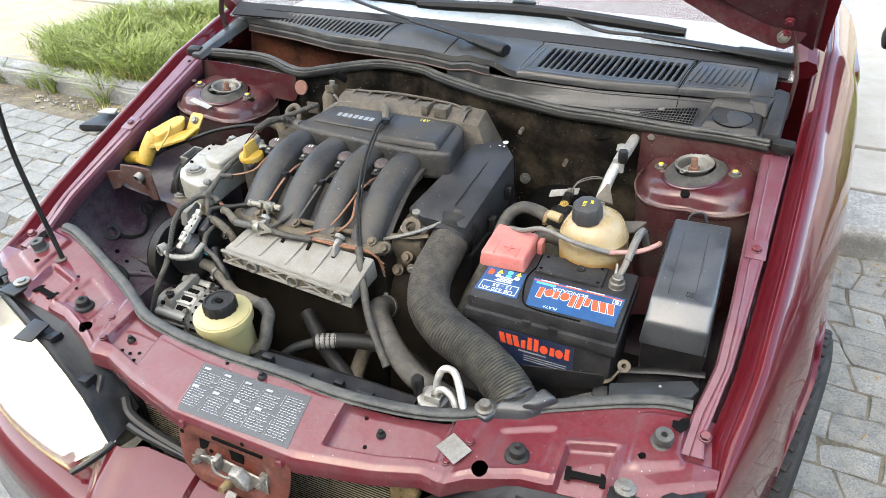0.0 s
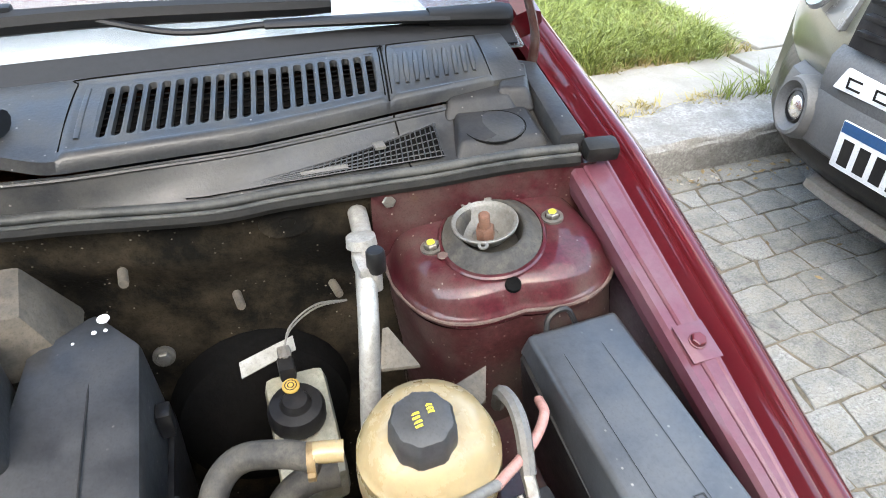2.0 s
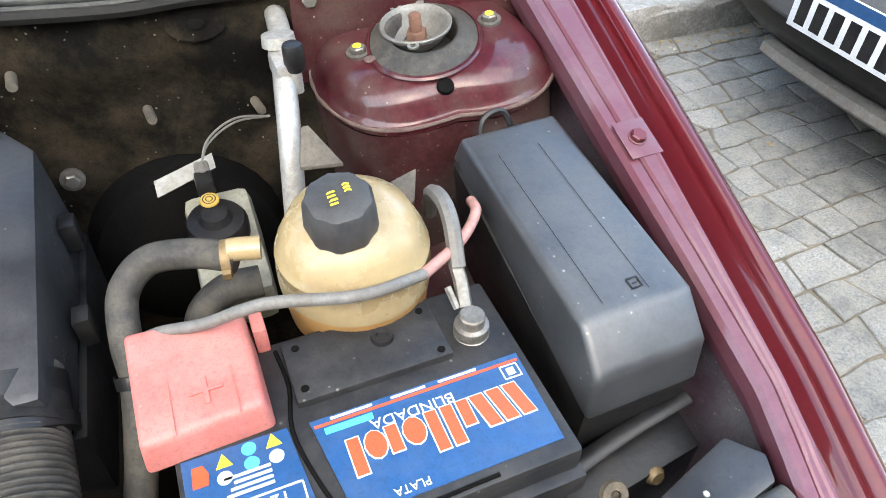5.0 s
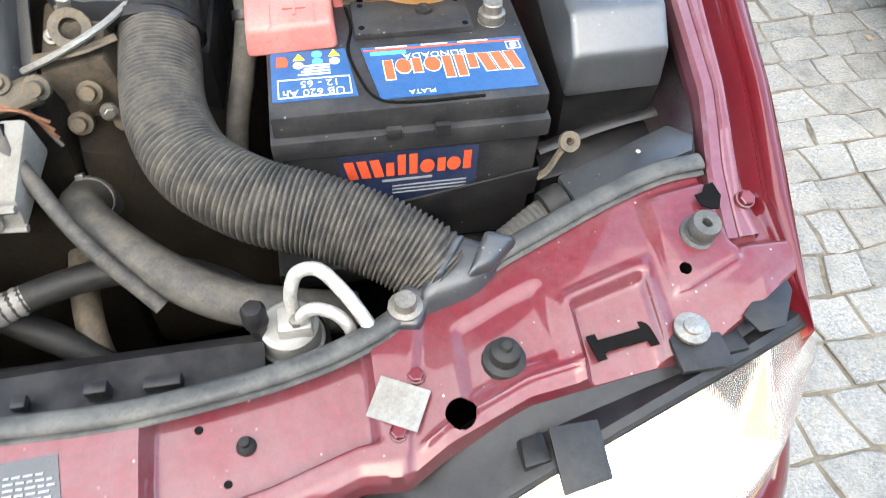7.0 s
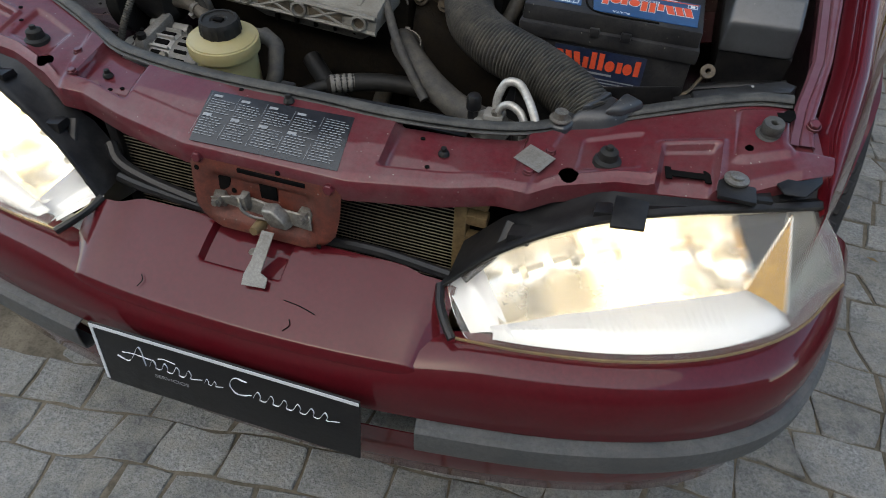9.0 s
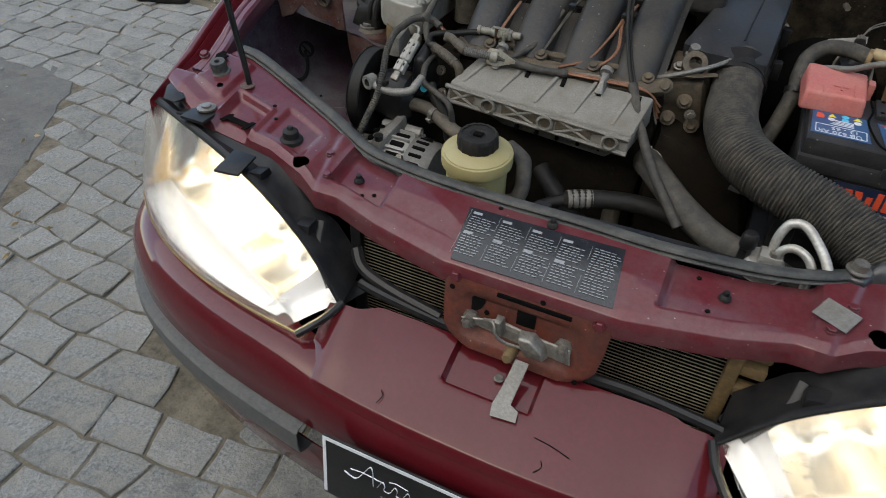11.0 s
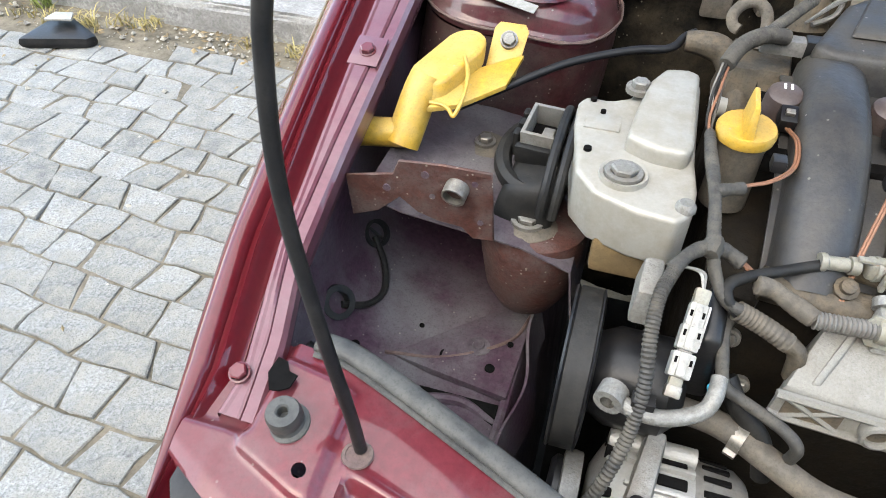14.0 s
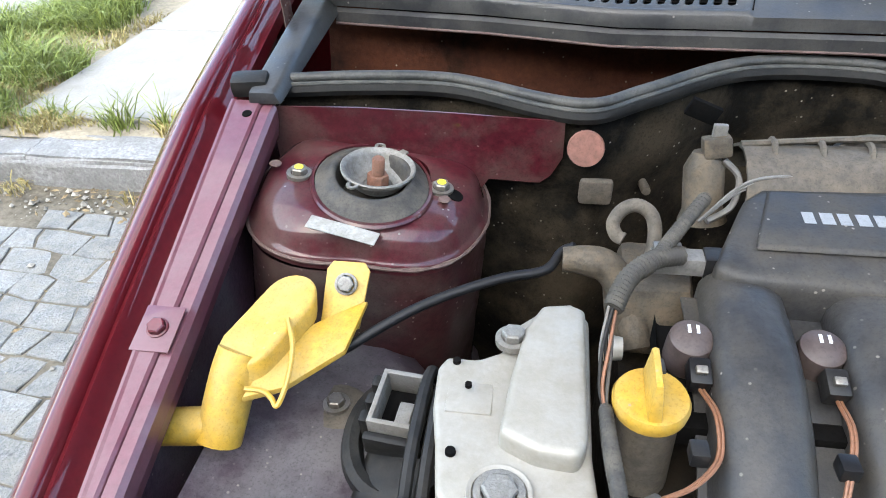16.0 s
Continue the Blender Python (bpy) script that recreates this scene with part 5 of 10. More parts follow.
    for a, n in OPEN:
        for k in range(n):
            x, hw, wd = a + (k + 0.5) * PITCH, 0.0044, PITCH / 2
            span = (scuttle_at(x, 1) - scuttle_at(x, 0)).y
            vm, hv, hr = (G0 + G1) / 2, (G1 - G0) / 2, 0.0041 / span
            lv = hv - hr - 0.02
            outer, hole = [], []
            for sg in (1, -1):
                o = [(wd, 0), (wd, hv / 2), (wd, hv), (wd / 2, hv), (0, hv), (-wd / 2, hv), (-wd, hv), (-wd, hv / 2), (-wd, 0)]
                h = [(hw * math.cos(q), lv + hr * math.sin(q)) for q in np.linspace(0, math.pi, 9)]
                outer += [(sg * p, sg * q) for p, q in o]
                hole += [(sg * p, sg * q) for p, q in h]
            bm = bmesh.new()
            vo = [bm.verts.new(scuttle_at(x + p, vm + q)) for p, q in outer]
            vh = [bm.verts.new(scuttle_at(x + p + 0.0022 * (1 - (q / hv) ** 2), vm + q, -0.0006)) for p, q in hole]
            vd = [bm.verts.new(scuttle_at(x + p * 0.86 + 0.0022 * (1 - (q / hv) ** 2), vm + q * 0.98, -0.007)) for p, q in hole]
            for i in range(18):
                j = (i + 1) % 18
                if i in (8, 17):
                    bm.faces.new((vo[i], vh[i], vh[j]))
                else:
                    bm.faces.new((vo[i], vo[j], vh[j], vh[i]))
                bm.faces.new((vh[i], vh[j], vd[j], vd[i]))
            bmesh.ops.remove_doubles(bm, verts=bm.verts, dist=0.00005)
            part("slat", bm, COWL, sc)
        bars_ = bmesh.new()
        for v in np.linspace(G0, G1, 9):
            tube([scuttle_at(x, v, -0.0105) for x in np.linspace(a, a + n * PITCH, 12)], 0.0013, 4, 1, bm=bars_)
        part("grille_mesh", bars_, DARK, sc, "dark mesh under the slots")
        # near-black sheet under the slots, standing in for the shade below them
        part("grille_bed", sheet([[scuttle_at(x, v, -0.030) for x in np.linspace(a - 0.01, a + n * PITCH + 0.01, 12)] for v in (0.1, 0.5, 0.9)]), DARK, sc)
    for k in range(9):
        x = 0.510 + k * 0.0122
        part("blind_rib", tube([scuttle_at(x + 0.006 * (v - 0.5), v, 0.0006) for v in np.linspace(0.22, 0.78, 7)], 0.0036, 8, 2, flat=0.8, rf=lambda u: math.sin(math.pi * min(1, max(0.06, u))) ** 0.25), COWL, sc)
    for x in (0.180, -0.612):
        part("blind_rib", tube([scuttle_at(x, v, -0.0006) for v in np.linspace(0.20, 0.80, 7)], 0.0034, 8, 2, flat=0.7), COWL, sc)
    for a, b in ((0.166, 0.492), (-0.624, -0.212), (0.500, 0.626)):
        line = [(a, 0.10), (a, 0.5), (a + 0.002, 0.86), (a + 0.010, 0.935), ((a + b) / 2, 0.945), (b - 0.008, 0.935), (b, 0.86), (b, 0.5), (b, 0.10)]
        part("frame_line", tube([scuttle_at(x, v, 0.0004) for x, v in line], 0.0008, 5, 5), DARK, sc, "dark line round the grille frame")
    for x in (-0.03, 0.496):
        part("seam", tube([scuttle_at(x, v, 0.0002) for v in np.linspace(0.03, 1, 6)], 0.0011, 5, 2), DARK, sc)
    lip = [scuttle_at(x, 0.0, -0.006) for x in np.linspace(-0.66, 0.10, 30)]
    part("scuttle_lip", sheet([[p + Vector((0, dy, dz)) for p in lip] for dy, dz in ((0.002, 0.004), (-0.003, 0.0), (-0.003, -0.012), (0.004, -0.016))], 0.002), COWL, sc)
    part("lip_edge", tube([p + Vector((0, -0.003, -0.013)) for p in lip], 0.0016, 6, 1), SEALANT, sc, "chipped pale lip edge")
    # windscreen
    rows = []
    for j in range(11):
        v = j / 10
        rows.append([(x * (1 - 0.10 * v), 0.800 - 0.03 * (x / 0.7) ** 2 + 0.85 * v, 0.970 + 0.46 * v ** 0.95) for x in np.linspace(-0.70, 0.70, 21)])
    ws = part("windscreen", sheet(rows, 0.005), SCREEN, car, "tinted windscreen glass")
    ws.visible_shadow = False
    # dashboard made pale grey: the sky's reflection in the windscreen, put into its colour
    part("dashboard", sheet([[(x, y, z) for x in np.linspace(-0.66, 0.66, 5)] for y, z in ((0.86, 0.93), (1.2, 0.95), (1.35, 0.85), (1.4, 0.5))], 0.01), mat("dash_sky_glare", (0.50, 0.54, 0.58), 0.4, 0.3, bump=0.2), car, "dashboard coloured pale for the sky's reflection in the glass")
    part("screen_band", sheet([[(x, 0.796 - 0.03 * (x / 0.7) ** 2 + dy, 0.9755 + dy * 0.56) for x in np.linspace(-0.69, 0.69, 21)] for dy in (0.0, 0.02, 0.04)], 0.002), WIPER, car, "black screen edge")
    part("cabin", hexa([(-0.85, 0.95, 0.25), (0.85, 0.95, 0.25), (0.85, 3.4, 0.25), (-0.85, 3.4, 0.25)], [(-0.85, 1.05, 0.92), (0.85, 1.05, 0.92), (0.82, 3.4, 0.95), (-0.82, 3.4, 0.95)], 0.03), PAINT, car, "dark red car body")
    part("roof", hexa([(-0.60, 1.75, 1.36), (0.60, 1.75, 1.36), (0.58, 3.2, 1.36), (-0.58, 3.2, 1.36)], [(-0.57, 1.8, 1.42), (0.57, 1.8, 1.42), (0.55, 3.15, 1.42), (-0.55, 3.15, 1.42)], 0.02), PAINT, car, "dark red roof")
    for s in (1, -1):
        part("windscreen_pillar", tube([(s * 0.715, 0.80, 0.985), (s * 0.69, 1.1, 1.13), (s * 0.60, 1.78, 1.40)], 0.025, 8), PAINT, car)
    part("door_mirror", hexa([(0.86, 1.02, 0.97), (1.05, 1.0, 0.97), (1.05, 1.10, 0.98), (0.86, 1.10, 0.98)], [(0.88, 1.02, 1.08), (1.04, 1.0, 1.08), (1.04, 1.09, 1.09), (0.88, 1.09, 1.09)], 0.02), BLACK, car, "black door mirror")


rear()


def wipers():
    for pivot, arm, blade in (((0.672, 0.807, 1.000), [(0.53, 0.822, 1.006), (0.39, 0.835, 1.010), (0.286, 0.839, 1.012), (0.163, 0.878, 1.036), (0.09, 0.880, 1.038)], [(0.474, 0.852, 1.020), (0.15, 0.872, 1.030), (-0.173, 0.864, 1.022)]),
                              ((0.105, 0.698, 0.992), [(-0.02, 0.745, 1.000), (-0.15, 0.785, 1.006), (-0.28, 0.825, 1.014), (-0.407, 0.860, 1.030), (-0.47, 0.868, 1.032)], [(-0.02, 0.872, 1.024), (-0.32, 0.875, 1.028), (-0.62, 0.850, 1.022)])):
        b = Vector(pivot)
        d = (Vector(arm[0]) - b).normalized()
        w = part("wiper", tube([b - d * 0.022, b - d * 0.012, b + d * 0.01, b + d * 0.05, b + d * 0.085], 0.022, 12, rf=lambda u: 0.75 + 0.25 * math.sin(math.pi * min(1, u * 2.2) / 2) - 0.35 * u, flat=0.75), WIPER, car, "black windscreen wiper")
        part("wiper_arm", tube([b + d * 0.06] + arm[:2], 0.017, 10, rf=lambda u: 1 - 0.35 * u, flat=0.45), WIPER, w)
        part("arm_rod", tube([arm[1]] + arm[2:], 0.0055, 8, flat=0.7), WIPER, w)
        part("wiper_blade", tube(blade, 0.0125, 8, flat=1.1, rf=lambda u: 0.7 + 0.3 * math.sin(math.pi * u) ** 0.3), WIPER, w)
        part("blade_clip", box(Vector(arm[-1]) + Vector((0.01, 0, 0.002)), (0.055, 0.020, 0.016), 0.004), WIPER, w)


wipers()


def hood():
    # panel turned up about the hinge line at the scuttle's ends
    h = Vector((0, 0.755, 1.05))
    d = Vector((0, -math.cos(radians(62)), math.sin(radians(62))))
    up = Vector((0, d.z, -d.y))
    rows = []
    for j in range(9):
        v = j / 8
        rows.append([h + d * (1.02 * v + (1 - v) * (0.16 - 0.19 * (abs(x) / 0.74) ** 1.6)) + Vector((x * (1 - 0.10 * v * v), 0, 0)) + up * (0.03 * (1 - (x / 0.72) ** 2) + 0.02) for x in np.linspace(-0.74, 0.74, 25)])
    hd = part("hood", sheet(rows, 0.004), PAINT, car, "dark red hood propped open")
    # inner frame
    for s in (1, -1):
        part("hood_frame", hexa([h + d * a + Vector((s * b, 0, 0)) + up * c for a, b, c in ((0.10, 0.50, 0.012), (-0.02, 0.72, 0.0), (0.95, 0.66, 0.02), (0.95, 0.52, 0.03))],
                                [h + d * a + Vector((s * b, 0, 0)) + up * c for a, b, c in ((0.11, 0.48, 0.035), (-0.025, 0.73, 0.03), (0.97, 0.67, 0.045), (0.97, 0.5, 0.05))], 0.006), BAYPAINT, hd, "dark red inner frame")
        hg = part("hinge", tube([h + Vector((s * 0.675, 0, 0.03)), Vector((s * 0.70, 0.745, 1.0)), Vector((s * 0.703, 0.75, 0.95)), Vector((s * 0.703, 0.755, 0.90))], 0.010, 8, flat=0.4), RUST, hd, "rusty hood hinge")
        for q in (0.02, 0.05):
            place("bolt", PBOLT, Matrix.Translation(h + d * q + Vector((s * 0.665, 0, 0)) - up * 0.002) @ turn_to(-up), hg)
        ol = [(0.44, 1.125), (0.56, 1.068), (0.640, 1.042), (0.668, 1.038), (0.692, 1.052), (0.728, 1.13)]
        cpl = part("corner_plate", hexa([(s * x, 0.757, z) for x, z in ol], [(s * x, 0.745, z) for x, z in ol], 0.004), BAYPAINT, hd, "dark red hood corner")
        for x, z in ((0.662, 1.062), (0.676, 1.098)):
            place("bolt", BOLT, Matrix.Translation((s * x, 0.744, z)) @ turn_to((0, -1, 0.1)), cpl)
    rod = tube([(-0.565, 0.002, 0.700), (-0.570, 0.003, 0.74), (-0.584, 0.006, 0.82), (-0.598, 0.011, 0.92), (-0.596, 0.015, 1.0), (-0.588, 0.020, 1.06), (-0.568, 0.036, 1.25), (-0.55, 0.08, 1.62)], 0.0050, 10, 6)
    rd = part("prop_rod", rod, BLACK, car, "black hood prop rod")
    part("rod_socket", lathe([(0, 0.0012), (0.0085, 0.0012), (0.0088, 0.0016), (0.0115, 0.0014), (0.0122, 0.0)], 18, Matrix.Translation((-0.566, -0.002, rail_z(-0.566, -0.002) + 0.001))), SEALANT, rd, "dirty hole with a worn rim")


hood()


def radiator():
    rd = part("radiator", box((-0.01, -0.108, 0.47), (0.56, 0.03, 0.31), 0.004), DARK, car, "dusty radiator with fine fins")
    fin = mesh_of("fin", box((0, 0, 0), (0.545, 0.0012, 0.0011), 0), SHINY)
    for k in range(46):
        place("fin", fin, Matrix.Translation((-0.012, -0.1255, 0.330 + k * 0.0064)), rd)
    for s, x in ((1, 0.262), (-1, -0.287)):
        part("side_tank", box((x, -0.12, 0.48), (0.018, 0.03, 0.30), 0.003), BRASS if s > 0 else BLACK, rd, "brownish end tank")
    for z in (0.60, 0.57, 0.53):
        part("tank_lug", box((0.285, -0.125, z), (0.03, 0.02, 0.018), 0.004), BRASS, rd)
    # latch plate below the crossmember
    rows = []
    for j in range(15):
        v = j / 14
        w = float(np.interp(v, [0, 0.55, 0.8, 0.92, 1], [0.114, 0.111, 0.106, 0.094, 0.075]))
        row = []
        for x in np.linspace(-w, w, 27):
            y = float(np.interp(v, [0, 0.2, 0.5, 0.8, 1], [-0.184, -0.192, -0.199, -0.208, -0.216]))
            z = 0.630 - 0.106 * v
            dish = 0.010 * bump01(x, -0.078, 0.070, 0.02) * bump01(v, 0.30, 0.82, 0.12)
            row.append((x, y + dish + 0.004 * bump01(abs(x), w - 0.006, 9, 0.006), z))
        rows.append(row)
    lp = part("latch_plate", sheet(rows, 0.002), LATCHP, car, "rust red hood latch plate")
    at = lambda x, v, out=0.0: Vector((x, float(np.interp(v, [0, 0.2, 0.5, 0.8, 1], [-0.184, -0.192, -0.199, -0.208, -0.216])) + 0.010 * bump01(x, -0.078, 0.070, 0.02) * bump01(v, 0.30, 0.82, 0.12) - out, 0.630 - 0.106 * v))
    face = turn_to((0, -1, 0.2))
    part("cutout", lathe([(0, 0.001), (0.0155, 0.001), (0.016, 0)], 24, Matrix.Translation(at(-0.070, 0.36, 0.001)) @ face @ Matrix.Diagonal((1, 1.25, 1, 1))), DARK, lp, "dark oval opening")
    part("cutout", box(at(0.004, 0.44, 0.001), (0.026, 0.003, 0.030), 0.001), DARK, lp, "dark square opening")
    part("cutout", box(at(0.012, 0.15, 0.001), (0.100, 0.003, 0.0065), 0.001), DARK, lp, "dark slot")
    for x, v in ((-0.098, 0.10), (0.096, 0.12)):
        place("bolt", PBOLT, Matrix.Translation(at(x, v)) @ face, lp)
    for x, v in ((-0.100, 0.24), (0.022, 0.07), (0.085, 0.93), (-0.05, 0.52)):
        part("cutout", lathe([(0, 0.001), (0.0035, 0.001), (0.004, 0)], 10, Matrix.Translation(at(x, v, 0.001)) @ face), DARK, lp)
    for x, v in ((-0.070, 0.66), (0.060, 0.62)):
        part("latch_nut", lathe([(0, 0.022), (0.0045, 0.022), (0.005, 0.015), (0.0085, 0.015), (0.009, 0.006), (0.0135, 0.005), (0.014, 0.0)], 6, Matrix.Translation(at(x, v)) @ face), STEEL, lp, "zinc plated nut")
    bm = hexa([at(-0.082, 0.60, 0.004), at(-0.060, 0.70, 0.004), at(0.075, 0.74, 0.004), at(0.070, 0.56, 0.004), at(0.03, 0.58, 0.004), at(-0.03, 0.52, 0.004)], [at(-0.080, 0.61, 0.007), at(-0.060, 0.69, 0.007), at(0.073, 0.73, 0.007), at(0.068, 0.57, 0.007), at(0.03, 0.59, 0.007), at(-0.03, 0.53, 0.007)], 0.001)
    part("latch_base", bm, STEEL, lp, "zinc latch base")
    bm = hexa([at(0.000, 0.52, 0.008), at(0.022, 0.48, 0.008), at(0.040, 0.62, 0.008), at(0.046, 0.76, 0.008), at(0.014, 0.78, 0.008), at(0.004, 0.64, 0.008)], [at(0.003, 0.53, 0.026), at(0.020, 0.50, 0.028), at(0.037, 0.62, 0.028), at(0.042, 0.74, 0.024), at(0.016, 0.76, 0.022), at(0.008, 0.64, 0.026)], 0.004, seg=3)
    part("latch", bm, STEEL, lp, "bright steel latch claw")
    part("latch_spring", tube([at(-0.05, 0.56, 0.008), at(-0.034, 0.50, 0.018), at(-0.028, 0.60, 0.022), at(-0.014, 0.70, 0.018), at(0.012, 0.72, 0.014)], 0.0022, 8), STEEL, lp)
    part("latch_hook", hexa([at(-0.034, 0.44, 0.006), at(-0.022, 0.44, 0.006), at(-0.018, 0.66, 0.006), at(-0.030, 0.66, 0.006)], [at(-0.032, 0.45, 0.022), at(-0.024, 0.45, 0.022), at(-0.020, 0.65, 0.018), at(-0.028, 0.65, 0.018)], 0.002), STEEL, lp)
    part("pivot", lathe([(0, 0.024), (0.006, 0.024), (0.007, 0.02), (0.009, 0.0)], 16, Matrix.Translation(at(-0.004, 0.84)) @ face), BRASS, lp, "brassy pivot")
    st = [(0.008, -0.226, 0.548), (0.026, -0.226, 0.548), (0.020, -0.266, 0.507), (0.032, -0.270, 0.504), (0.034, -0.283, 0.498), (0.000, -0.286, 0.497), (-0.003, -0.272, 0.503), (0.001, -0.256, 0.514)]
    part("release_lever", hexa([Vector(p) for p in st], [Vector(p) + Vector((0, -0.0012, 0.0016)) for p in st], 0), ALUD, lp, "bare metal release lever")
    # black seal and cables between radiator and nose
    bm = tube([(-0.25, -0.185, 0.54), (-0.2, -0.19, 0.535), (-0.08, -0.19, 0.522), (0.05, -0.19, 0.52), (0.16, -0.19, 0.525), (0.27, -0.2, 0.525)], 0.008, 8)
    tube([(-0.27, -0.16, 0.58), (-0.25, -0.175, 0.56), (-0.2, -0.182, 0.545), (-0.12, -0.185, 0.53)], 0.009, 8, bm=bm)
    part("grille_seal", bm, BLACK, car, "black ribbed conduit and seal")


radiator()


def wheel():
    c = Vector((0.782, 0.42, 0.295))
    m = Matrix.Translation(c) @ pose(0, 0, 0, 0, 0, -9) @ turn_to((1, 0, 0))
    w = part("wheel", lathe([(0.12, -0.05), (0.19, -0.07), (0.195, 0.05), (0.15, 0.06), (0.06, 0.045), (0, 0.05)], 36, m), GREYP, car, "front wheel")
    prof = [(0.19, -0.085), (0.25, -0.09), (0.283, -0.082), (0.292, -0.06), (0.295, 0), (0.292, 0.06), (0.283, 0.082), (0.25, 0.09), (0.19, 0.07)]
    part("tyre", lathe(prof, 48, m), TYRE, w, "worn black tyre")
    tread = mesh_of("tread_block", box((0, 0, 0), (0.024, 0.06, 0.008), 0.002, seg=1), TYRE)
    for k in range(52):
        a = 2 * math.pi * k / 52
        for q in (-0.045, 0.045):
            place("tread_block", tread, m @ pose(0, 0, 0, 0, 0, math.degrees(a)) @ Matrix.Translation((0.294, 0, q)) @ pose(0, 0, 0, 90, 12 * (1 if q > 0 else -1), 90), w)


wheel()


# ---------------------------------------------------------------- things of the engine bay
def text_mesh(name, words, size, m, material, parent, label="", width=1.0, align="CENTER"):
    cu = bpy.data.curves.new(name, "FONT")
    cu.body, cu.size, cu.align_x, cu.align_y, cu.extrude = words, size, align, "CENTER", 0.0002
    tmp = new(name + "_tmp", cu)
    me = bpy.data.meshes.new_from_object(tmp.evaluated_get(bpy.context.evaluated_depsgraph_get()))
    bpy.data.objects.remove(tmp)
    me.transform(m @ Matrix.Diagonal((width, 1, 1, 1)))
    me.name = name
    me.materials.clear()
    me.materials.append(material)
    ob = new(name, me)
    ob.parent = parent
    ob.matrix_parent_inverse = parent.matrix_basis.inverted()
    return tagged(ob, label)


def bars(name, spec, m, material, parent, label="", thick=0.0004, lift=0.0):
    """Plain bars on a surface: (x, y, width, height) in the plane of m."""
    if name in ("brand_mark", "character"):
        for x, y, w, h in spec:
            part(name, prism([(x, y), (x + w, y), (x + w, y + h), (x, y + h)], lift, lift + thick, 0, m=m), material, parent, label)
        return None
    bm = bmesh.new()
    for x, y, w, h in spec:
        prism([(x, y), (x + w, y), (x + w, y + h), (x, y + h)], lift, lift + thick, 0, bm=bm, m=m)
    return part(name, bm, material, parent, label)


def wordmark(h, w, grow=0.0):
    """A heavy mark drawn as plain shapes: slanted blocks, upright blocks and round lumps."""
    g, out = grow, []
    slant = lambda x: [(x - g, h * 0.86 + g), (x + 0.072 * w + g, h * 0.86 + g), (x + 0.110 * w + g, -g), (x + 0.036 * w - g, -g)]
    out += [slant(0.0), slant(0.098 * w), slant(0.196 * w)]
    block = lambda x, t, b=0.062: [(x - g, -g), (x + b * w + g, -g), (x + b * w + g, t * h + g), (x - g, t * h + g)]
    out += [block(0.322 * w, 0.66), block(0.412 * w, 1.0), block(0.502 * w, 1.0), block(0.722 * w, 0.66), block(0.925 * w, 0.90)]
    lump = lambda x, a: [(x + (a * w + g) * math.cos(t), 0.32 * h + (0.34 * h + g) * math.sin(t)) for t in np.linspace(0, 2 * math.pi, 13)[:-1]]
    out += [lump(0.642 * w, 0.058), lump(0.850 * w, 0.055)]
    return out


def mark_shapes(shapes, m, material, parent, label, lift, dx=0.0, dy=0.0):
    for pts in shapes:
        part("wordmark", prism([(x + dx, y + dy) for x, y in pts], lift, lift + 0.0003, 0, m=m), material, parent, label)


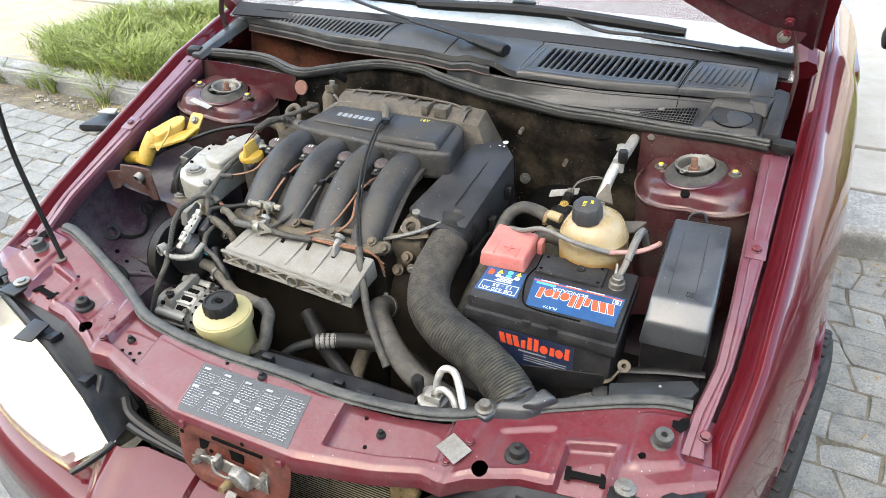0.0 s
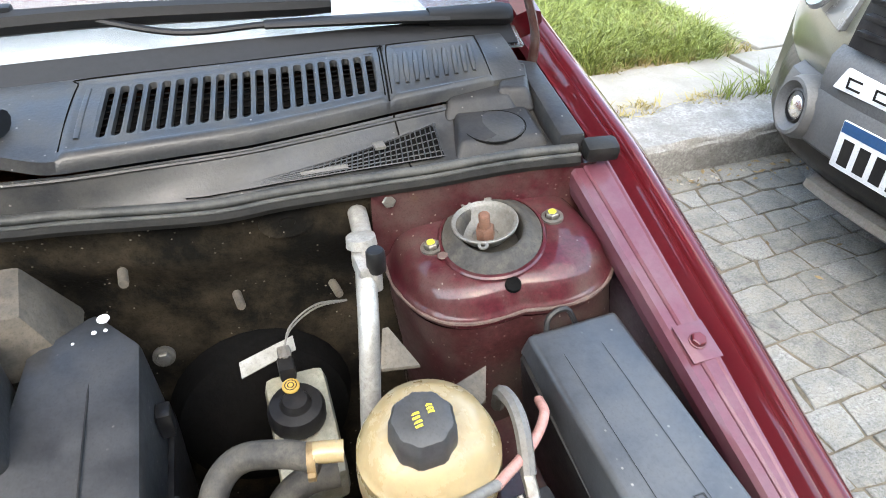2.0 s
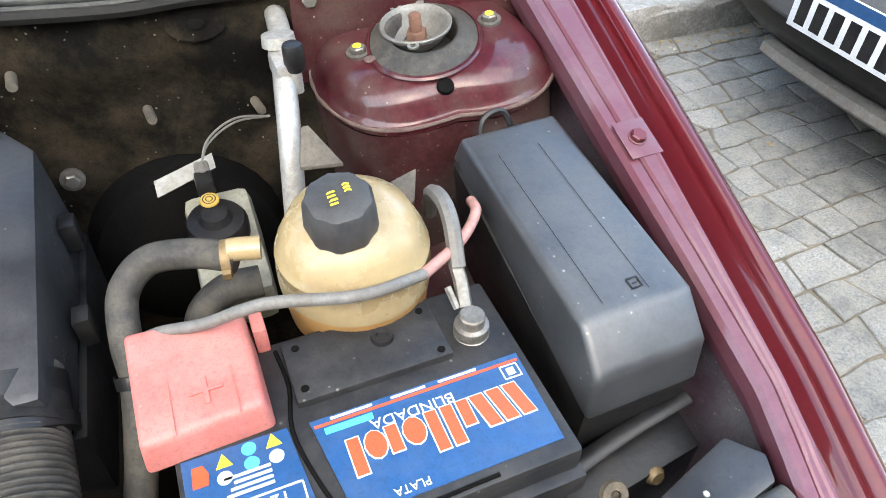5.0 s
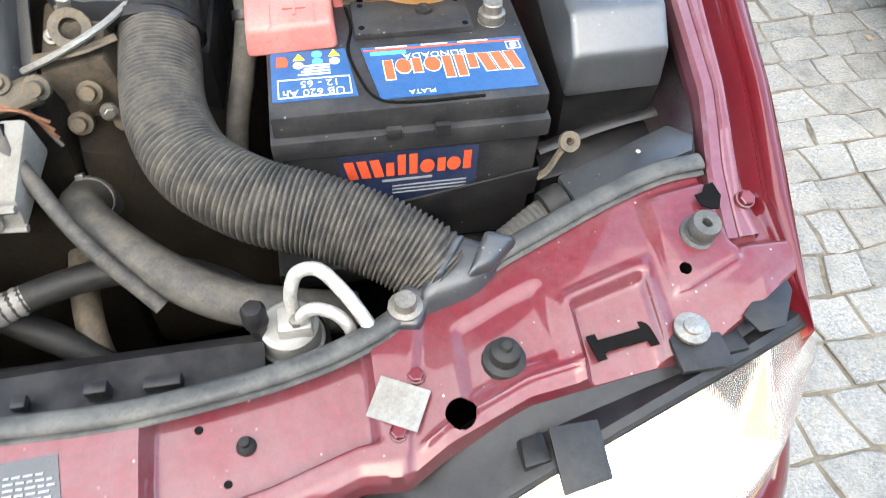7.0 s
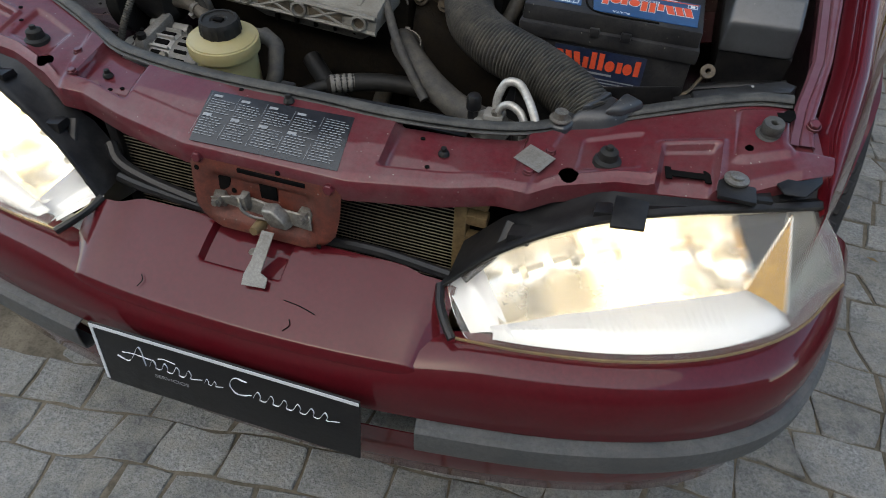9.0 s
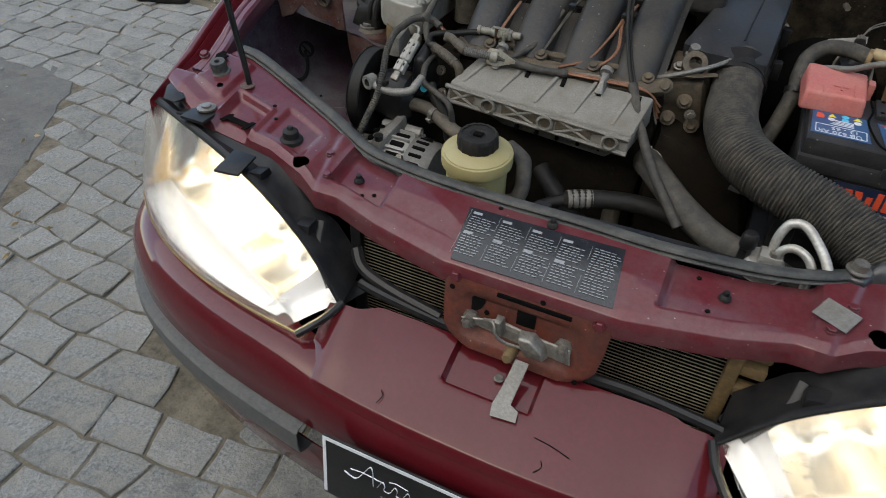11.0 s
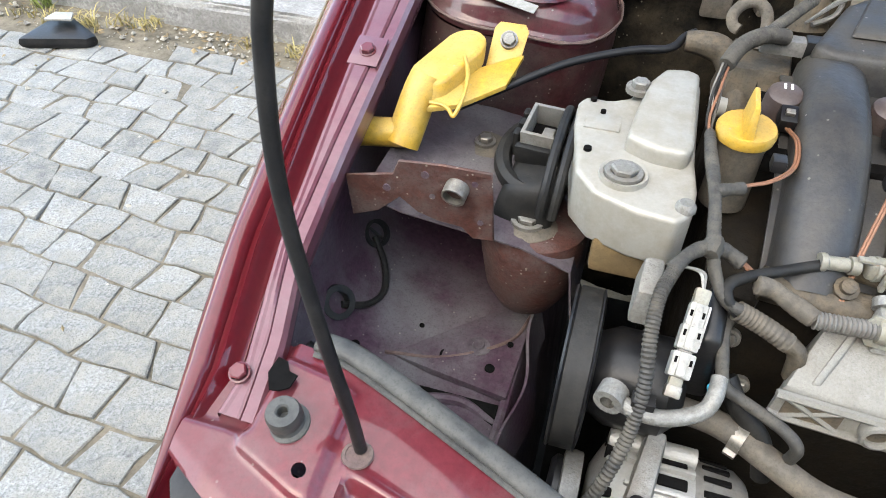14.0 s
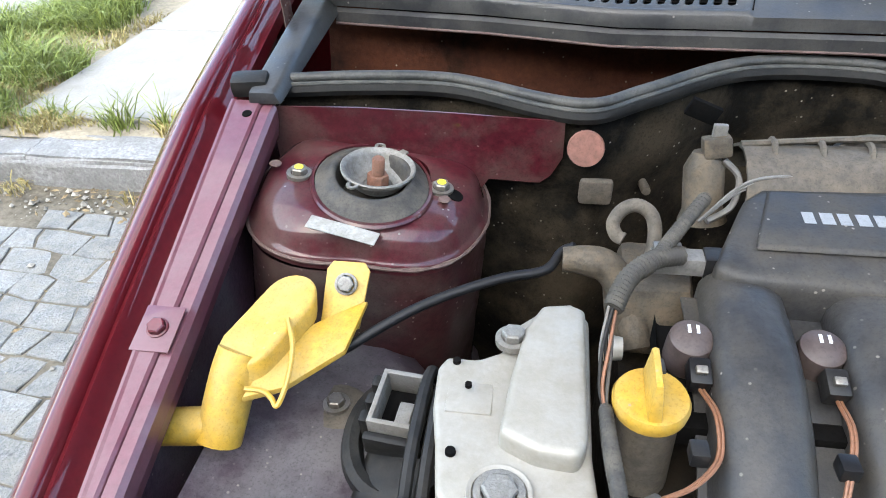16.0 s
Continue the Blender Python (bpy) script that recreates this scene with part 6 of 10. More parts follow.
# ---- battery
def battery():
    b = thing("battery", (0.393, 0.227, 0.56), "black car battery with blue labels and red lettering blocks", "battery")
    x0, x1, y0, y1 = 0.264, 0.524, 0.140, 0.318
    case = part("case", box(((x0 + x1) / 2, (y0 + y1) / 2, 0.635), (x1 - x0 - 0.012, y1 - y0 - 0.012, 0.15), 0.005), BATT, b)
    bm = box(((x0 + x1) / 2, (y0 + y1) / 2, 0.7165), (x1 - x0, y1 - y0, 0.022), 0.004)
    box(((x0 + x1) / 2, (y0 + y1) / 2 + 0.002, 0.738), (x1 - x0 - 0.006, y1 - y0 - 0.012, 0.026), 0.004, bm=bm)
    lid = part("lid", bm, BATT, b)
    top = 0.7515
    # raised cover at the back with vents
    part("vent_cover", prism([(0.352, 0.250), (0.470, 0.250), (0.470, 0.306), (0.352, 0.306)], top - 0.004, top + 0.006, 0.003), BATT, lid)
    part("vent_plug", lathe([(0, 0.0015), (0.004, 0.001), (0.005, 0.003), (0.008, 0.003), (0.009, 0)], 18, Matrix.Translation((0.425, 0.283, top + 0.006))), BLACK, lid)
    for x, y in ((0.362, 0.297), (0.46, 0.297), (0.462, 0.256), (0.36, 0.26)):
        part("recess", lathe([(0, 0.0006), (0.003, 0.0006), (0.0032, 0)], 8, Matrix.Translation((x, y, top + 0.0062))), DARK, lid)
    part("groove", tube([(0.348, 0.305, top), (0.350, 0.27, top), (0.344, 0.235, top), (0.350, 0.195, top), (0.362, 0.163, top), (0.39, 0.153, top), (0.46, 0.153, top)], 0.0016, 6, 4), DARK, lid)
    # carrying ledge and front lugs
    for x in (0.375, 0.42):
        part("lug", box((x, y0 + 0.001, 0.728), (0.014, 0.006, 0.012), 0.001), BATT, lid)
    # labels
    z = top + 0.0006
    l1 = part("label_small", prism([(0.271, 0.168), (0.347, 0.168), (0.341, 0.238), (0.271, 0.238)], top - 0.0005, z, 0), BLUE, lid, "blue printed label")
    flip = lambda x, y: Matrix.Translation((x, y, z)) @ pose(0, 0, 0, 0, 0, 180)
    text_mesh("type_print", "UB 620 Ah", 0.0125, flip(0.308, 0.1785), INKW, l1, "white type print")
    text_mesh("type_print", "12 - 65", 0.0125, flip(0.314, 0.190), INKW, l1)
    bars("frame_print", [(-0.033, -0.013, 0.066, 0.0012), (-0.033, 0.0115, 0.066, 0.0012), (-0.033, -0.013, 0.0012, 0.0255), (0.0318, -0.013, 0.0012, 0.0255)], flip(0.309, 0.1845), INKW, l1)
    bars("fine_print", [(-0.02, -0.004 - 0.0042 * k, 0.03 - 0.003 * (k % 3), 0.0020) for k in range(4)], flip(0.305, 0.2), INKW, l1)
    for x, y, mm in ((0.281, 0.224, INKR), (0.297, 0.229, INKY), (0.330, 0.232, INKY)):
        part("symbol", prism([(x - 0.0055, y - 0.0045), (x + 0.0055, y - 0.0045), (x, y + 0.0055)] if mm is INKY else [(x - 0.005, y - 0.008), (x + 0.005, y - 0.008), (x + 0.006, y), (x + 0.003, y + 0.007), (x - 0.004, y + 0.007)], z, z + 0.0003, 0), mm, l1)
    for x, y, mm in ((0.296, 0.217, INKW), (0.330, 0.220, INKW), (0.314, 0.232, INKC), (0.314, 0.221, INKC)):
        part("symbol", lathe([(0, 0.0004), (0.0048, 0.0004), (0.005, 0)], 14, Matrix.Translation((x, y, z))), mm, l1)
    l2 = part("label_large", prism([(0.366, 0.160), (0.512, 0.160), (0.514, 0.236), (0.356, 0.236)], top - 0.0005, z, 0), BLUE, lid, "blue printed brand label")
    m = flip(0.506, 0.213)
    mark_shapes(wordmark(0.031, 0.132, 0.0009), m, INKW, l2, "white outline", 0.0002, 0.001)
    mark_shapes(wordmark(0.031, 0.132), m, INKR, l2, "red brand mark shape", 0.0007, 0.001)
    text_mesh("word_print", "BLINDADA", 0.0115, flip(0.425, 0.2185), INKW, l2, width=1.1)
    text_mesh("word_print", "PLATA", 0.0085, flip(0.405, 0.1665), INKW, l2)
    bars("stripe", [(0, 0, 0.154, 0.0022)], flip(0.512, 0.2315), INKR, l2, "red stripe")
    bars("cyan_print", [(0, 0, 0.034, 0.005)], flip(0.398, 0.2275), INKC, l2)
    bars("fine_print", [(-0.05, 0.0, 0.03, 0.0018), (-0.01, 0.0, 0.026, 0.0018), (0.03, 0.0, 0.03, 0.0018)], flip(0.43, 0.2345), INKW, l2)
    bars("badge", [(0, 0, 0.014, 0.001), (0, 0.011, 0.014, 0.001), (0, 0, 0.001, 0.012), (0.013, 0, 0.001, 0.012), (0.004, 0.003, 0.006, 0.006)], flip(0.51, 0.2285), INKW, l2)
    fm = Matrix.Translation((0.322, y0 + 0.0055, 0.655)) @ pose(0, 0, 0, 90)
    l3 = part("label_front", prism([(0, -0.025), (0.135, -0.025), (0.135, 0.045), (0, 0.045)], 0.0, 0.0008, 0, m=fm), DBLUE, case, "dark blue front label")
    mark_shapes(wordmark(0.027, 0.126), fm, INKR, l3, "red brand mark shape", 0.0010, 0.004, 0.014)
    bars("fine_print", [(0.04, 0.006, 0.05, 0.0030)] + [(0.05, -0.002 - 0.005 * k, 0.075, 0.0018) for k in range(3)], fm, INKG, l3, lift=0.0008)
    # terminals
    t = part("negative_terminal", lathe([(0, 0.020), (0.0088, 0.020), (0.0100, 0.0185), (0.0100, 0.010), (0.0135, 0.009), (0.0142, 0.003), (0.0135, 0.0), (0.0150, -0.001), (0.0150, -0.004)], 24, Matrix.Translation((0.492, 0.268, top))), STEEL, b, "zinc battery clamp")
    part("cable_lug", tube([(0.492, 0.28, top + 0.014), (0.496, 0.298, top + 0.022), (0.498, 0.315, top + 0.03)], 0.006, 8, flat=0.6), STEEL, t)
    part("cable_lug", tube([(0.486, 0.282, top + 0.014), (0.484, 0.297, top + 0.024)], 0.003, 6), STEEL, t)
    part("ground_cable", tube([(0.498, 0.31, top + 0.028), (0.503, 0.335, top + 0.05), (0.506, 0.36, top + 0.055), (0.508, 0.39, top + 0.04), (0.515, 0.41, top)], 0.007, 8), GREYP, b, "dusty grey ground cable")
    # red terminal cover
    bm = hexa([(0.250, 0.238, 0.748), (0.336, 0.242, 0.748), (0.336, 0.332, 0.748), (0.248, 0.340, 0.748)], [(0.253, 0.241, 0.778), (0.332, 0.245, 0.778), (0.333, 0.328, 0.782), (0.251, 0.336, 0.782)], 0.006, seg=3)
    rc = part("terminal_cover", bm, REDCAP, b, "faded red plastic terminal cover")
    part("cover_plus", prism([(-0.011, -0.0015), (-0.0015, -0.0015), (-0.0015, -0.011), (0.0015, -0.011), (0.0015, -0.0015), (0.011, -0.0015), (0.011, 0.0015), (0.0015, 0.0015), (0.0015, 0.011), (-0.0015, 0.011), (-0.0015, 0.0015), (-0.011, 0.0015)],
                             0, 0.0012, 0.0003, m=Matrix.Translation((0.298, 0.268, 0.7795)) @ pose(0, 0, 0, 3)), REDCAP, rc)
    part("cover_rib", box((0.275, 0.268, 0.7795), (0.0012, 0.056, 0.001), 0), REDCAP, rc)
    part("cover_rib", box((0.316, 0.270, 0.7795), (0.0012, 0.056, 0.001), 0), REDCAP, rc)
    part("cover_latch", box((0.341, 0.318, 0.76), (0.01, 0.02, 0.03), 0.002), REDCAP, rc)
    return b


settle(battery(), (0, -0.005, 0.007))


def battery_clamp():
    c = thing("battery_clamp", (0.50, 0.12, 0.60), "black steel battery clamp bar with a zinc eye bolt", "clamp")
    part("bar", hexa([(0.30, 0.128, 0.585), (0.515, 0.120, 0.650), (0.515, 0.123, 0.650), (0.30, 0.131, 0.585)], [(0.30, 0.128, 0.632), (0.515, 0.120, 0.685), (0.515, 0.123, 0.685), (0.30, 0.131, 0.632)], 0.001), BLACK, c)
    part("hook", tube([(0.515, 0.122, 0.67), (0.525, 0.122, 0.68), (0.535, 0.125, 0.70), (0.545, 0.128, 0.712)], 0.0045, 8, flat=0.5), GRIME, c)
    part("eye_bolt", lathe([(0.004, 0.005), (0.010, 0.005), (0.0105, 0.0), (0.004, 0.0)], 20, Matrix.Translation((0.541, 0.125, 0.712)) @ turn_to((0, -0.7, 0.7))), GRIME, c, "zinc bolt with washer")
    part("tray", box((0.395, 0.225, 0.545), (0.30, 0.21, 0.03), 0.006), BLACK, c, "black battery tray")
    part("side_rail", tube([(0.53, 0.17, 0.66), (0.60, 0.18, 0.675), (0.66, 0.185, 0.685)], 0.008, 8, flat=0.4), BLACK, c)
    part("side_plate", hexa([(0.53, 0.14, 0.56), (0.655, 0.15, 0.58), (0.655, 0.19, 0.58), (0.53, 0.185, 0.56)], [(0.53, 0.14, 0.645), (0.655, 0.15, 0.665), (0.655, 0.19, 0.67), (0.53, 0.185, 0.65)], 0.004), BLACK, c)
    part("side_bolt", lathe([(0, 0.006), (0.006, 0.006), (0.009, 0.002), (0.009, 0)], 12, Matrix.Translation((0.61, 0.148, 0.65)) @ turn_to((0, -1, 0.3))), BRASS, c)


battery_clamp()


def fuse_box():
    f = thing("fuse_box", (0.605, 0.31, 0.60), "dark grey plastic fuse box with a sloping lid", "fuse box")
    lo = [(0.562, 0.205, 0.60), (0.648, 0.205, 0.60), (0.650, 0.43, 0.66), (0.558, 0.43, 0.66)]
    mid = [(0.552, 0.192, 0.715), (0.655, 0.192, 0.715), (0.654, 0.437, 0.785), (0.546, 0.437, 0.785)]
    part("base", hexa(lo, mid, 0.004), BLACK, f, "black base")
    prof = [(0.187, 0.712), (0.191, 0.757), (0.222, 0.786), (0.438, 0.808), (0.447, 0.781), (0.440, 0.778)]
    bulge = (0.004, 0.0, 0.0, 0.0, 0.003, 0.004)
    lid = part("lid", hexa([(0.554 - q, y, z) for (y, z), q in zip(prof, bulge)], [(0.650 + 0.5 * q, y, z + 0.004) for (y, z), q in zip(prof, bulge)], 0.006, seg=3), BOX, f, "dark grey lid")
    z = lambda x, y: 0.7868 + (y - 0.223) * 0.102 + 0.04 * (x - 0.554) + 0.0004
    bm = bmesh.new()
    for x in (0.578, 0.618):
        tube([(x, 0.232, z(x, 0.232)), (x - 0.002, 0.405, z(x, 0.405))], 0.0003, 4, 2, bm=bm)
    part("lid_line", bm, BLACK, lid)
    bars("mark", [(0, 0, 0.010, 0.0012), (0, 0.009, 0.010, 0.0012), (0, 0, 0.0012, 0.010), (0.009, 0, 0.0012, 0.010), (0.003, 0.004, 0.004, 0.0012)], Matrix.Translation((0.605, 0.235, z(0.605, 0.235))) @ pose(0, 0, 0, 6), BLACK, lid)
    part("lid_clip", tube([(0.575, 0.436, 0.79), (0.58, 0.446, 0.815), (0.60, 0.448, 0.82), (0.61, 0.44, 0.80)], 0.003, 6), BLACK, f)
    return f


settle(fuse_box(), (0, -0.009, 0.007))


def coolant_tank():
    c = thing("coolant_tank", (0.412, 0.355, 0.68), "translucent amber coolant expansion tank with a black cap", "coolant tank")
    m = Matrix.Translation((0.420, 0.352, 0.768)) @ Matrix.Diagonal((0.84, 0.86, 0.92, 1))
    prof = [(0.0, -0.085), (0.035, -0.082), (0.055, -0.070), (0.068, -0.045), (0.0732, -0.006)]
    prof2 = [(0.0732, -0.006), (0.0735, 0.002), (0.0735, 0.010), (0.0718, 0.022), (0.0726, 0.023), (0.0724, 0.026), (0.0708, 0.027), (0.069, 0.035), (0.056, 0.058), (0.036, 0.070), (0.018, 0.0728), (0.0, 0.0735)]
    part("lower_shell", lathe(prof, 40, m), FLUID, c, "orange fluid-filled lower half", smooth=70)
    up = part("upper_shell", lathe(prof2, 40, m), TANK, c, "pale amber upper half", smooth=70)
    cap = lathe([(0.024, 0.066), (0.0305, 0.067), (0.0315, 0.072), (0.0300, 0.094), (0.027, 0.099), (0.020, 0.101), (0.0, 0.101)], 40, m @ pose(-0.010, -0.014, 0.003, 9, -3), shape=lambda a: 1 + 0.025 * (1 if math.sin(9 * a) > 0.2 else -1))
    cp = part("cap", cap, mat("cap_plastic", (0.030, 0.031, 0.033), 0.4, dust=0.4, dustcol=(0.075, 0.072, 0.066), bump=0.1), c, "dark grey ribbed screw cap", smooth=30)
    sy = bmesh.new()
    for k in range(4):
        y = -0.009 + 0.0042 * k
        prism([(-0.009, y), (-0.002 + 0.001 * (k % 2), y + 0.0006), (-0.002, y + 0.0024), (-0.009 + 0.002 * (k % 2), y + 0.0018)], 0.1012, 0.1016, 0, bm=sy, m=m @ pose(-0.010, -0.014, 0.003, 9, -3))
    for k in range(3):
        y = 0.001 + 0.0034 * k
        prism([(0.0060, y), (0.0085, y + 0.0012), (0.0120, y - 0.0002), (0.0120, y + 0.0013), (0.0085, y + 0.0028), (0.0060, y + 0.0016)], 0.1012, 0.1016, 0, bm=sy, m=m @ pose(-0.010, -0.014, 0.003, 9, -3))
    part("cap_symbol", sy, INKY, cp, "yellow warning print")
    part("spout", tube([(0.352, 0.372, 0.792), (0.338, 0.375, 0.793), (0.328, 0.377, 0.793)], 0.0095, 12), TANK, c)
    part("tab", hexa([(0.45, 0.402, 0.79), (0.50, 0.42, 0.79), (0.485, 0.385, 0.785), (0.46, 0.37, 0.785)], [(0.45, 0.402, 0.794), (0.50, 0.42, 0.794), (0.485, 0.385, 0.789), (0.46, 0.37, 0.789)], 0.001), DUSTY, c, "grey mounting tab")
    part("tab", hexa([(0.40, 0.425, 0.815), (0.435, 0.418, 0.815), (0.418, 0.46, 0.83), (0.412, 0.46, 0.83)], [(0.40, 0.425, 0.819), (0.435, 0.418, 0.819), (0.418, 0.46, 0.834), (0.412, 0.46, 0.834)], 0.001), DUSTY, c)
    return c


settle(coolant_tank(), (0.007, -0.002, 0.008))


def hose(name, label, pts, r, material=HOSE, n=14, res=8, rf=None, at=None, extra=()):
    h = thing(name, pts[0] if at is None else at, label, "hose")
    part("tube", tube(pts, r, n, res, rf=rf), material, h)
    for nm, bm, mm, lb in extra:
        part(nm, bm, mm, h, lb)
    return h


def clampring(p, axis, r, material=BRASS, w=0.010):
    m = Matrix.Translation(p) @ turn_to(axis)
    bm = lathe([(r, -w / 2), (r + 0.0015, -w / 2), (r + 0.0015, w / 2), (r, w / 2)], 20, m)
    box(m @ Vector((0, -r - 0.003, 0)), (0.008, 0.005, w), 0.001, bm=bm, m=turn_to(axis))
    return bm


hose("coolant_hose", "dusty black coolant hose to the expansion tank",
     [(0.340, 0.374, 0.792), (0.31, 0.388, 0.795), (0.275, 0.398, 0.79), (0.252, 0.385, 0.775), (0.246, 0.355, 0.755), (0.246, 0.33, 0.735), (0.236, 0.29, 0.70), (0.222, 0.255, 0.66), (0.21, 0.22, 0.60)], 0.0122,
     extra=[("hose_clamp", clampring((0.333, 0.376, 0.793), (1, -0.2, 0), 0.0130, w=0.007), BRASS, "copper coloured spring clamp"), ("hose_clip", clampring((0.246, 0.332, 0.737), (0, 0.6, 0.7), 0.0135, BLACK), BLACK, "black clip")])
hose("vent_hose", "thin vent tube over the tank, faded from grey to pink",
     [(0.540, 0.372, 0.790), (0.534, 0.350, 0.796), (0.509, 0.325, 0.794), (0.465, 0.296, 0.799)], 0.0047, PINK, 10,
     extra=[("grey_end", tube([(0.467, 0.297, 0.7988), (0.412, 0.280, 0.815), (0.350, 0.290, 0.822), (0.306, 0.312, 0.796), (0.268, 0.33, 0.780), (0.24, 0.35, 0.74)], 0.0046, 10), GREYP, "greyed end of the tube")])
hose("heater_hose", "dusty black heater hose behind the battery", [(0.355, 0.40, 0.735), (0.325, 0.40, 0.735), (0.30, 0.39, 0.72), (0.295, 0.37, 0.69), (0.29, 0.35, 0.62)], 0.014)


def brake_reservoir():
    b = thing("brake_fluid_reservoir", (0.33, 0.50, 0.62), "cloudy white brake fluid reservoir with a black cap", "reservoir")
    part("body", hexa([(0.302, 0.44, 0.64), (0.368, 0.44, 0.64), (0.375, 0.565, 0.64), (0.305, 0.565, 0.64)], [(0.302, 0.44, 0.685), (0.368, 0.44, 0.685), (0.370, 0.565, 0.712), (0.305, 0.565, 0.712)], 0.010), mat("cloudy_plastic", (0.30, 0.29, 0.23), 0.4, dust=0.5, dustcol=(0.16, 0.14, 0.10), sss=0.1), b)
    cp = part("cap", lathe([(0.0, 0.03), (0.012, 0.029), (0.016, 0.022), (0.026, 0.02), (0.029, 0.014), (0.029, 0.0), (0.024, -0.006)], 26, Matrix.Translation((0.332, 0.507, 0.705)) @ pose(0, 0, 0, 8)), BLACK, b, "black cap")
    part("cap_disc", lathe([(0, 0.002), (0.0085, 0.0015), (0.009, 0)], 18, Matrix.Translation((0.331, 0.517, 0.738)) @ pose(0, 0, 0, 10)), YELLOW, cp, "yellow cap disc")
    for q in (0.0058, 0.0030):
        part("cap_ring", tube([(0.331 + q * math.cos(a), 0.517 + q * math.sin(a), 0.7401 + 0.17 * q * math.sin(a)) for a in np.linspace(0, 6.28, 17)], 0.0005, 4, 1), BLACK, cp)
    part("sensor_plug", box((0.331, 0.540, 0.741), (0.017, 0.022, 0.018), 0.004), BLACK, cp)
    part("plug_shell", box((0.332, 0.556, 0.744), (0.014, 0.018, 0.014), 0.003), GREYP, cp, "dusty grey plug shell")
    part("plug_latch", box((0.332, 0.552, 0.752), (0.006, 0.016, 0.003), 0.001), GREYP, cp)
    for q in (0.0, 0.004):
        part("sensor_wire", tube([(0.332, 0.564, 0.746), (0.345, 0.578, 0.760 + q), (0.375, 0.592, 0.768 + q), (0.410, 0.600, 0.762)], 0.0012, 6), GREYP, cp)
    part("tag", hexa([(0.285, 0.578, 0.728), (0.345, 0.585, 0.742), (0.345, 0.57, 0.735), (0.285, 0.562, 0.72)], [(0.285, 0.578, 0.729), (0.345, 0.585, 0.743), (0.345, 0.57, 0.736), (0.285, 0.562, 0.721)], 0), WHITEP, b, "white paper tag")
    part("booster", lathe([(0, 0.03), (0.05, 0.03), (0.10, 0.0), (0.11, -0.03), (0.09, -0.06)], 30, Matrix.Translation((0.30, 0.61, 0.60)) @ turn_to((0, -1, 0.1))), DARK, b, "black brake booster")
    return b


settle(brake_reservoir(), (0, -0.018, 0.018))


def ac_pipe():
    a = thing("air_conditioning_pipe", (0.41, 0.50, 0.74), "bright aluminium air conditioning pipe with a black valve cap", "pipe")
    part("pipe", tube([(0.437, 0.63, 0.862), (0.434, 0.60, 0.858), (0.430, 0.565, 0.852), (0.422, 0.535, 0.842), (0.415, 0.505, 0.820), (0.408, 0.482, 0.785), (0.402, 0.468, 0.74), (0.398, 0.46, 0.70)], 0.0105, 12), BRIGHT, a)
    part("flange", lathe([(0, 0.006), (0.015, 0.005), (0.016, -0.005), (0.01, -0.008)], 20, Matrix.Translation((0.427, 0.568, 0.862)) @ pose(0, 0, 0, -10)), BRIGHT, a)
    part("block", box((0.424, 0.545, 0.846), (0.020, 0.04, 0.022), 0.005), BRIGHT, a)
    part("valve_neck", lathe([(0.006, 0.0), (0.006, 0.022)], 12, Matrix.Translation((0.431, 0.528, 0.83))), BRIGHT, a)
    part("valve_cap", lathe([(0, 0.03), (0.008, 0.029), (0.0095, 0.026), (0.0095, 0.006), (0.008, 0.004)], 14, Matrix.Translation((0.432, 0.530, 0.846)), shape=lambda t: 1 + 0.03 * math.sin(10 * t)), BLACK, a, "black valve cap")
    return a


settle(ac_pipe(), (0, -0.010, 0.010))


def air_box():
    a = thing("air_filter_box", (0.15, 0.45, 0.62), "black plastic air filter box with a sloping lid", "air filter box")
    top = [(0.062, 0.330, 0.772), (0.100, 0.314, 0.770), (0.196, 0.308, 0.770), (0.206, 0.545, 0.812), (0.168, 0.588, 0.826), (0.112, 0.545, 0.826)]
    low = [(0.072, 0.34, 0.70), (0.10, 0.328, 0.70), (0.199, 0.322, 0.70), (0.210, 0.55, 0.71), (0.175, 0.60, 0.71), (0.10, 0.56, 0.71)]
    lid = part("lid", hexa(low, top, 0.008, seg=2), AIRB, a, "black lid")
    z = lambda y: 0.7772 + (y - 0.335) * 0.171
    part("lid_line", tube([(0.152, 0.36, z(0.36) + 0.001), (0.158, 0.45, z(0.45) + 0.001), (0.165, 0.545, z(0.545) + 0.0015)], 0.0012, 5), BLACK, lid)
    part("base", hexa([(p[0], p[1], 0.55) for p in low], [(p[0] * 1.02, p[1], p[2] - 0.002) for p in low], 0.006), BLACK, a)
    for y, zz in ((0.41, 0.745), (0.50, 0.77)):
        part("clip", box((0.213, y, zz - 0.02), (0.014, 0.02, 0.03), 0.003), BLACK, a)
    part("outlet", lathe([(0.043, -0.03), (0.044, 0.0), (0.047, 0.002), (0.047, 0.012), (0.042, 0.014)], 28, Matrix.Translation((0.159, 0.328, 0.730)) @ turn_to((-0.05, -0.85, -0.45))), BLACK, a)
    for x, y, r in ((0.176, 0.575, 0.006), (0.168, 0.560, 0.0025), (0.178, 0.560, 0.002), (0.150, 0.552, 0.0015)):
        part("paint_spot", lathe([(0, 0.0012), (r * 0.7, 0.001), (r, 0)], 12, Matrix.Translation((x, y, 0.8255 + (y - 0.575) * 0.17)) @ pose(0, 0, 0, 9)), INKW, a, "white paint spot")
    return a


settle(air_box(), (0, -0.008, 0.011))


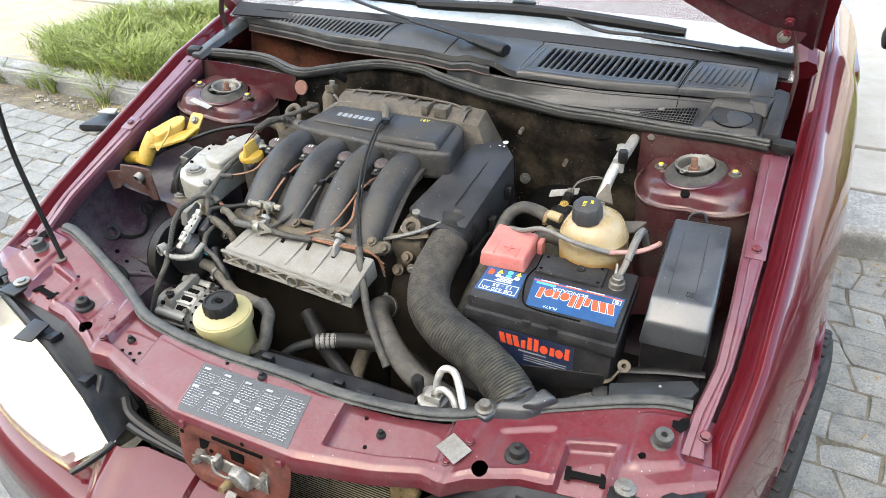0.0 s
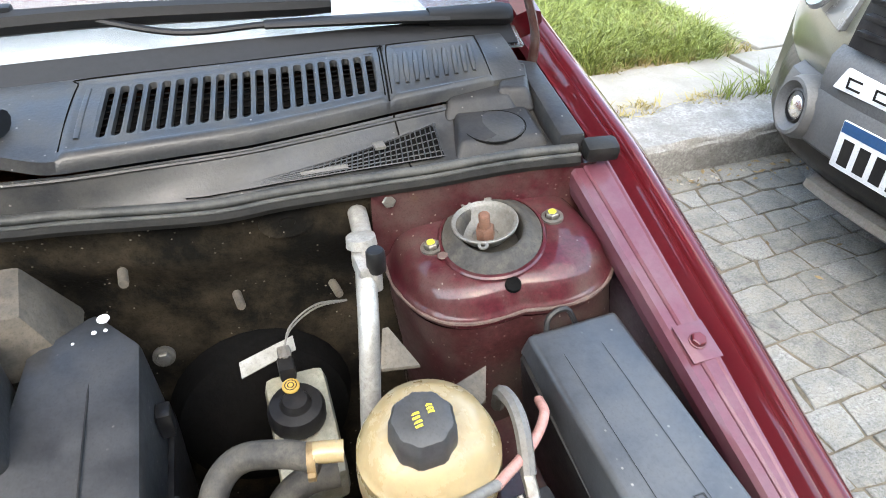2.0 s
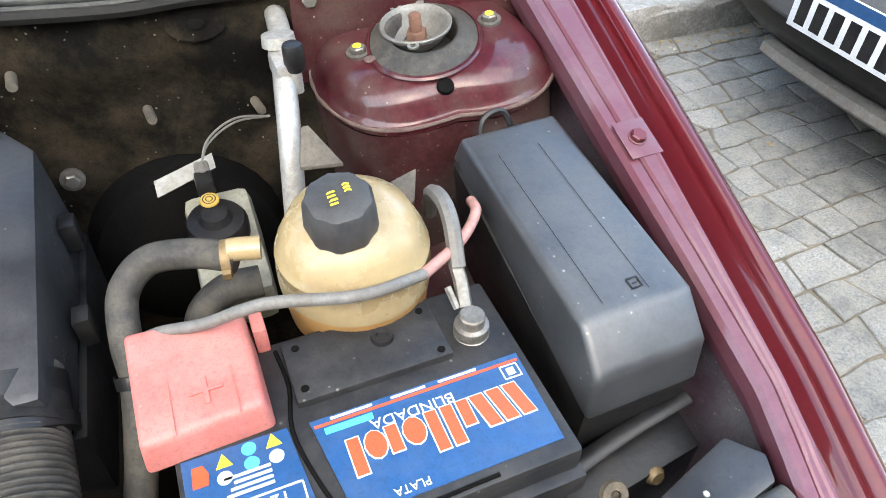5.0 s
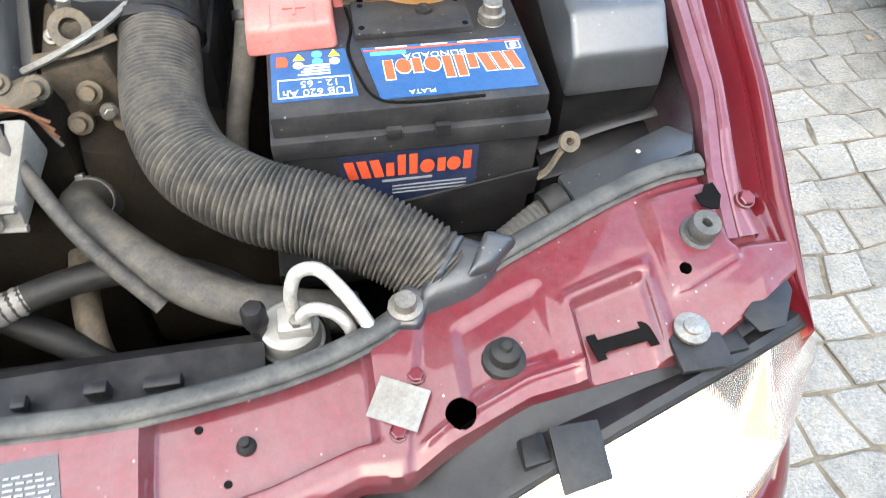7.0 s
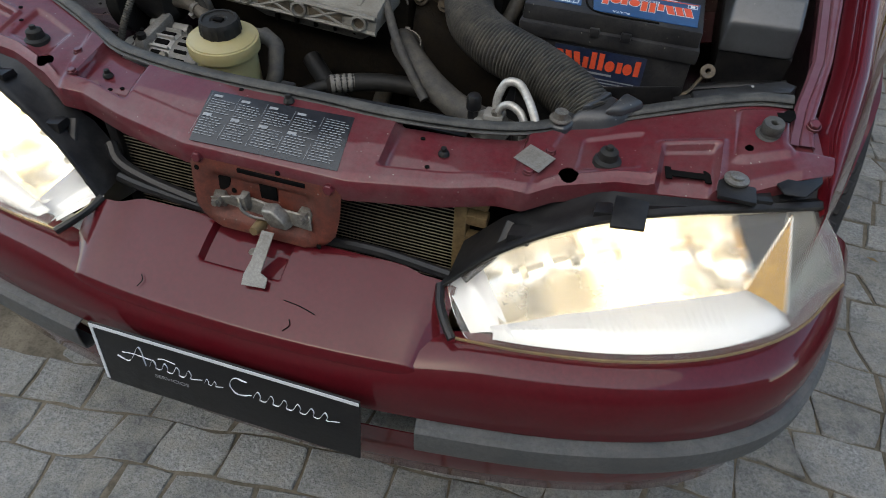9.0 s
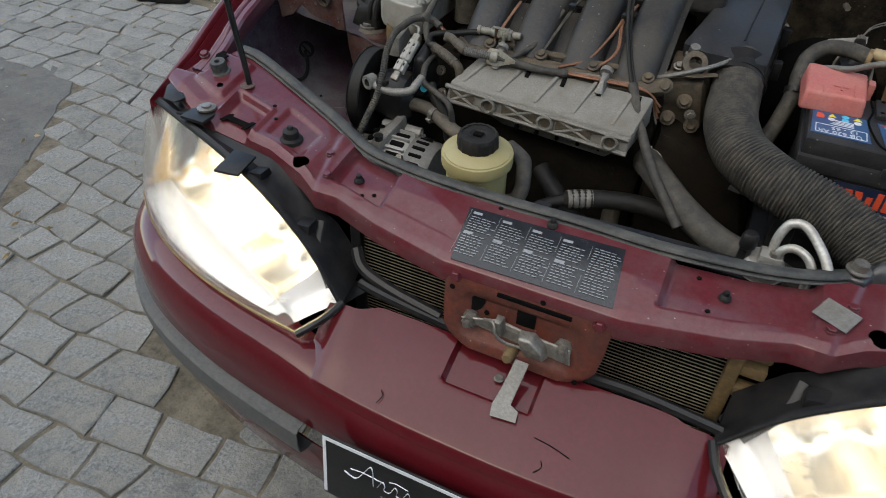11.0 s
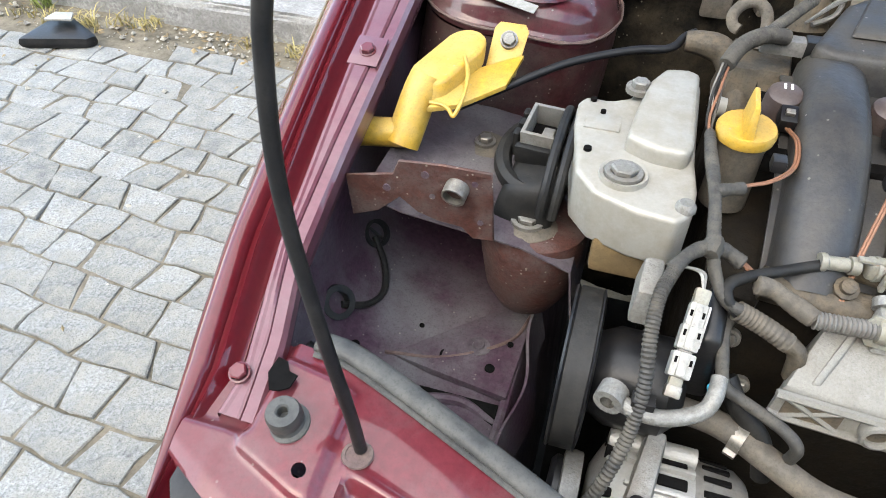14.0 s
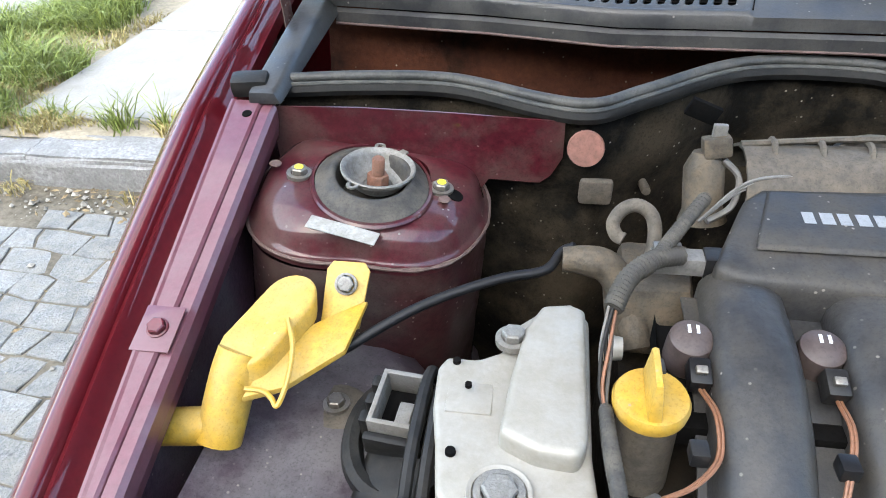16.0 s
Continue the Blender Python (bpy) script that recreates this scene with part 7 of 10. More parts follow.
def corrugated():
    pts = [(0.163, 0.352, 0.752), (0.162, 0.305, 0.742), (0.164, 0.265, 0.735), (0.166, 0.225, 0.728), (0.174, 0.185, 0.722), (0.197, 0.138, 0.713), (0.245, 0.101, 0.704), (0.300, 0.081, 0.696), (0.350, 0.058, 0.685), (0.385, 0.036, 0.673), (0.400, 0.022, 0.664)]
    n = 94
    h = thing("intake_hose", (0.19, 0.12, 0.62), "dusty black corrugated air intake hose", "hose")
    ps = smooth_path(pts, 60)
    total = [0]
    for a, b in zip(ps, ps[1:]):
        total.append(total[-1] + (b - a).length)
    k = 6 * n
    qs = [Vector([float(np.interp(total[-1] * i / k, total, [p[c] for p in ps])) for c in range(3)]) for i in range(k + 1)]
    bm = tube(qs, 0.0385, 26, raw=True, rf=lambda u: 1.0 - 0.095 * (0.5 - 0.5 * math.cos(2 * math.pi * u * n)) ** 1.5 if u > 0.085 else 1.0)
    part("bellows", bm, HOSE, h, smooth=80)
    part("collar", lathe([(0.0395, -0.012), (0.041, -0.012), (0.041, 0.012), (0.0395, 0.012)], 28, Matrix.Translation((0.162, 0.315, 0.744)) @ turn_to((0, 0.95, 0.2))), RUBBER, h)
    # bracket at the front end
    part("end_bracket", hexa([(0.360, -0.030, 0.655), (0.425, -0.020, 0.655), (0.470, 0.018, 0.660), (0.405, 0.060, 0.660)], [(0.374, -0.010, 0.690), (0.424, -0.004, 0.694), (0.458, 0.022, 0.700), (0.406, 0.046, 0.702)], 0.013, seg=4), AIRB, h, "dusty grey-black duct end")
    part("bracket_rib", hexa([(0.385, -0.004, 0.688), (0.398, 0.0, 0.688), (0.424, 0.036, 0.694), (0.412, 0.038, 0.694)], [(0.388, -0.001, 0.699), (0.396, 0.002, 0.699), (0.420, 0.033, 0.706), (0.412, 0.034, 0.706)], 0.004, seg=3), AIRB, h)
    part("bracket_lid", hexa([(0.414, -0.006, 0.690), (0.440, 0.0, 0.690), (0.470, 0.026, 0.694), (0.440, 0.038, 0.698)], [(0.418, -0.002, 0.702), (0.437, 0.003, 0.703), (0.462, 0.024, 0.709), (0.438, 0.032, 0.712)], 0.006, seg=3), AIRB, h)
    part("bracket_foot", hexa([(0.340, -0.028, 0.660), (0.372, -0.036, 0.660), (0.392, 0.0, 0.662), (0.362, 0.012, 0.662)], [(0.342, -0.026, 0.676), (0.370, -0.033, 0.677), (0.388, -0.002, 0.684), (0.364, 0.008, 0.684)], 0.006, seg=3), AIRB, h)
    part("bracket_bolt", lathe([(0, 0.012), (0.009, 0.012), (0.01, 0.003), (0.015, 0.002), (0.015, 0)], 14, Matrix.Translation((0.362, -0.015, 0.680))), STEEL, h)


corrugated()


def connector_box():
    c = thing("connector_box", (0.59, 0.09, 0.63), "black plastic cable box beside the front seal", "cable box")
    top = [(0.526, 0.100, 0.690), (0.532, 0.066, 0.694), (0.646, 0.084, 0.724), (0.655, 0.104, 0.724), (0.642, 0.130, 0.714)]
    low = [(0.524, 0.104, 0.640), (0.532, 0.058, 0.640), (0.652, 0.076, 0.672), (0.662, 0.104, 0.672), (0.646, 0.136, 0.665)]
    body = part("body", hexa(low, top, 0.006, seg=3), BATT, c)
    part("lid", hexa([Vector(p) + Vector((0, 0, -0.004)) for p in top], [Vector(p) + Vector((0, 0, 0.003)) for p in top], 0.003, seg=2), AIRB, body, "dark grey sloping lid")
    part("lid_dot", lathe([(0, 0.001), (0.0022, 0.0008), (0.0025, 0)], 10, Matrix.Translation((0.600, 0.098, 0.717))), WHITEP, body, "pale dot")
    part("collar", lathe([(0.012, 0.014), (0.0205, 0.012), (0.0215, 0.0), (0.0205, -0.010), (0.012, -0.012)], 20, Matrix.Translation((0.522, 0.080, 0.672)) @ turn_to((-0.9, -0.25, -0.25))), RUBBER, c, "black rubber collar")
    part("conduit", tube([(0.524, 0.081, 0.673), (0.50, 0.072, 0.664), (0.475, 0.060, 0.655), (0.45, 0.05, 0.645), (0.42, 0.05, 0.625), (0.40, 0.06, 0.60)], 0.0155, 14, rf=lambda u: 1 + 0.035 * math.sin(u * 150), res=16), HOSE, c, "ribbed dusty conduit")
    for k in range(14):
        part("comb_tooth", box((0.545 + 0.0065 * k, 0.052 + 0.0011 * k, 0.648 + 0.0017 * k), (0.0036, 0.010, 0.016), 0.0008), BLACK, c)
    part("comb", box((0.588, 0.062, 0.656), (0.095, 0.008, 0.020), 0.002, m=pose(0, 0, 0, 0, -15, 9)), BLACK, c)
    part("clip", box((0.53, 0.040, 0.645), (0.026, 0.026, 0.026), 0.004), BLACK, c)


connector_box()


# ---- engine
def engine():
    e = thing("engine", (-0.1, 0.33, 0.35), "dusty four cylinder engine with black intake manifold", "engine")
    part("block", hexa([(-0.34, 0.20, 0.30), (0.06, 0.20, 0.30), (0.06, 0.52, 0.30), (-0.34, 0.52, 0.30)], [(-0.33, 0.235, 0.715), (0.07, 0.235, 0.715), (0.07, 0.54, 0.76), (-0.33, 0.54, 0.76)], 0.02), BLOCK, e, "grimy engine block, darkened for the shade between parts")
    part("gearbox", hexa([(0.07, 0.18, 0.35), (0.30, 0.20, 0.35), (0.30, 0.50, 0.35), (0.07, 0.5, 0.35)], [(0.07, 0.22, 0.68), (0.22, 0.24, 0.62), (0.22, 0.46, 0.62), (0.07, 0.46, 0.70)], 0.03), BLOCK, e, "grimy gearbox housing, darkened for the shade between parts")
    # intake manifold: plenum cover, four runners, valley and flange
    prof = [(-0.268, 0.452), (-0.232, 0.535), (-0.215, 0.552), (0.075, 0.565), (0.105, 0.535), (0.112, 0.44), (0.04, 0.428), (-0.06, 0.430), (-0.25, 0.440)]
    mf = part("intake_manifold", prism(prof, 0.79, 0.858, 0.012, seg=3, slope=lambda x, y: (y - 0.45) * 0.10 - (0.004 if y < 0.46 else 0)), MANI, e, "dusty black plastic intake manifold")
    part("name_panel", hexa([(-0.235, 0.468, 0.8585), (-0.065, 0.468, 0.8585), (-0.068, 0.545, 0.866), (-0.212, 0.545, 0.866)], [(-0.232, 0.471, 0.8625), (-0.068, 0.471, 0.8625), (-0.071, 0.542, 0.870), (-0.210, 0.542, 0.870)], 0.002), MANI, mf)
    nm = Matrix.Translation((-0.192, 0.500, 0.8655)) @ pose(0, 0, 0, 5.6)
    x, spec = 0.0, []
    for k in range(7):
        spec.append((x, 0, 0.0088 + 0.0012 * (k % 2), 0.0145))
        x += 0.0136
    bars("brand_mark", spec, nm, INKG, mf, "pale grey lettering blocks")
    part("side_cover", hexa([(-0.055, 0.435, 0.853), (0.085, 0.440, 0.853), (0.085, 0.55, 0.862), (-0.05, 0.545, 0.862)], [(-0.05, 0.442, 0.868), (0.078, 0.447, 0.868), (0.075, 0.54, 0.876), (-0.045, 0.535, 0.876)], 0.006, seg=3), MANI, mf)
    text_mesh("valve_mark", "16V", 0.014, Matrix.Translation((0.015, 0.525, 0.8760)) @ pose(0, 0, 0, 5), INKY, mf, "yellow valve mark")
    for i, x in enumerate((-0.243, -0.154, -0.066, 0.022)):
        rows = []
        for k in range(15):
            u = k / 14
            y = 0.462 - 0.225 * u
            zz = 0.846 + 0.004 * math.sin(u * 3) - 0.10 * u ** 2.6
            w = 0.031 + 0.002 * u
            xx = x - 0.006 * u
            row = []
            for a in np.linspace(0, math.pi, 11):
                row.append((xx + w * math.cos(a), y - 0.012 * math.sin(a) * u, zz - 0.055 + 0.055 * math.sin(a) ** 0.33))
            rows.append(row)
        bm = sheet(rows)
        r = part("runner", bm, MANI, mf, "curved intake runner", smooth=70)
    rows = []
    for k in range(13):
        u = k / 12
        y = 0.455 - 0.215 * u
        rows.append([(x, y, 0.818 - 0.10 * u ** 2.0) for x in np.linspace(-0.285, 0.06, 12)])
    part("valley", sheet(rows, 0.003), MANI, mf, "dusty valley panel")
    part("flange", tube([(-0.285, 0.238, 0.735), (-0.2, 0.230, 0.733), (-0.1, 0.228, 0.732), (0.02, 0.230, 0.733), (0.065, 0.24, 0.738)], 0.017, 10, flat=0.8), GRIME, mf, "brown grimy flange")
    # ignition coils
    for i, x in enumerate((-0.287, -0.198, -0.110, -0.022)):
        y, z = 0.395, 0.826
        # solid near-black block in place of the shade down the coil well
        part("coil_well", prism([(x - 0.021, y - 0.055), (x + 0.021, y - 0.055), (x + 0.021, y + 0.03), (x - 0.021, y + 0.03)], z - 0.03, z - 0.013 - 0.012, 0.004, slope=lambda a, b: (b - 0.395) * 0.45), DARK, mf, "near-black block for the shade of the coil well")
        cl = part("coil", lathe([(0, 0.0078), (0.012, 0.007), (0.0155, 0.004), (0.0165, -0.004), (0.0165, -0.04)], 24, Matrix.Translation((x, y, z)) @ pose(0, 0, 0, 14)), BROWNP, e, "brown plastic ignition coil")
        part("coil_plug", box((x + 0.003, y - 0.026, z - 0.008), (0.015, 0.020, 0.016), 0.002, m=pose(0, 0, 0, 20)), BLACK, cl)
        part("coil_plug_clip", box((x + 0.003, y - 0.030, z + 0.001), (0.008, 0.006, 0.004), 0.001, m=pose(0, 0, 0, 20)), STEEL, cl)
        if i < 2:
            bars("paint_mark", [(-0.003, 0, 0.0022, 0.007), (0.003, 0, 0.0022, 0.007)], Matrix.Translation((x, y, z + 0.0076)) @ pose(0, 0, 0, 14), INKW, cl)
        y1, z1 = y - 0.036, z - 0.012
        if i == 0:
            way = [(x + 0.003, y1, z1), (x + 0.009, y1 - 0.025, z1 + 0.002), (x + 0.007, y1 - 0.052, z1 - 0.006), (x - 0.010, y1 - 0.072, z1 - 0.010), (x - 0.032, y1 - 0.084, z1 - 0.012)]
        else:
            way = [(x + 0.003, y1, z1), (x + 0.002, y1 - 0.03, z1 + 0.002), (x - 0.006, y1 - 0.06, z1 - 0.012), (x - 0.020 + 0.02 * (i == 3), y1 - 0.10, z1 - 0.045), (x - 0.03, y1 - 0.135, z1 - 0.07)]
        for dx in (0, 0.0024):
            part("coil_wire", tube([(a + dx, q, c) for a, q, c in way], 0.0013, 7), COPPER if i != 2 else HOSE, cl, "copper coloured coil wire")
        part("wire_clip", box((x - 0.004, y1 - 0.05, z1 - 0.006), (0.012, 0.014, 0.012), 0.002), BLACK, cl)
        part("bracket_tab", hexa([(x - 0.026, y - 0.035, z - 0.03), (x - 0.018, y - 0.035, z - 0.03), (x - 0.018, y - 0.012, z - 0.025), (x - 0.026, y - 0.012, z - 0.025)], [(x - 0.025, y - 0.03, z - 0.002), (x - 0.02, y - 0.03, z - 0.002), (x - 0.02, y - 0.016, z - 0.004), (x - 0.025, y - 0.016, z - 0.004)], 0.001), MANI, mf)
    # ribbed aluminium lower cover
    top0, top1 = [(-0.262, 0.155, 0.708), (0.048, 0.140, 0.700)], [(-0.232, 0.212, 0.738), (0.060, 0.205, 0.735)]
    sc = part("lower_cover", hexa([(-0.268, 0.150, 0.672), (0.045, 0.133, 0.665), (0.062, 0.21, 0.69), (-0.235, 0.22, 0.69)], [top0[0], top0[1], top1[1], top1[0]], 0.005), CASTING, e, "pale cast aluminium ribbed cover")
    for k in range(5):
        u = (k + 0.35) / 4.9
        a, b = Vector(top0[0]).lerp(Vector(top0[1]), u), Vector(top1[0]).lerp(Vector(top1[1]), u)
        part("rib", hexa([a + Vector((-0.004, 0.004, -0.003)), a + Vector((0.004, 0.004, -0.003)), b + Vector((0.004, -0.002, -0.003)), b + Vector((-0.004, -0.002, -0.003))], [a + Vector((-0.003, 0.006, 0.005)), a + Vector((0.003, 0.006, 0.005)), b + Vector((0.003, -0.003, 0.005)), b + Vector((-0.003, -0.003, 0.005))], 0.0015), CASTING, sc)
        if 0 < k < 5:
            c = a.lerp(b, 0.8) + Vector((0.014, 0, 0.0012))
            part("slot", box(c, (0.007, 0.018, 0.002), 0.0006, m=pose(0, 0, 0, 26)), DARK, sc)
    edge = lambda u, z: Vector((-0.266, 0.1505, z)).lerp(Vector((0.046, 0.1345, z - 0.007)), u)
    bm = tube([edge(0, 0.702), edge(1, 0.700)], 0.004, 6, 2)
    tube([edge(0, 0.677), edge(1, 0.675)], 0.004, 6, 2, bm=bm)
    for a, b in ((0.02, 0.17), (0.32, 0.52), (0.62, 0.82)):
        tube([edge(a, 0.677), edge(b, 0.702)], 0.003, 6, 2, bm=bm)
        tube([edge(a, 0.702), edge(b, 0.677)], 0.003, 6, 2, bm=bm)
    part("truss", bm, CASTING, sc, "cast cross ribs")
    for a in (0.25, 0.57, 0.91):
        m = Matrix.Translation(edge(a, 0.689)) @ turn_to((0.05, -1, 0)) @ Matrix.Diagonal((0.72, 0.72, 1, 1))
        part("port", lathe([(0.0185, -0.01), (0.0185, 0.006), (0.0145, 0.007), (0.014, 0.002), (0, 0.0015)], 22, m), CASTING, sc, "round cast port")
        # darker disc painting the shade inside the port
        part("port_shade", lathe([(0, 0.0022), (0.0115, 0.0022)], 18, m), GRIME, sc)
    for a, b in ((0.02, 0.17), (0.32, 0.52), (0.62, 0.82)):   # darker triangles laid between the cross ribs for the shade of their pockets
        c = (a + b) / 2
        for tri in (((a + 0.006, 0.681), (a + 0.006, 0.698), (c - 0.016, 0.6895)), ((b - 0.006, 0.681), (b - 0.006, 0.698), (c + 0.016, 0.6895)), ((a + 0.03, 0.680), (b - 0.03, 0.680), (c, 0.687)), ((a + 0.03, 0.6990), (b - 0.03, 0.6990), (c, 0.692))):
            part("pocket", hexa([edge(u, z) + Vector((0, -0.0004, 0)) for u, z in tri], [edge(u, z) + Vector((0, -0.0010, 0)) for u, z in tri], 0), GRIME, sc)
    part("lower_bracket", hexa([(-0.17, 0.170, 0.645), (0.01, 0.158, 0.640), (0.02, 0.178, 0.640), (-0.15, 0.190, 0.645)], [(-0.22, 0.162, 0.674), (0.03, 0.148, 0.668), (0.04, 0.178, 0.668), (-0.20, 0.188, 0.674)], 0.004), ALUD, e, "dusty lower bracket")
    for k in range(5):
        part("slot", box((-0.14 + k * 0.035, 0.160, 0.655), (0.006, 0.010, 0.012), 0.002), DARK, sc)
    for x, y, z in ((-0.198, 0.208, 0.742), (-0.022, 0.205, 0.742)):
        t = part("rail_tab", hexa([(x - 0.008, y - 0.02, z - 0.012), (x + 0.006, y - 0.02, z - 0.012), (x + 0.008, y + 0.012, z - 0.012), (x - 0.006, y + 0.012, z - 0.012)], [(x - 0.002, y - 0.01, z + 0.006), (x + 0.002, y - 0.01, z + 0.006), (x + 0.006, y + 0.010, z + 0.014), (x - 0.006, y + 0.010, z + 0.014)], 0.003), ALUD, e, "cast fixing tab")
        part("tab_eye", lathe([(0.004, 0.004), (0.010, 0.004), (0.010, -0.004), (0.004, -0.004)], 16, Matrix.Translation((x, y + 0.012, z + 0.012)) @ turn_to((0, 0.9, 0.4))), ALUD, t)
    # oil filler
    of = part("oil_filler_neck", lathe([(0.022, -0.07), (0.021, -0.01), (0.023, 0.0)], 22, Matrix.Translation((-0.318, 0.345, 0.806))), DUSTY, e, "dusty translucent filler neck")
    cap = lathe([(0.023, -0.006), (0.0255, -0.005), (0.0265, 0.002), (0.0245, 0.006), (0.0, 0.0075)], 32, Matrix.Translation((-0.318, 0.345, 0.813)) @ pose(0, 0, 0, 4))
    prism([(-0.024, -0.0045), (0.024, -0.0045), (0.024, 0.0045), (-0.024, 0.0045)], 0.812, 0.8135, 0, bm=cap, m=Matrix.Translation((-0.318, 0.345, 0.0005)))
    hexa([(-0.323, 0.322, 0.815), (-0.313, 0.322, 0.815), (-0.313, 0.368, 0.815), (-0.323, 0.368, 0.815)], [(-0.3205, 0.328, 0.845), (-0.3155, 0.328, 0.845), (-0.3155, 0.362, 0.848), (-0.3205, 0.362, 0.848)], 0.002, cap)
    part("oil_filler_cap", cap, YELLOW, e, "yellow oil filler cap with a grip fin")
    # throttle side bracket right of the manifold
    part("throttle_bracket", hexa([(0.06, 0.27, 0.66), (0.135, 0.28, 0.66), (0.14, 0.36, 0.68), (0.07, 0.38, 0.68)], [(0.06, 0.265, 0.735), (0.12, 0.275, 0.74), (0.12, 0.34, 0.76), (0.06, 0.35, 0.76)], 0.008), GRIME, e, "grimy cast bracket")
    part("bracket_eye", lathe([(0.010, 0.006), (0.019, 0.006), (0.019, -0.006), (0.010, -0.006)], 20, Matrix.Translation((0.098, 0.288, 0.765)) @ turn_to((0.1, -0.7, 0.7))), GRIME, e)
    part("bracket_bar", tube([(0.06, 0.272, 0.748), (0.10, 0.270, 0.753), (0.135, 0.285, 0.756)], 0.006, 8, flat=0.5), GRIME, e)
    for p in ((0.10, 0.258, 0.715), (0.082, 0.25, 0.685), (0.12, 0.262, 0.675), (0.068, 0.232, 0.745)):
        part("bolt", lathe([(0, 0.01), (0.007, 0.01), (0.0075, 0.001), (0.012, 0.0), (0.012, -0.008)], 12, Matrix.Translation(p) @ turn_to((0.05, -0.8, 0.5))), GRIME, e)
    for p, d in (((0.075, 0.300, 0.752), (0, -0.5, 0.8)), ((0.128, 0.318, 0.752), (0.2, -0.4, 0.8)), ((0.115, 0.245, 0.70), (0.3, -0.9, 0.2)), ((0.09, 0.238, 0.655), (0.1, -1, 0.2)), ((-0.30, 0.20, 0.70), (-0.2, -1, 0.3)), ((-0.285, 0.175, 0.672), (0, -1, 0.2))):
        place("small_bolt", BOLTS, Matrix.Translation(p) @ turn_to(d), e)
    part("cable_stay", tube([(0.05, 0.262, 0.742), (0.085, 0.262, 0.757), (0.125, 0.285, 0.768), (0.148, 0.315, 0.772)], 0.0035, 7), ALUD, e, "bent cable stay")
    part("sensor", lathe([(0, 0.024), (0.008, 0.023), (0.009, 0.010), (0.012, 0.008), (0.012, 0.0)], 12, Matrix.Translation((0.088, 0.33, 0.757)) @ turn_to((0.1, -0.3, 1))), ALUD, e, "small sensor")
    part("thermostat", lathe([(0, 0.03), (0.022, 0.028), (0.027, 0.015), (0.028, -0.03)], 20, Matrix.Translation((0.095, 0.285, 0.64)) @ turn_to((0.2, -1, 0.3))), GRIME, e, "grimy thermostat housing")
    part("breather_tube", tube([(-0.304, 0.200, 0.729), (-0.312, 0.183, 0.726), (-0.311, 0.160, 0.718), (-0.306, 0.146, 0.702), (-0.294, 0.143, 0.695), (-0.282, 0.141, 0.690), (-0.256, 0.128, 0.686), (-0.244, 0.122, 0.676), (-0.242, 0.128, 0.650)], 0.0052, 10), HOSE, e, "dusty breather tube")
    part("coolant_pipe", tube([(-0.30, 0.165, 0.69), (-0.285, 0.150, 0.672), (-0.262, 0.140, 0.650), (-0.25, 0.135, 0.61)], 0.0085, 10), RUBBER, e, "black coolant pipe")
    part("valley_tube", tube([(-0.25, 0.262, 0.752), (-0.18, 0.248, 0.750), (-0.08, 0.245, 0.750), (0.03, 0.250, 0.752)], 0.0055, 8), GRIME, e, "grimy fuel rail")
    for x in (-0.225, -0.135, -0.047, 0.040):
        part("flange_bolt", lathe([(0, 0.006), (0.006, 0.006), (0.0065, 0.002), (0.010, 0.001), (0.010, -0.004)], 10, Matrix.Translation((x, 0.232, 0.752)) @ turn_to((0, -0.5, 0.9))), GRIME, mf)
    # rear plenum and throttle body
    rows = []
    for k in range(9):
        a = math.pi * k / 8
        rows.append([(x, 0.600 - 0.045 * math.cos(a) - 0.01, 0.845 + 0.040 * math.sin(a)) for x in np.linspace(-0.225, 0.09, 22)])
    bm = sheet(rows, 0.003)
    pl = part("rear_plenum", bm, DUSTY, e, "dusty brown rear plenum", smooth=60)
    for k in range(8):
        x = -0.20 + k * 0.04
        part("plenum_rib", tube([(x, 0.572, 0.872), (x + 0.002, 0.592, 0.887), (x + 0.004, 0.612, 0.884)], 0.003, 6), DUSTY, pl)
    part("plenum_edge", tube([(-0.225, 0.60, 0.884), (-0.1, 0.608, 0.890), (0.03, 0.605, 0.888), (0.09, 0.595, 0.882)], 0.003, 6), DUSTY, pl)
    part("round_neck", lathe([(0.052, -0.01), (0.055, 0.006), (0.05, 0.009), (0.046, 0.004), (0, 0.003)], 30, Matrix.Translation((-0.105, 0.575, 0.862)) @ pose(0, 0, 0, 20)), DUSTY, pl)
    part("end_box", hexa([(0.06, 0.545, 0.80), (0.155, 0.55, 0.80), (0.155, 0.64, 0.80), (0.06, 0.63, 0.80)], [(0.06, 0.552, 0.873), (0.125, 0.556, 0.868), (0.12, 0.62, 0.880), (0.06, 0.62, 0.884)], 0.006), DUSTY, e, "dusty grey plastic box")
    for x in (0.0, 0.03, 0.045):
        part("plug", box((x, 0.568, 0.884), (0.016, 0.03, 0.022), 0.003), DUSTY, e)
    # injector style connectors, sensors on the manifold
    c = Vector((-0.214, 0.243, 0.768))
    cn = part("clear_connector", box(c + Vector((0.010, 0.001, 0)), (0.024, 0.015, 0.015), 0.003, m=pose(0, 0, 0, 0, 4, 6)), CLEARP, e, "milky plastic two-piece connector")
    ax = turn_to((1, 0.1, 0))
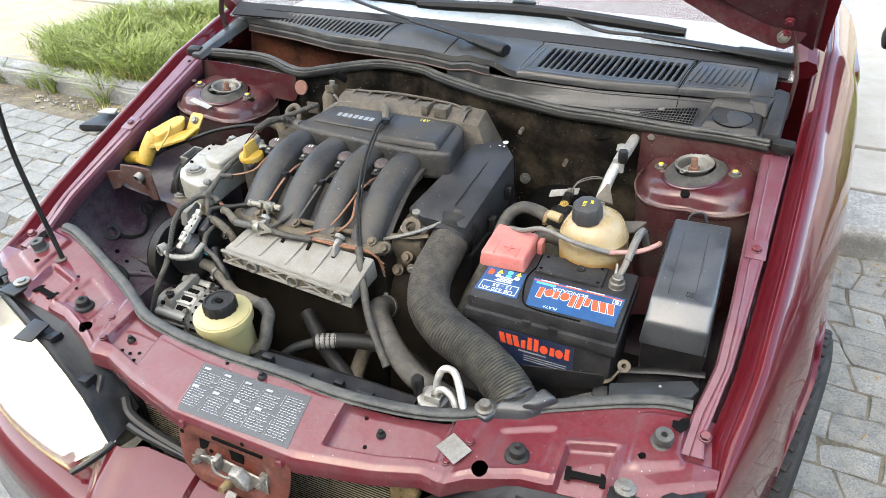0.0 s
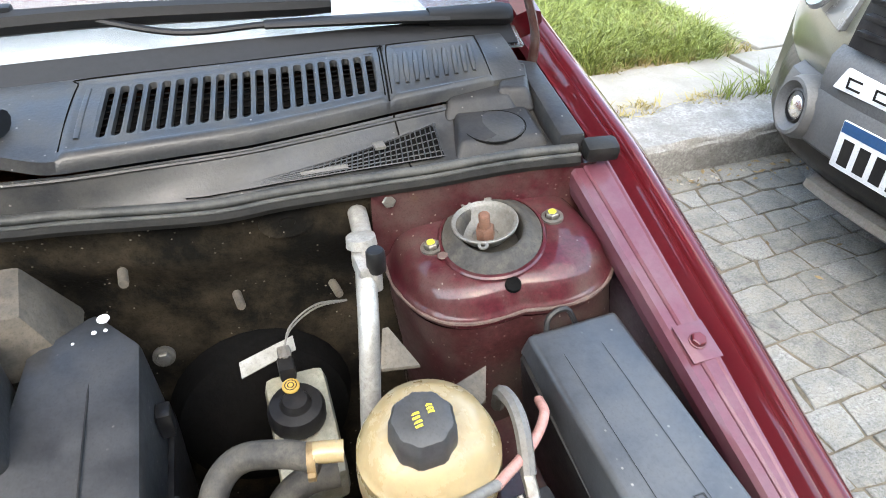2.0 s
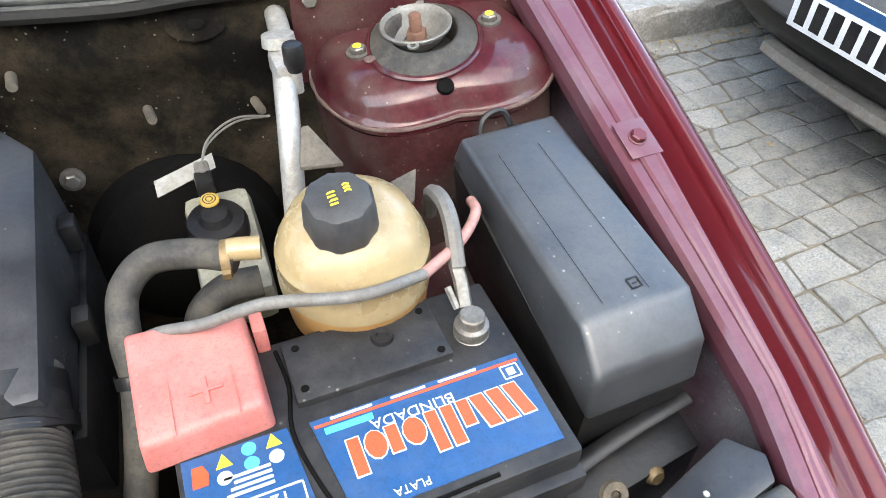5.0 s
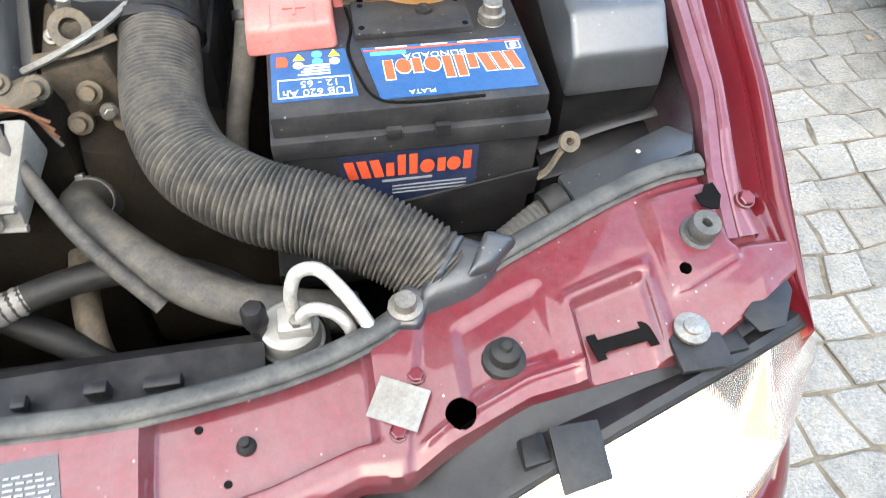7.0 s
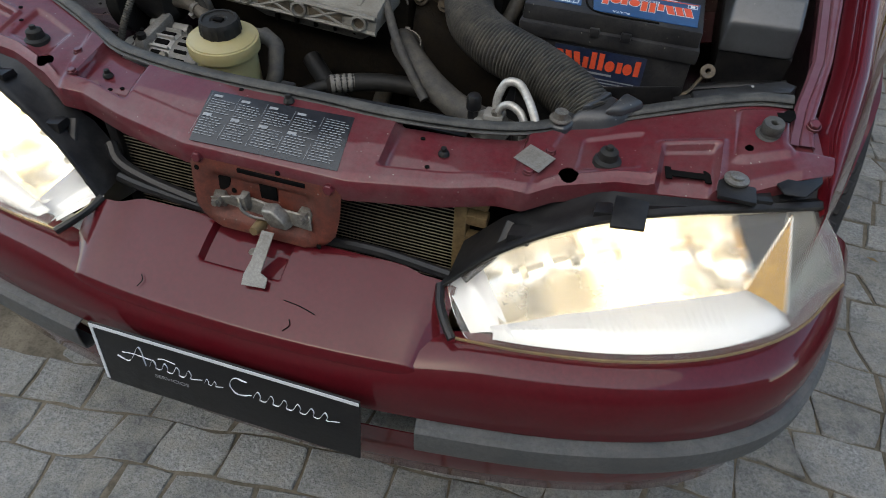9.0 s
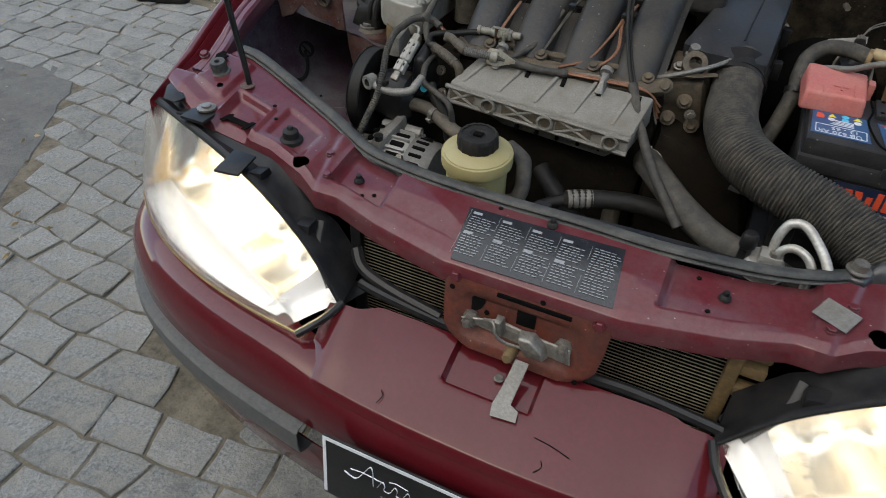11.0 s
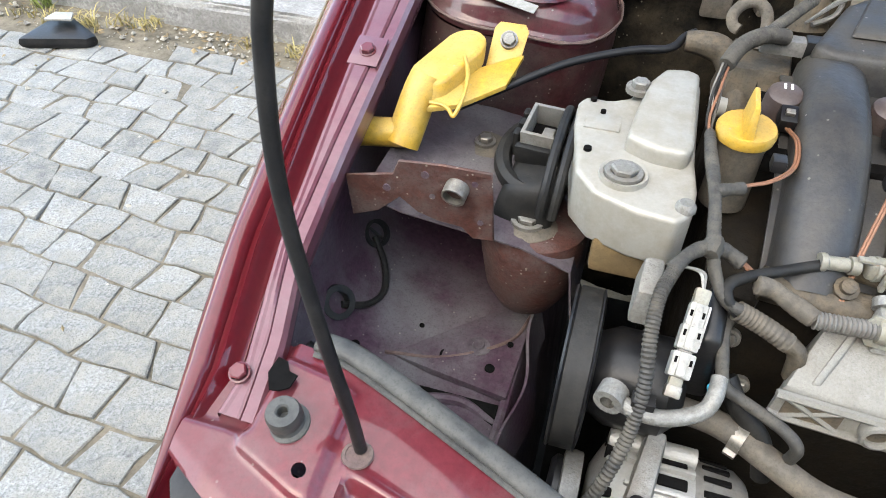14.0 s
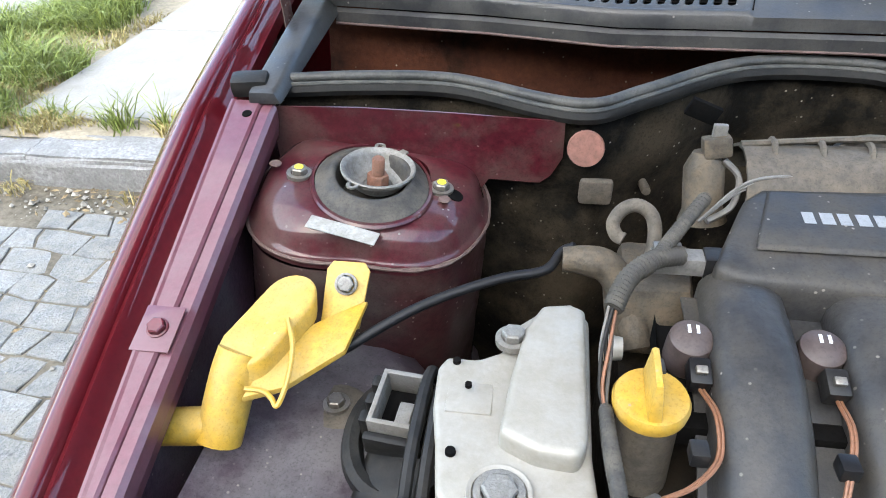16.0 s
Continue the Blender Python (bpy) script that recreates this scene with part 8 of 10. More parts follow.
    for dx, r, l in ((-0.034, 0.0078, 0.003), (-0.024, 0.0060, 0.010), (-0.010, 0.0076, 0.004), (0.006, 0.0105, 0.002), (0.015, 0.0100, 0.002), (0.030, 0.0062, 0.007)):
        part("connector_ring", lathe([(0, l), (r * 0.8, l), (r, l - 0.001), (r, -l), (0, -l)], 14, Matrix.Translation(c + Vector((dx, dx * 0.1, 0))) @ ax), CLEARP, cn)
    part("latch", box(c + Vector((0.002, -0.002, 0.009)), (0.026, 0.006, 0.003), 0.001, m=pose(0, 0, 0, 0, 4, 6)), CLEARP, cn)
    part("latch", box(c + Vector((0.012, -0.010, -0.004)), (0.004, 0.006, 0.016), 0.001), CLEARP, cn)
    return e


settle(engine(), (-0.006, -0.008, 0.004))


def harness():
    h = thing("wiring_harness", (-0.2, 0.22, 0.73), "dusty black taped wiring harness on the engine", "wiring")
    ribbed("conduit", [(-0.296, 0.456, 0.856), (-0.318, 0.440, 0.862), (-0.338, 0.420, 0.858), (-0.350, 0.395, 0.848)], 0.0074, h, "ribbed grey conduit", 0.0036, HOSE, 0.12)
    for k, mm in enumerate((COPPER, RUBBER, GREYP, RUBBER, HOSE)):
        a = 1.25 * k
        part("bare_wire", tube([(-0.350 + 0.003 * math.cos(a), 0.397, 0.848 + 0.003 * math.sin(a)), (-0.354 + 0.004 * math.cos(a + 1), 0.37, 0.832 + 0.003 * math.sin(a + 1)), (-0.355 + 0.003 * math.cos(a + 2), 0.345, 0.818 + 0.003 * math.sin(a + 2)), (-0.354, 0.325, 0.812)], 0.0013, 6), mm, h, "bare coloured wire")
    taped("loom", [(-0.354, 0.332, 0.813), (-0.352, 0.300, 0.811), (-0.348, 0.270, 0.806), (-0.345, 0.245, 0.800), (-0.342, 0.207, 0.785)], 0.0056, h)
    taped("branch", [(-0.347, 0.255, 0.803), (-0.338, 0.260, 0.804), (-0.323, 0.268, 0.803)], 0.0058, h)
    part("knot", lathe([(0, 0.011), (0.007, 0.008), (0.0095, 0.0), (0.007, -0.008), (0, -0.011)], 14, Matrix.Translation((-0.342, 0.207, 0.785)) @ turn_to((0.2, 1, 0.4)), shape=lambda a: 1 + 0.10 * math.sin(3 * a)), HOSE, h)
    taped("branch", [(-0.342, 0.207, 0.785), (-0.352, 0.202, 0.784), (-0.361, 0.193, 0.782), (-0.370, 0.180, 0.776)], 0.0060, h)
    taped("branch", [(-0.342, 0.207, 0.785), (-0.330, 0.212, 0.779), (-0.316, 0.208, 0.773)], 0.0063, h)
    taped("branch", [(-0.342, 0.207, 0.785), (-0.336, 0.195, 0.769), (-0.325, 0.180, 0.756), (-0.310, 0.176, 0.752)], 0.0050, h)
    for k in range(3):
        part("wire", tube([(-0.317, 0.208 + 0.002 * k, 0.773), (-0.306, 0.206 + 0.002 * k, 0.766), (-0.296, 0.200, 0.762)], 0.0014, 6), COPPER, h, "bare copper coloured wires")
    part("cable", tube([(-0.312, 0.176, 0.748), (-0.323, 0.180, 0.757), (-0.324, 0.191, 0.763), (-0.310, 0.203, 0.765), (-0.289, 0.215, 0.765), (-0.268, 0.224, 0.768), (-0.250, 0.232, 0.770)], 0.0050, 10), RUBBER, h, "black cable to the connector")
    ribbed("sleeve", [(-0.314, 0.178, 0.750), (-0.300, 0.178, 0.744), (-0.285, 0.175, 0.739), (-0.270, 0.171, 0.733)], 0.0085, h, "dusty ribbed sleeve", 0.0045, DUSTY, 0.05)
    part("sleeve_end", tube([(-0.272, 0.172, 0.734), (-0.262, 0.169, 0.726), (-0.258, 0.169, 0.70)], 0.0075, 10), GRIME, h)
    taped("loom", [(-0.303, 0.198, 0.763), (-0.290, 0.199, 0.761), (-0.276, 0.193, 0.757), (-0.257, 0.183, 0.753)], 0.0078, h, wind=0.005, material=DUSTY)
    ribbed("conduit", [(-0.258, 0.183, 0.753), (-0.235, 0.184, 0.753), (-0.210, 0.187, 0.752)], 0.0070, h, "ribbed grey conduit", 0.0034, GREYP, 0.13)
    cl = part("clip_plate", prism([(-0.013, -0.010), (-0.007, -0.014), (0.007, -0.014), (0.013, -0.010), (0.014, 0.006), (0.003, 0.036), (-0.001, 0.036), (-0.013, 0.008)], -0.002, 0.002, 0.001, m=Matrix.Translation((-0.207, 0.186, 0.752)) @ pose(0, 0, 0, 0, 72, -90)), CLEARP, h, "pale plastic clip plate")
    part("clip_ring", lathe([(0.007, 0.006), (0.0095, 0.006), (0.0105, 0.0), (0.0095, -0.006), (0.007, -0.006)], 16, Matrix.Translation((-0.207, 0.187, 0.752)) @ turn_to((1, 0.05, 0))), CLEARP, cl)
    taped("loom", [(-0.206, 0.187, 0.752), (-0.18, 0.190, 0.748), (-0.13, 0.190, 0.746), (-0.086, 0.197, 0.746)], 0.0064, h)
    taped("loom", [(-0.186, 0.195, 0.750), (-0.161, 0.227, 0.762), (-0.146, 0.267, 0.779), (-0.134, 0.302, 0.804)], 0.0042, h)
    ribbed("conduit", [(-0.340, 0.418, 0.858), (-0.320, 0.435, 0.862), (-0.300, 0.470, 0.866), (-0.270, 0.520, 0.872)], 0.0056, h, "ribbed grey conduit", 0.0034, HOSE, 0.13)
    for k in range(4):
        part("wire", tube([(-0.086, 0.197 + k * 0.002, 0.746), (-0.046, 0.195 + k * 0.003, 0.748 + 0.002 * (k % 2)), (-0.006, 0.200 + k * 0.003, 0.746), (0.039, 0.207 + k * 0.004, 0.741), (0.064, 0.212, 0.719 - 0.01 * k)], 0.0018, 6), COPPER if k < 3 else GREYP, h, "bare copper coloured wires")
    part("wire", tube([(-0.106, 0.207, 0.749), (-0.066, 0.232, 0.761), (-0.041, 0.267, 0.794), (-0.031, 0.312, 0.819)], 0.0022, 6), COPPER, h)
    return h


harness()


def throttle_cable():
    c = thing("throttle_cable", (-0.05, 0.44, 0.87), "black throttle cable looping over the manifold", "cable")
    part("sheath", tube([(-0.055, 0.475, 0.885), (-0.050, 0.45, 0.893), (-0.042, 0.41, 0.888), (-0.032, 0.34, 0.85), (-0.010, 0.27, 0.795), (0.02, 0.215, 0.745), (0.055, 0.165, 0.70), (0.095, 0.115, 0.66), (0.14, 0.08, 0.62)], 0.0031, 8), RUBBER, c)
    part("sheath", tube([(-0.050, 0.475, 0.885), (-0.044, 0.45, 0.890), (-0.036, 0.41, 0.885), (-0.025, 0.34, 0.846), (-0.004, 0.27, 0.790), (0.025, 0.215, 0.745)], 0.0019, 8), RUBBER, c)
    part("cover", tube([(0.022, 0.213, 0.745), (0.055, 0.165, 0.70), (0.095, 0.115, 0.66), (0.15, 0.07, 0.61)], 0.0075, 10), HOSE, c, "grey split cover")
    part("end", tube([(-0.10, 0.55, 0.885), (-0.07, 0.51, 0.892), (-0.052, 0.475, 0.885)], 0.008, 8), DUSTY, c)
    part("knot", lathe([(0, 0.008), (0.010, 0.005), (0.011, -0.005), (0, -0.009)], 12, Matrix.Translation((-0.052, 0.472, 0.886))), BLACK, c)
    return c


settle(throttle_cable(), (-0.006, -0.008, 0.004))


def steering_reservoir():
    p = thing("power_steering_reservoir", (-0.155, 0.0, 0.58), "cream plastic power steering reservoir with a black cap", "reservoir")
    m = Matrix.Translation((-0.152, 0.033, 0.003)) @ pose(0, 0, 0, 3) @ Matrix.Diagonal((0.99, 0.99, 1, 1))
    part("body", lathe([(0, 0.585), (0.042, 0.588), (0.046, 0.60), (0.046, 0.668), (0.0475, 0.671), (0.0530, 0.674), (0.0535, 0.676), (0.0535, 0.690), (0.0528, 0.692), (0.0500, 0.6925), (0.0495, 0.694), (0.036, 0.701), (0.026, 0.702)], 48, m), CREAM, p, smooth=24)
    cp = part("cap", lathe([(0.025, 0.700), (0.0295, 0.7005), (0.0305, 0.703), (0.0298, 0.718), (0.0275, 0.7225), (0.024, 0.7225), (0.0235, 0.7205), (0.013, 0.7215), (0.011, 0.719), (0, 0.719)], 60, m, shape=lambda a: 1 + 0.018 * (1 if math.sin(15 * a) > 0 else -1)), RUBBER, p, "black ribbed cap", smooth=24)
    part("cap_grip", prism([(-0.007, -0.0045), (0.007, -0.0045), (0.007, 0.0045), (-0.007, 0.0045)], 0.718, 0.7225, 0.001, m=m), DARK, cp)
    part("elbow", tube([(-0.11, 0.005, 0.61), (-0.092, 0.01, 0.617), (-0.085, 0.018, 0.635), (-0.09, 0.035, 0.655), (-0.10, 0.055, 0.662), (-0.13, 0.075, 0.665)], 0.012, 12), HOSE, p, "grey rubber elbow")
    part("bracket", box((-0.155, 0.0, 0.575), (0.11, 0.09, 0.02), 0.006), BLACK, p)


steering_reservoir()
hose("return_hose", "dusty grey return hose by the alternator", [(-0.12, 0.07, 0.664), (-0.17, 0.085, 0.655), (-0.22, 0.10, 0.645), (-0.26, 0.12, 0.648), (-0.30, 0.135, 0.658), (-0.34, 0.145, 0.655)], 0.0115, material=DUSTY, extra=[("hose_clamp", clampring((-0.285, 0.130, 0.654), (1, -0.5, 0), 0.0122, STEEL), STEEL, "small steel clamp")])
hose("radiator_hose", "thick black radiator hose with a metal end", [(-0.095, 0.045, 0.555), (-0.065, 0.070, 0.578), (-0.025, 0.097, 0.586), (0.03, 0.120, 0.588), (0.08, 0.132, 0.587), (0.13, 0.131, 0.584), (0.18, 0.115, 0.578), (0.23, 0.085, 0.565), (0.27, 0.06, 0.54)], 0.0150, RUBBER,
     rf=lambda u: 0.6 if u < 0.22 else 1.0,
     extra=[("metal_end", tube([(-0.030, 0.094, 0.586), (-0.012, 0.103, 0.587), (0.006, 0.111, 0.588)], 0.0150, 16, 8, rf=lambda u: 1 + 0.05 * math.sin(u * 25)), ALUD, "crimped aluminium end")])
hose("lower_radiator_hose", "thick grey radiator hose under the intake hose", [(0.085, 0.235, 0.59), (0.068, 0.20, 0.625), (0.072, 0.165, 0.645), (0.10, 0.13, 0.642), (0.145, 0.095, 0.625), (0.20, 0.065, 0.61), (0.26, 0.05, 0.60), (0.32, 0.05, 0.58)], 0.0215, extra=[("hose_clamp", clampring((0.068, 0.20, 0.625), (-0.1, 0.8, -0.5), 0.022), STEEL, "steel hose clamp")])
hose("engine_hose", "dark hose below the aluminium cover", [(-0.10, 0.165, 0.585), (-0.07, 0.145, 0.565), (-0.03, 0.12, 0.545), (0.03, 0.09, 0.52), (0.08, 0.06, 0.48)], 0.016, RUBBER)
hose("bypass_hose", "brownish hose beside the engine", [(0.03, 0.20, 0.54), (0.035, 0.15, 0.53), (0.045, 0.10, 0.51), (0.06, 0.06, 0.47)], 0.015, GRIME)


def drier():
    d = thing("receiver_drier", (0.262, 0.008, 0.52), "aluminium receiver drier with bent bright pipes", "drier")
    part("bottle", lathe([(0, 0.52), (0.032, 0.522), (0.034, 0.53), (0.034, 0.615), (0.031, 0.622)], 28, Matrix.Translation((0.262, 0.008, 0))), BLACK, d, "black drier bottle")
    part("head", lathe([(0, 0.645), (0.022, 0.644), (0.026, 0.640), (0.027, 0.62), (0.03, 0.618)], 28, Matrix.Translation((0.262, 0.008, 0))), ALU, d)
    part("block", box((0.268, 0.004, 0.648), (0.030, 0.026, 0.018), 0.004), ALU, d)
    part("valve", lathe([(0, 0.69), (0.008, 0.689), (0.011, 0.684), (0.011, 0.668), (0.008, 0.665), (0.008, 0.645)], 14, Matrix.Translation((0.236, 0.006, -0.012)), shape=lambda a: 1 + 0.03 * math.sin(8 * a)), BLACK, d, "black valve cap")
    part("pipe", tube([(0.268, 0.012, 0.652), (0.268, 0.016, 0.675), (0.276, 0.022, 0.695), (0.293, 0.022, 0.698), (0.308, 0.008, 0.692), (0.325, -0.016, 0.680), (0.335, -0.03, 0.660), (0.335, -0.03, 0.63)], 0.0062, 10), BRIGHT, d, "bright bent pipe")
    part("pipe", tube([(0.275, 0.0, 0.652), (0.276, -0.002, 0.668), (0.288, -0.004, 0.678), (0.305, -0.010, 0.674), (0.315, -0.018, 0.660), (0.315, -0.02, 0.63)], 0.0058, 10), BRIGHT, d, "bright bent pipe")
    part("bolt", lathe([(0, 0.007), (0.006, 0.006), (0.006, 0)], 6, Matrix.Translation((0.27, -0.002, 0.657))), STEEL, d)


drier()


def fan_shroud():
    f = thing("fan_shroud", (0.08, -0.02, 0.60), "black plastic fan shroud behind the crossmember", "shroud")
    rows = []
    for j in range(4):
        rows.append([(x, -0.045 + 0.02 * j, 0.635 + 0.006 * math.sin(9 * x) - 0.02 * (j == 3)) for x in np.linspace(-0.08, 0.24, 20)])
    part("rim", sheet(rows, 0.003), BLACK, f)
    for x, w, h in ((-0.035, 0.022, 0.02), (0.11, 0.018, 0.016), (0.16, 0.03, 0.012), (0.05, 0.012, 0.01)):
        part("tab", box((x, -0.035, 0.64 + h / 2), (w, 0.012, h), 0.003), BLACK, f)
    # rear wall coloured near-black for the shade behind the shroud
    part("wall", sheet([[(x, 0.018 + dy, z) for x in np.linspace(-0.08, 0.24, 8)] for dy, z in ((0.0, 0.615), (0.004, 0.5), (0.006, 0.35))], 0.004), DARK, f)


fan_shroud()


def alternator():
    a_ = thing("alternator", (-0.33, 0.09, 0.50), "grey aluminium alternator with vent slots", "alternator")
    m = Matrix.Translation((-0.332, 0.095, 0.555)) @ turn_to((-1, 0, 0)) @ Matrix.Diagonal((1.1, 1.1, 1.15, 1))
    part("housing", lathe([(0.0, 0.055), (0.03, 0.054), (0.052, 0.044), (0.058, 0.03), (0.058, -0.01), (0.056, -0.02)], 30, m), ALU, a_, "cast aluminium housing")
    rc = part("rear_cover", lathe([(0.0555, -0.02), (0.053, -0.052), (0.047, -0.060), (0, -0.062)], 30, m), GREYP, a_, "grey slotted rear cover")
    for k in range(24):
        a = math.radians(15 * k)
        part("cover_slot", box(m @ Vector((0.0535 * math.cos(a), 0.0535 * math.sin(a), -0.036)), (0.005, 0.0055, 0.020), 0.001, m=m @ pose(0, 0, 0, 0, 0, math.degrees(a))), DARK, rc)
    part("arm", hexa([(-0.372, 0.05, 0.60), (-0.345, 0.045, 0.60), (-0.335, 0.13, 0.60), (-0.358, 0.13, 0.60)], [(-0.368, 0.055, 0.622), (-0.348, 0.05, 0.622), (-0.338, 0.128, 0.64), (-0.354, 0.128, 0.64)], 0.005), ALUD, a_)
    part("arm_bolt", lathe([(0, 0.01), (0.008, 0.009), (0.008, 0.0)], 12, Matrix.Translation((-0.356, 0.06, 0.622))), BLACK, a_)
    for k in range(18):
        a = math.radians(20 * k)
        turn = m @ pose(0, 0, 0, 0, 0, math.degrees(a))
        part("vent", box(m @ Vector((0.0565 * math.cos(a), 0.0565 * math.sin(a), -0.003)), (0.006, 0.0095, 0.022), 0.002, m=turn), DARK, a_, "dark vent slot")
        b = a + math.radians(10)
        part("fin", box(m @ Vector((0.0585 * math.cos(b), 0.0585 * math.sin(b), 0.006)), (0.008, 0.0042, 0.050), 0.0015, m=m @ pose(0, 0, 0, 0, 0, math.degrees(b))), ALU, a_)
        part("front_vent", box(m @ Vector((0.050 * math.cos(a), 0.050 * math.sin(a), 0.042)), (0.016, 0.0075, 0.008), 0.002, m=turn), DARK, a_)
    part("band", lathe([(0.0580, 0.022), (0.0610, 0.021), (0.0610, 0.013), (0.0580, 0.012)], 36, m), ALU, a_)
    for a in (0.5, 2.1, 3.7, 5.3):
        part("boss", lathe([(0, 0.046), (0.0075, 0.045), (0.0085, 0.040), (0.0085, -0.020)], 16, m @ Matrix.Translation((0.060 * math.cos(a), 0.060 * math.sin(a), 0))), ALU, a_)
    part("through_bolt", lathe([(0, 0.008), (0.006, 0.008), (0.006, 0)], 6, Matrix.Translation((-0.31, 0.05, 0.605)) @ turn_to((0, -0.8, 0.6))), STEEL, a_)
    part("pulley_ring", lathe([(0.030, 0.060), (0.036, 0.060), (0.037, 0.066), (0.036, 0.074), (0.030, 0.075)], 26, m), ALUD, a_, "grey pulley ring")
    part("pulley", lathe([(0, 0.085), (0.025, 0.084), (0.03, 0.08), (0.028, 0.06), (0.012, 0.058)], 26, m), BLACK, a_)


alternator()


def steering_pump():
    p = thing("power_steering_pump", (-0.40, 0.16, 0.56), "power steering pump with a large black belt pulley", "pump")
    m = Matrix.Translation((-0.425, 0.165, 0.652)) @ turn_to((-1, 0, 0))
    part("pulley", lathe([(0, 0.004), (0.02, 0.006), (0.05, 0.004), (0.066, 0.012), (0.073, 0.014), (0.0745, 0.012), (0.072, 0.010), (0.072, -0.010), (0.0745, -0.012), (0.066, -0.014), (0.05, -0.01), (0, -0.01)], 44, m), BLACK, p, "black belt pulley")
    part("belt", lathe([(0.0726, -0.0095), (0.0735, -0.0095), (0.0735, 0.0095), (0.0726, 0.0095)], 44, m), RUBBER, p, "worn ribbed belt")
    part("belt_run", hexa([(-0.437, 0.225, 0.25), (-0.414, 0.225, 0.25), (-0.414, 0.229, 0.25), (-0.437, 0.229, 0.25)], [(-0.437, 0.232, 0.66), (-0.414, 0.232, 0.66), (-0.414, 0.236, 0.66), (-0.437, 0.236, 0.66)], 0), RUBBER, p)
    part("body", lathe([(0.035, 0.0), (0.045, -0.02), (0.045, -0.065), (0.03, -0.08), (0, -0.082)], 24, m @ Matrix.Translation((0, 0, -0.012))), BLACK, p, "dark pump body")
    part("reservoir_pod", hexa([(-0.345, 0.15, 0.665), (-0.315, 0.15, 0.665), (-0.31, 0.205, 0.67), (-0.34, 0.205, 0.67)], [(-0.34, 0.152, 0.735), (-0.32, 0.152, 0.735), (-0.318, 0.20, 0.758), (-0.335, 0.20, 0.758)], 0.010, seg=3), BLACK, p)
    part("blue_plug", lathe([(0, 0.008), (0.006, 0.008), (0.006, 0)], 10, Matrix.Translation((-0.315, 0.148, 0.69)) @ turn_to((0.3, -1, 0))), INKC, p, "blue plug")
    part("grey_cover", hexa([(-0.395, 0.165, 0.722), (-0.372, 0.165, 0.722), (-0.37, 0.21, 0.735), (-0.393, 0.21, 0.735)], [(-0.392, 0.17, 0.755), (-0.374, 0.17, 0.755), (-0.373, 0.205, 0.765), (-0.39, 0.205, 0.765)], 0.005), ALUD, p, "grey cover")
    # white connectors standing on the pump
    base, tip = Vector((-0.352, 0.112, 0.712)), Vector((-0.343, 0.178, 0.764))
    d = (tip - base).normalized()
    mm = turn_to(d)
    side = mm.to_3x3() @ Vector((1, 0, 0))
    face = mm.to_3x3() @ Vector((0, -1, 0))
    if face.z < 0:
        face = -face
    for u, w, l, mt in ((0.02, 0.0125, 0.010, STEEL), (0.13, 0.0105, 0.016, CLEARP), (0.27, 0.0175, 0.020, WHITEP), (0.41, 0.0110, 0.006, GREYP), (0.53, 0.0165, 0.020, WHITEP), (0.72, 0.0140, 0.024, WHITEP), (0.90, 0.0120, 0.018, CLEARP)):
        cb = part("connector", box(base.lerp(tip, u), (w, w * 0.8, l), 0.0018, m=mm), mt, p, "pale plastic connector")
        if mt is WHITEP:
            q = base.lerp(tip, u) + face * w * 0.4
            part("latch", box(q, (w * 0.4, 0.003, l * 0.9), 0.0008, m=mm), WHITEP, cb)
            for s in (1, -1):
                part("slot", box(q + side * s * w * 0.33 + d * 0.003, (0.002, 0.001, 0.005), 0, m=mm), DARK, cb)
    part("rib_frame", box(base.lerp(tip, 0.66) + side * 0.008, (0.002, 0.010, 0.034), 0.0006, m=mm), WHITEP, p, "pale latch bar")
    for k in range(2):
        part("plug_wire", tube([tip, tip + d * 0.012 + Vector((-0.004 - 0.003 * k, 0, 0.002)), Vector((-0.366, 0.186, 0.777))], 0.0014, 6), WHITEP if k else GREYP, p)
    ribbed("conduit", [(-0.368, 0.182, 0.777), (-0.376, 0.158, 0.768), (-0.377, 0.133, 0.748), (-0.373, 0.108, 0.715), (-0.376, 0.088, 0.680), (-0.386, 0.065, 0.645), (-0.40, 0.05, 0.60), (-0.405, 0.04, 0.57)], 0.0056, p, "ribbed grey conduit", 0.0036, HOSE, 0.09)
    part("pipe", tube([(-0.392, 0.105, 0.700), (-0.375, 0.10, 0.695), (-0.35, 0.103, 0.692), (-0.325, 0.115, 0.695), (-0.318, 0.125, 0.705), (-0.316, 0.14, 0.71)], 0.0068, 10), ALUD, p, "bent metal pipe")
    part("pipe_end", lathe([(0.006, 0.008), (0.012, 0.008), (0.012, -0.008), (0.006, -0.008)], 16, Matrix.Translation((-0.395, 0.105, 0.70)) @ turn_to((0.3, 1, 0))), ALUD, p)
    part("tie", box((-0.371, 0.104, 0.704), (0.018, 0.012, 0.008), 0.001), BLACK, p)


steering_pump()


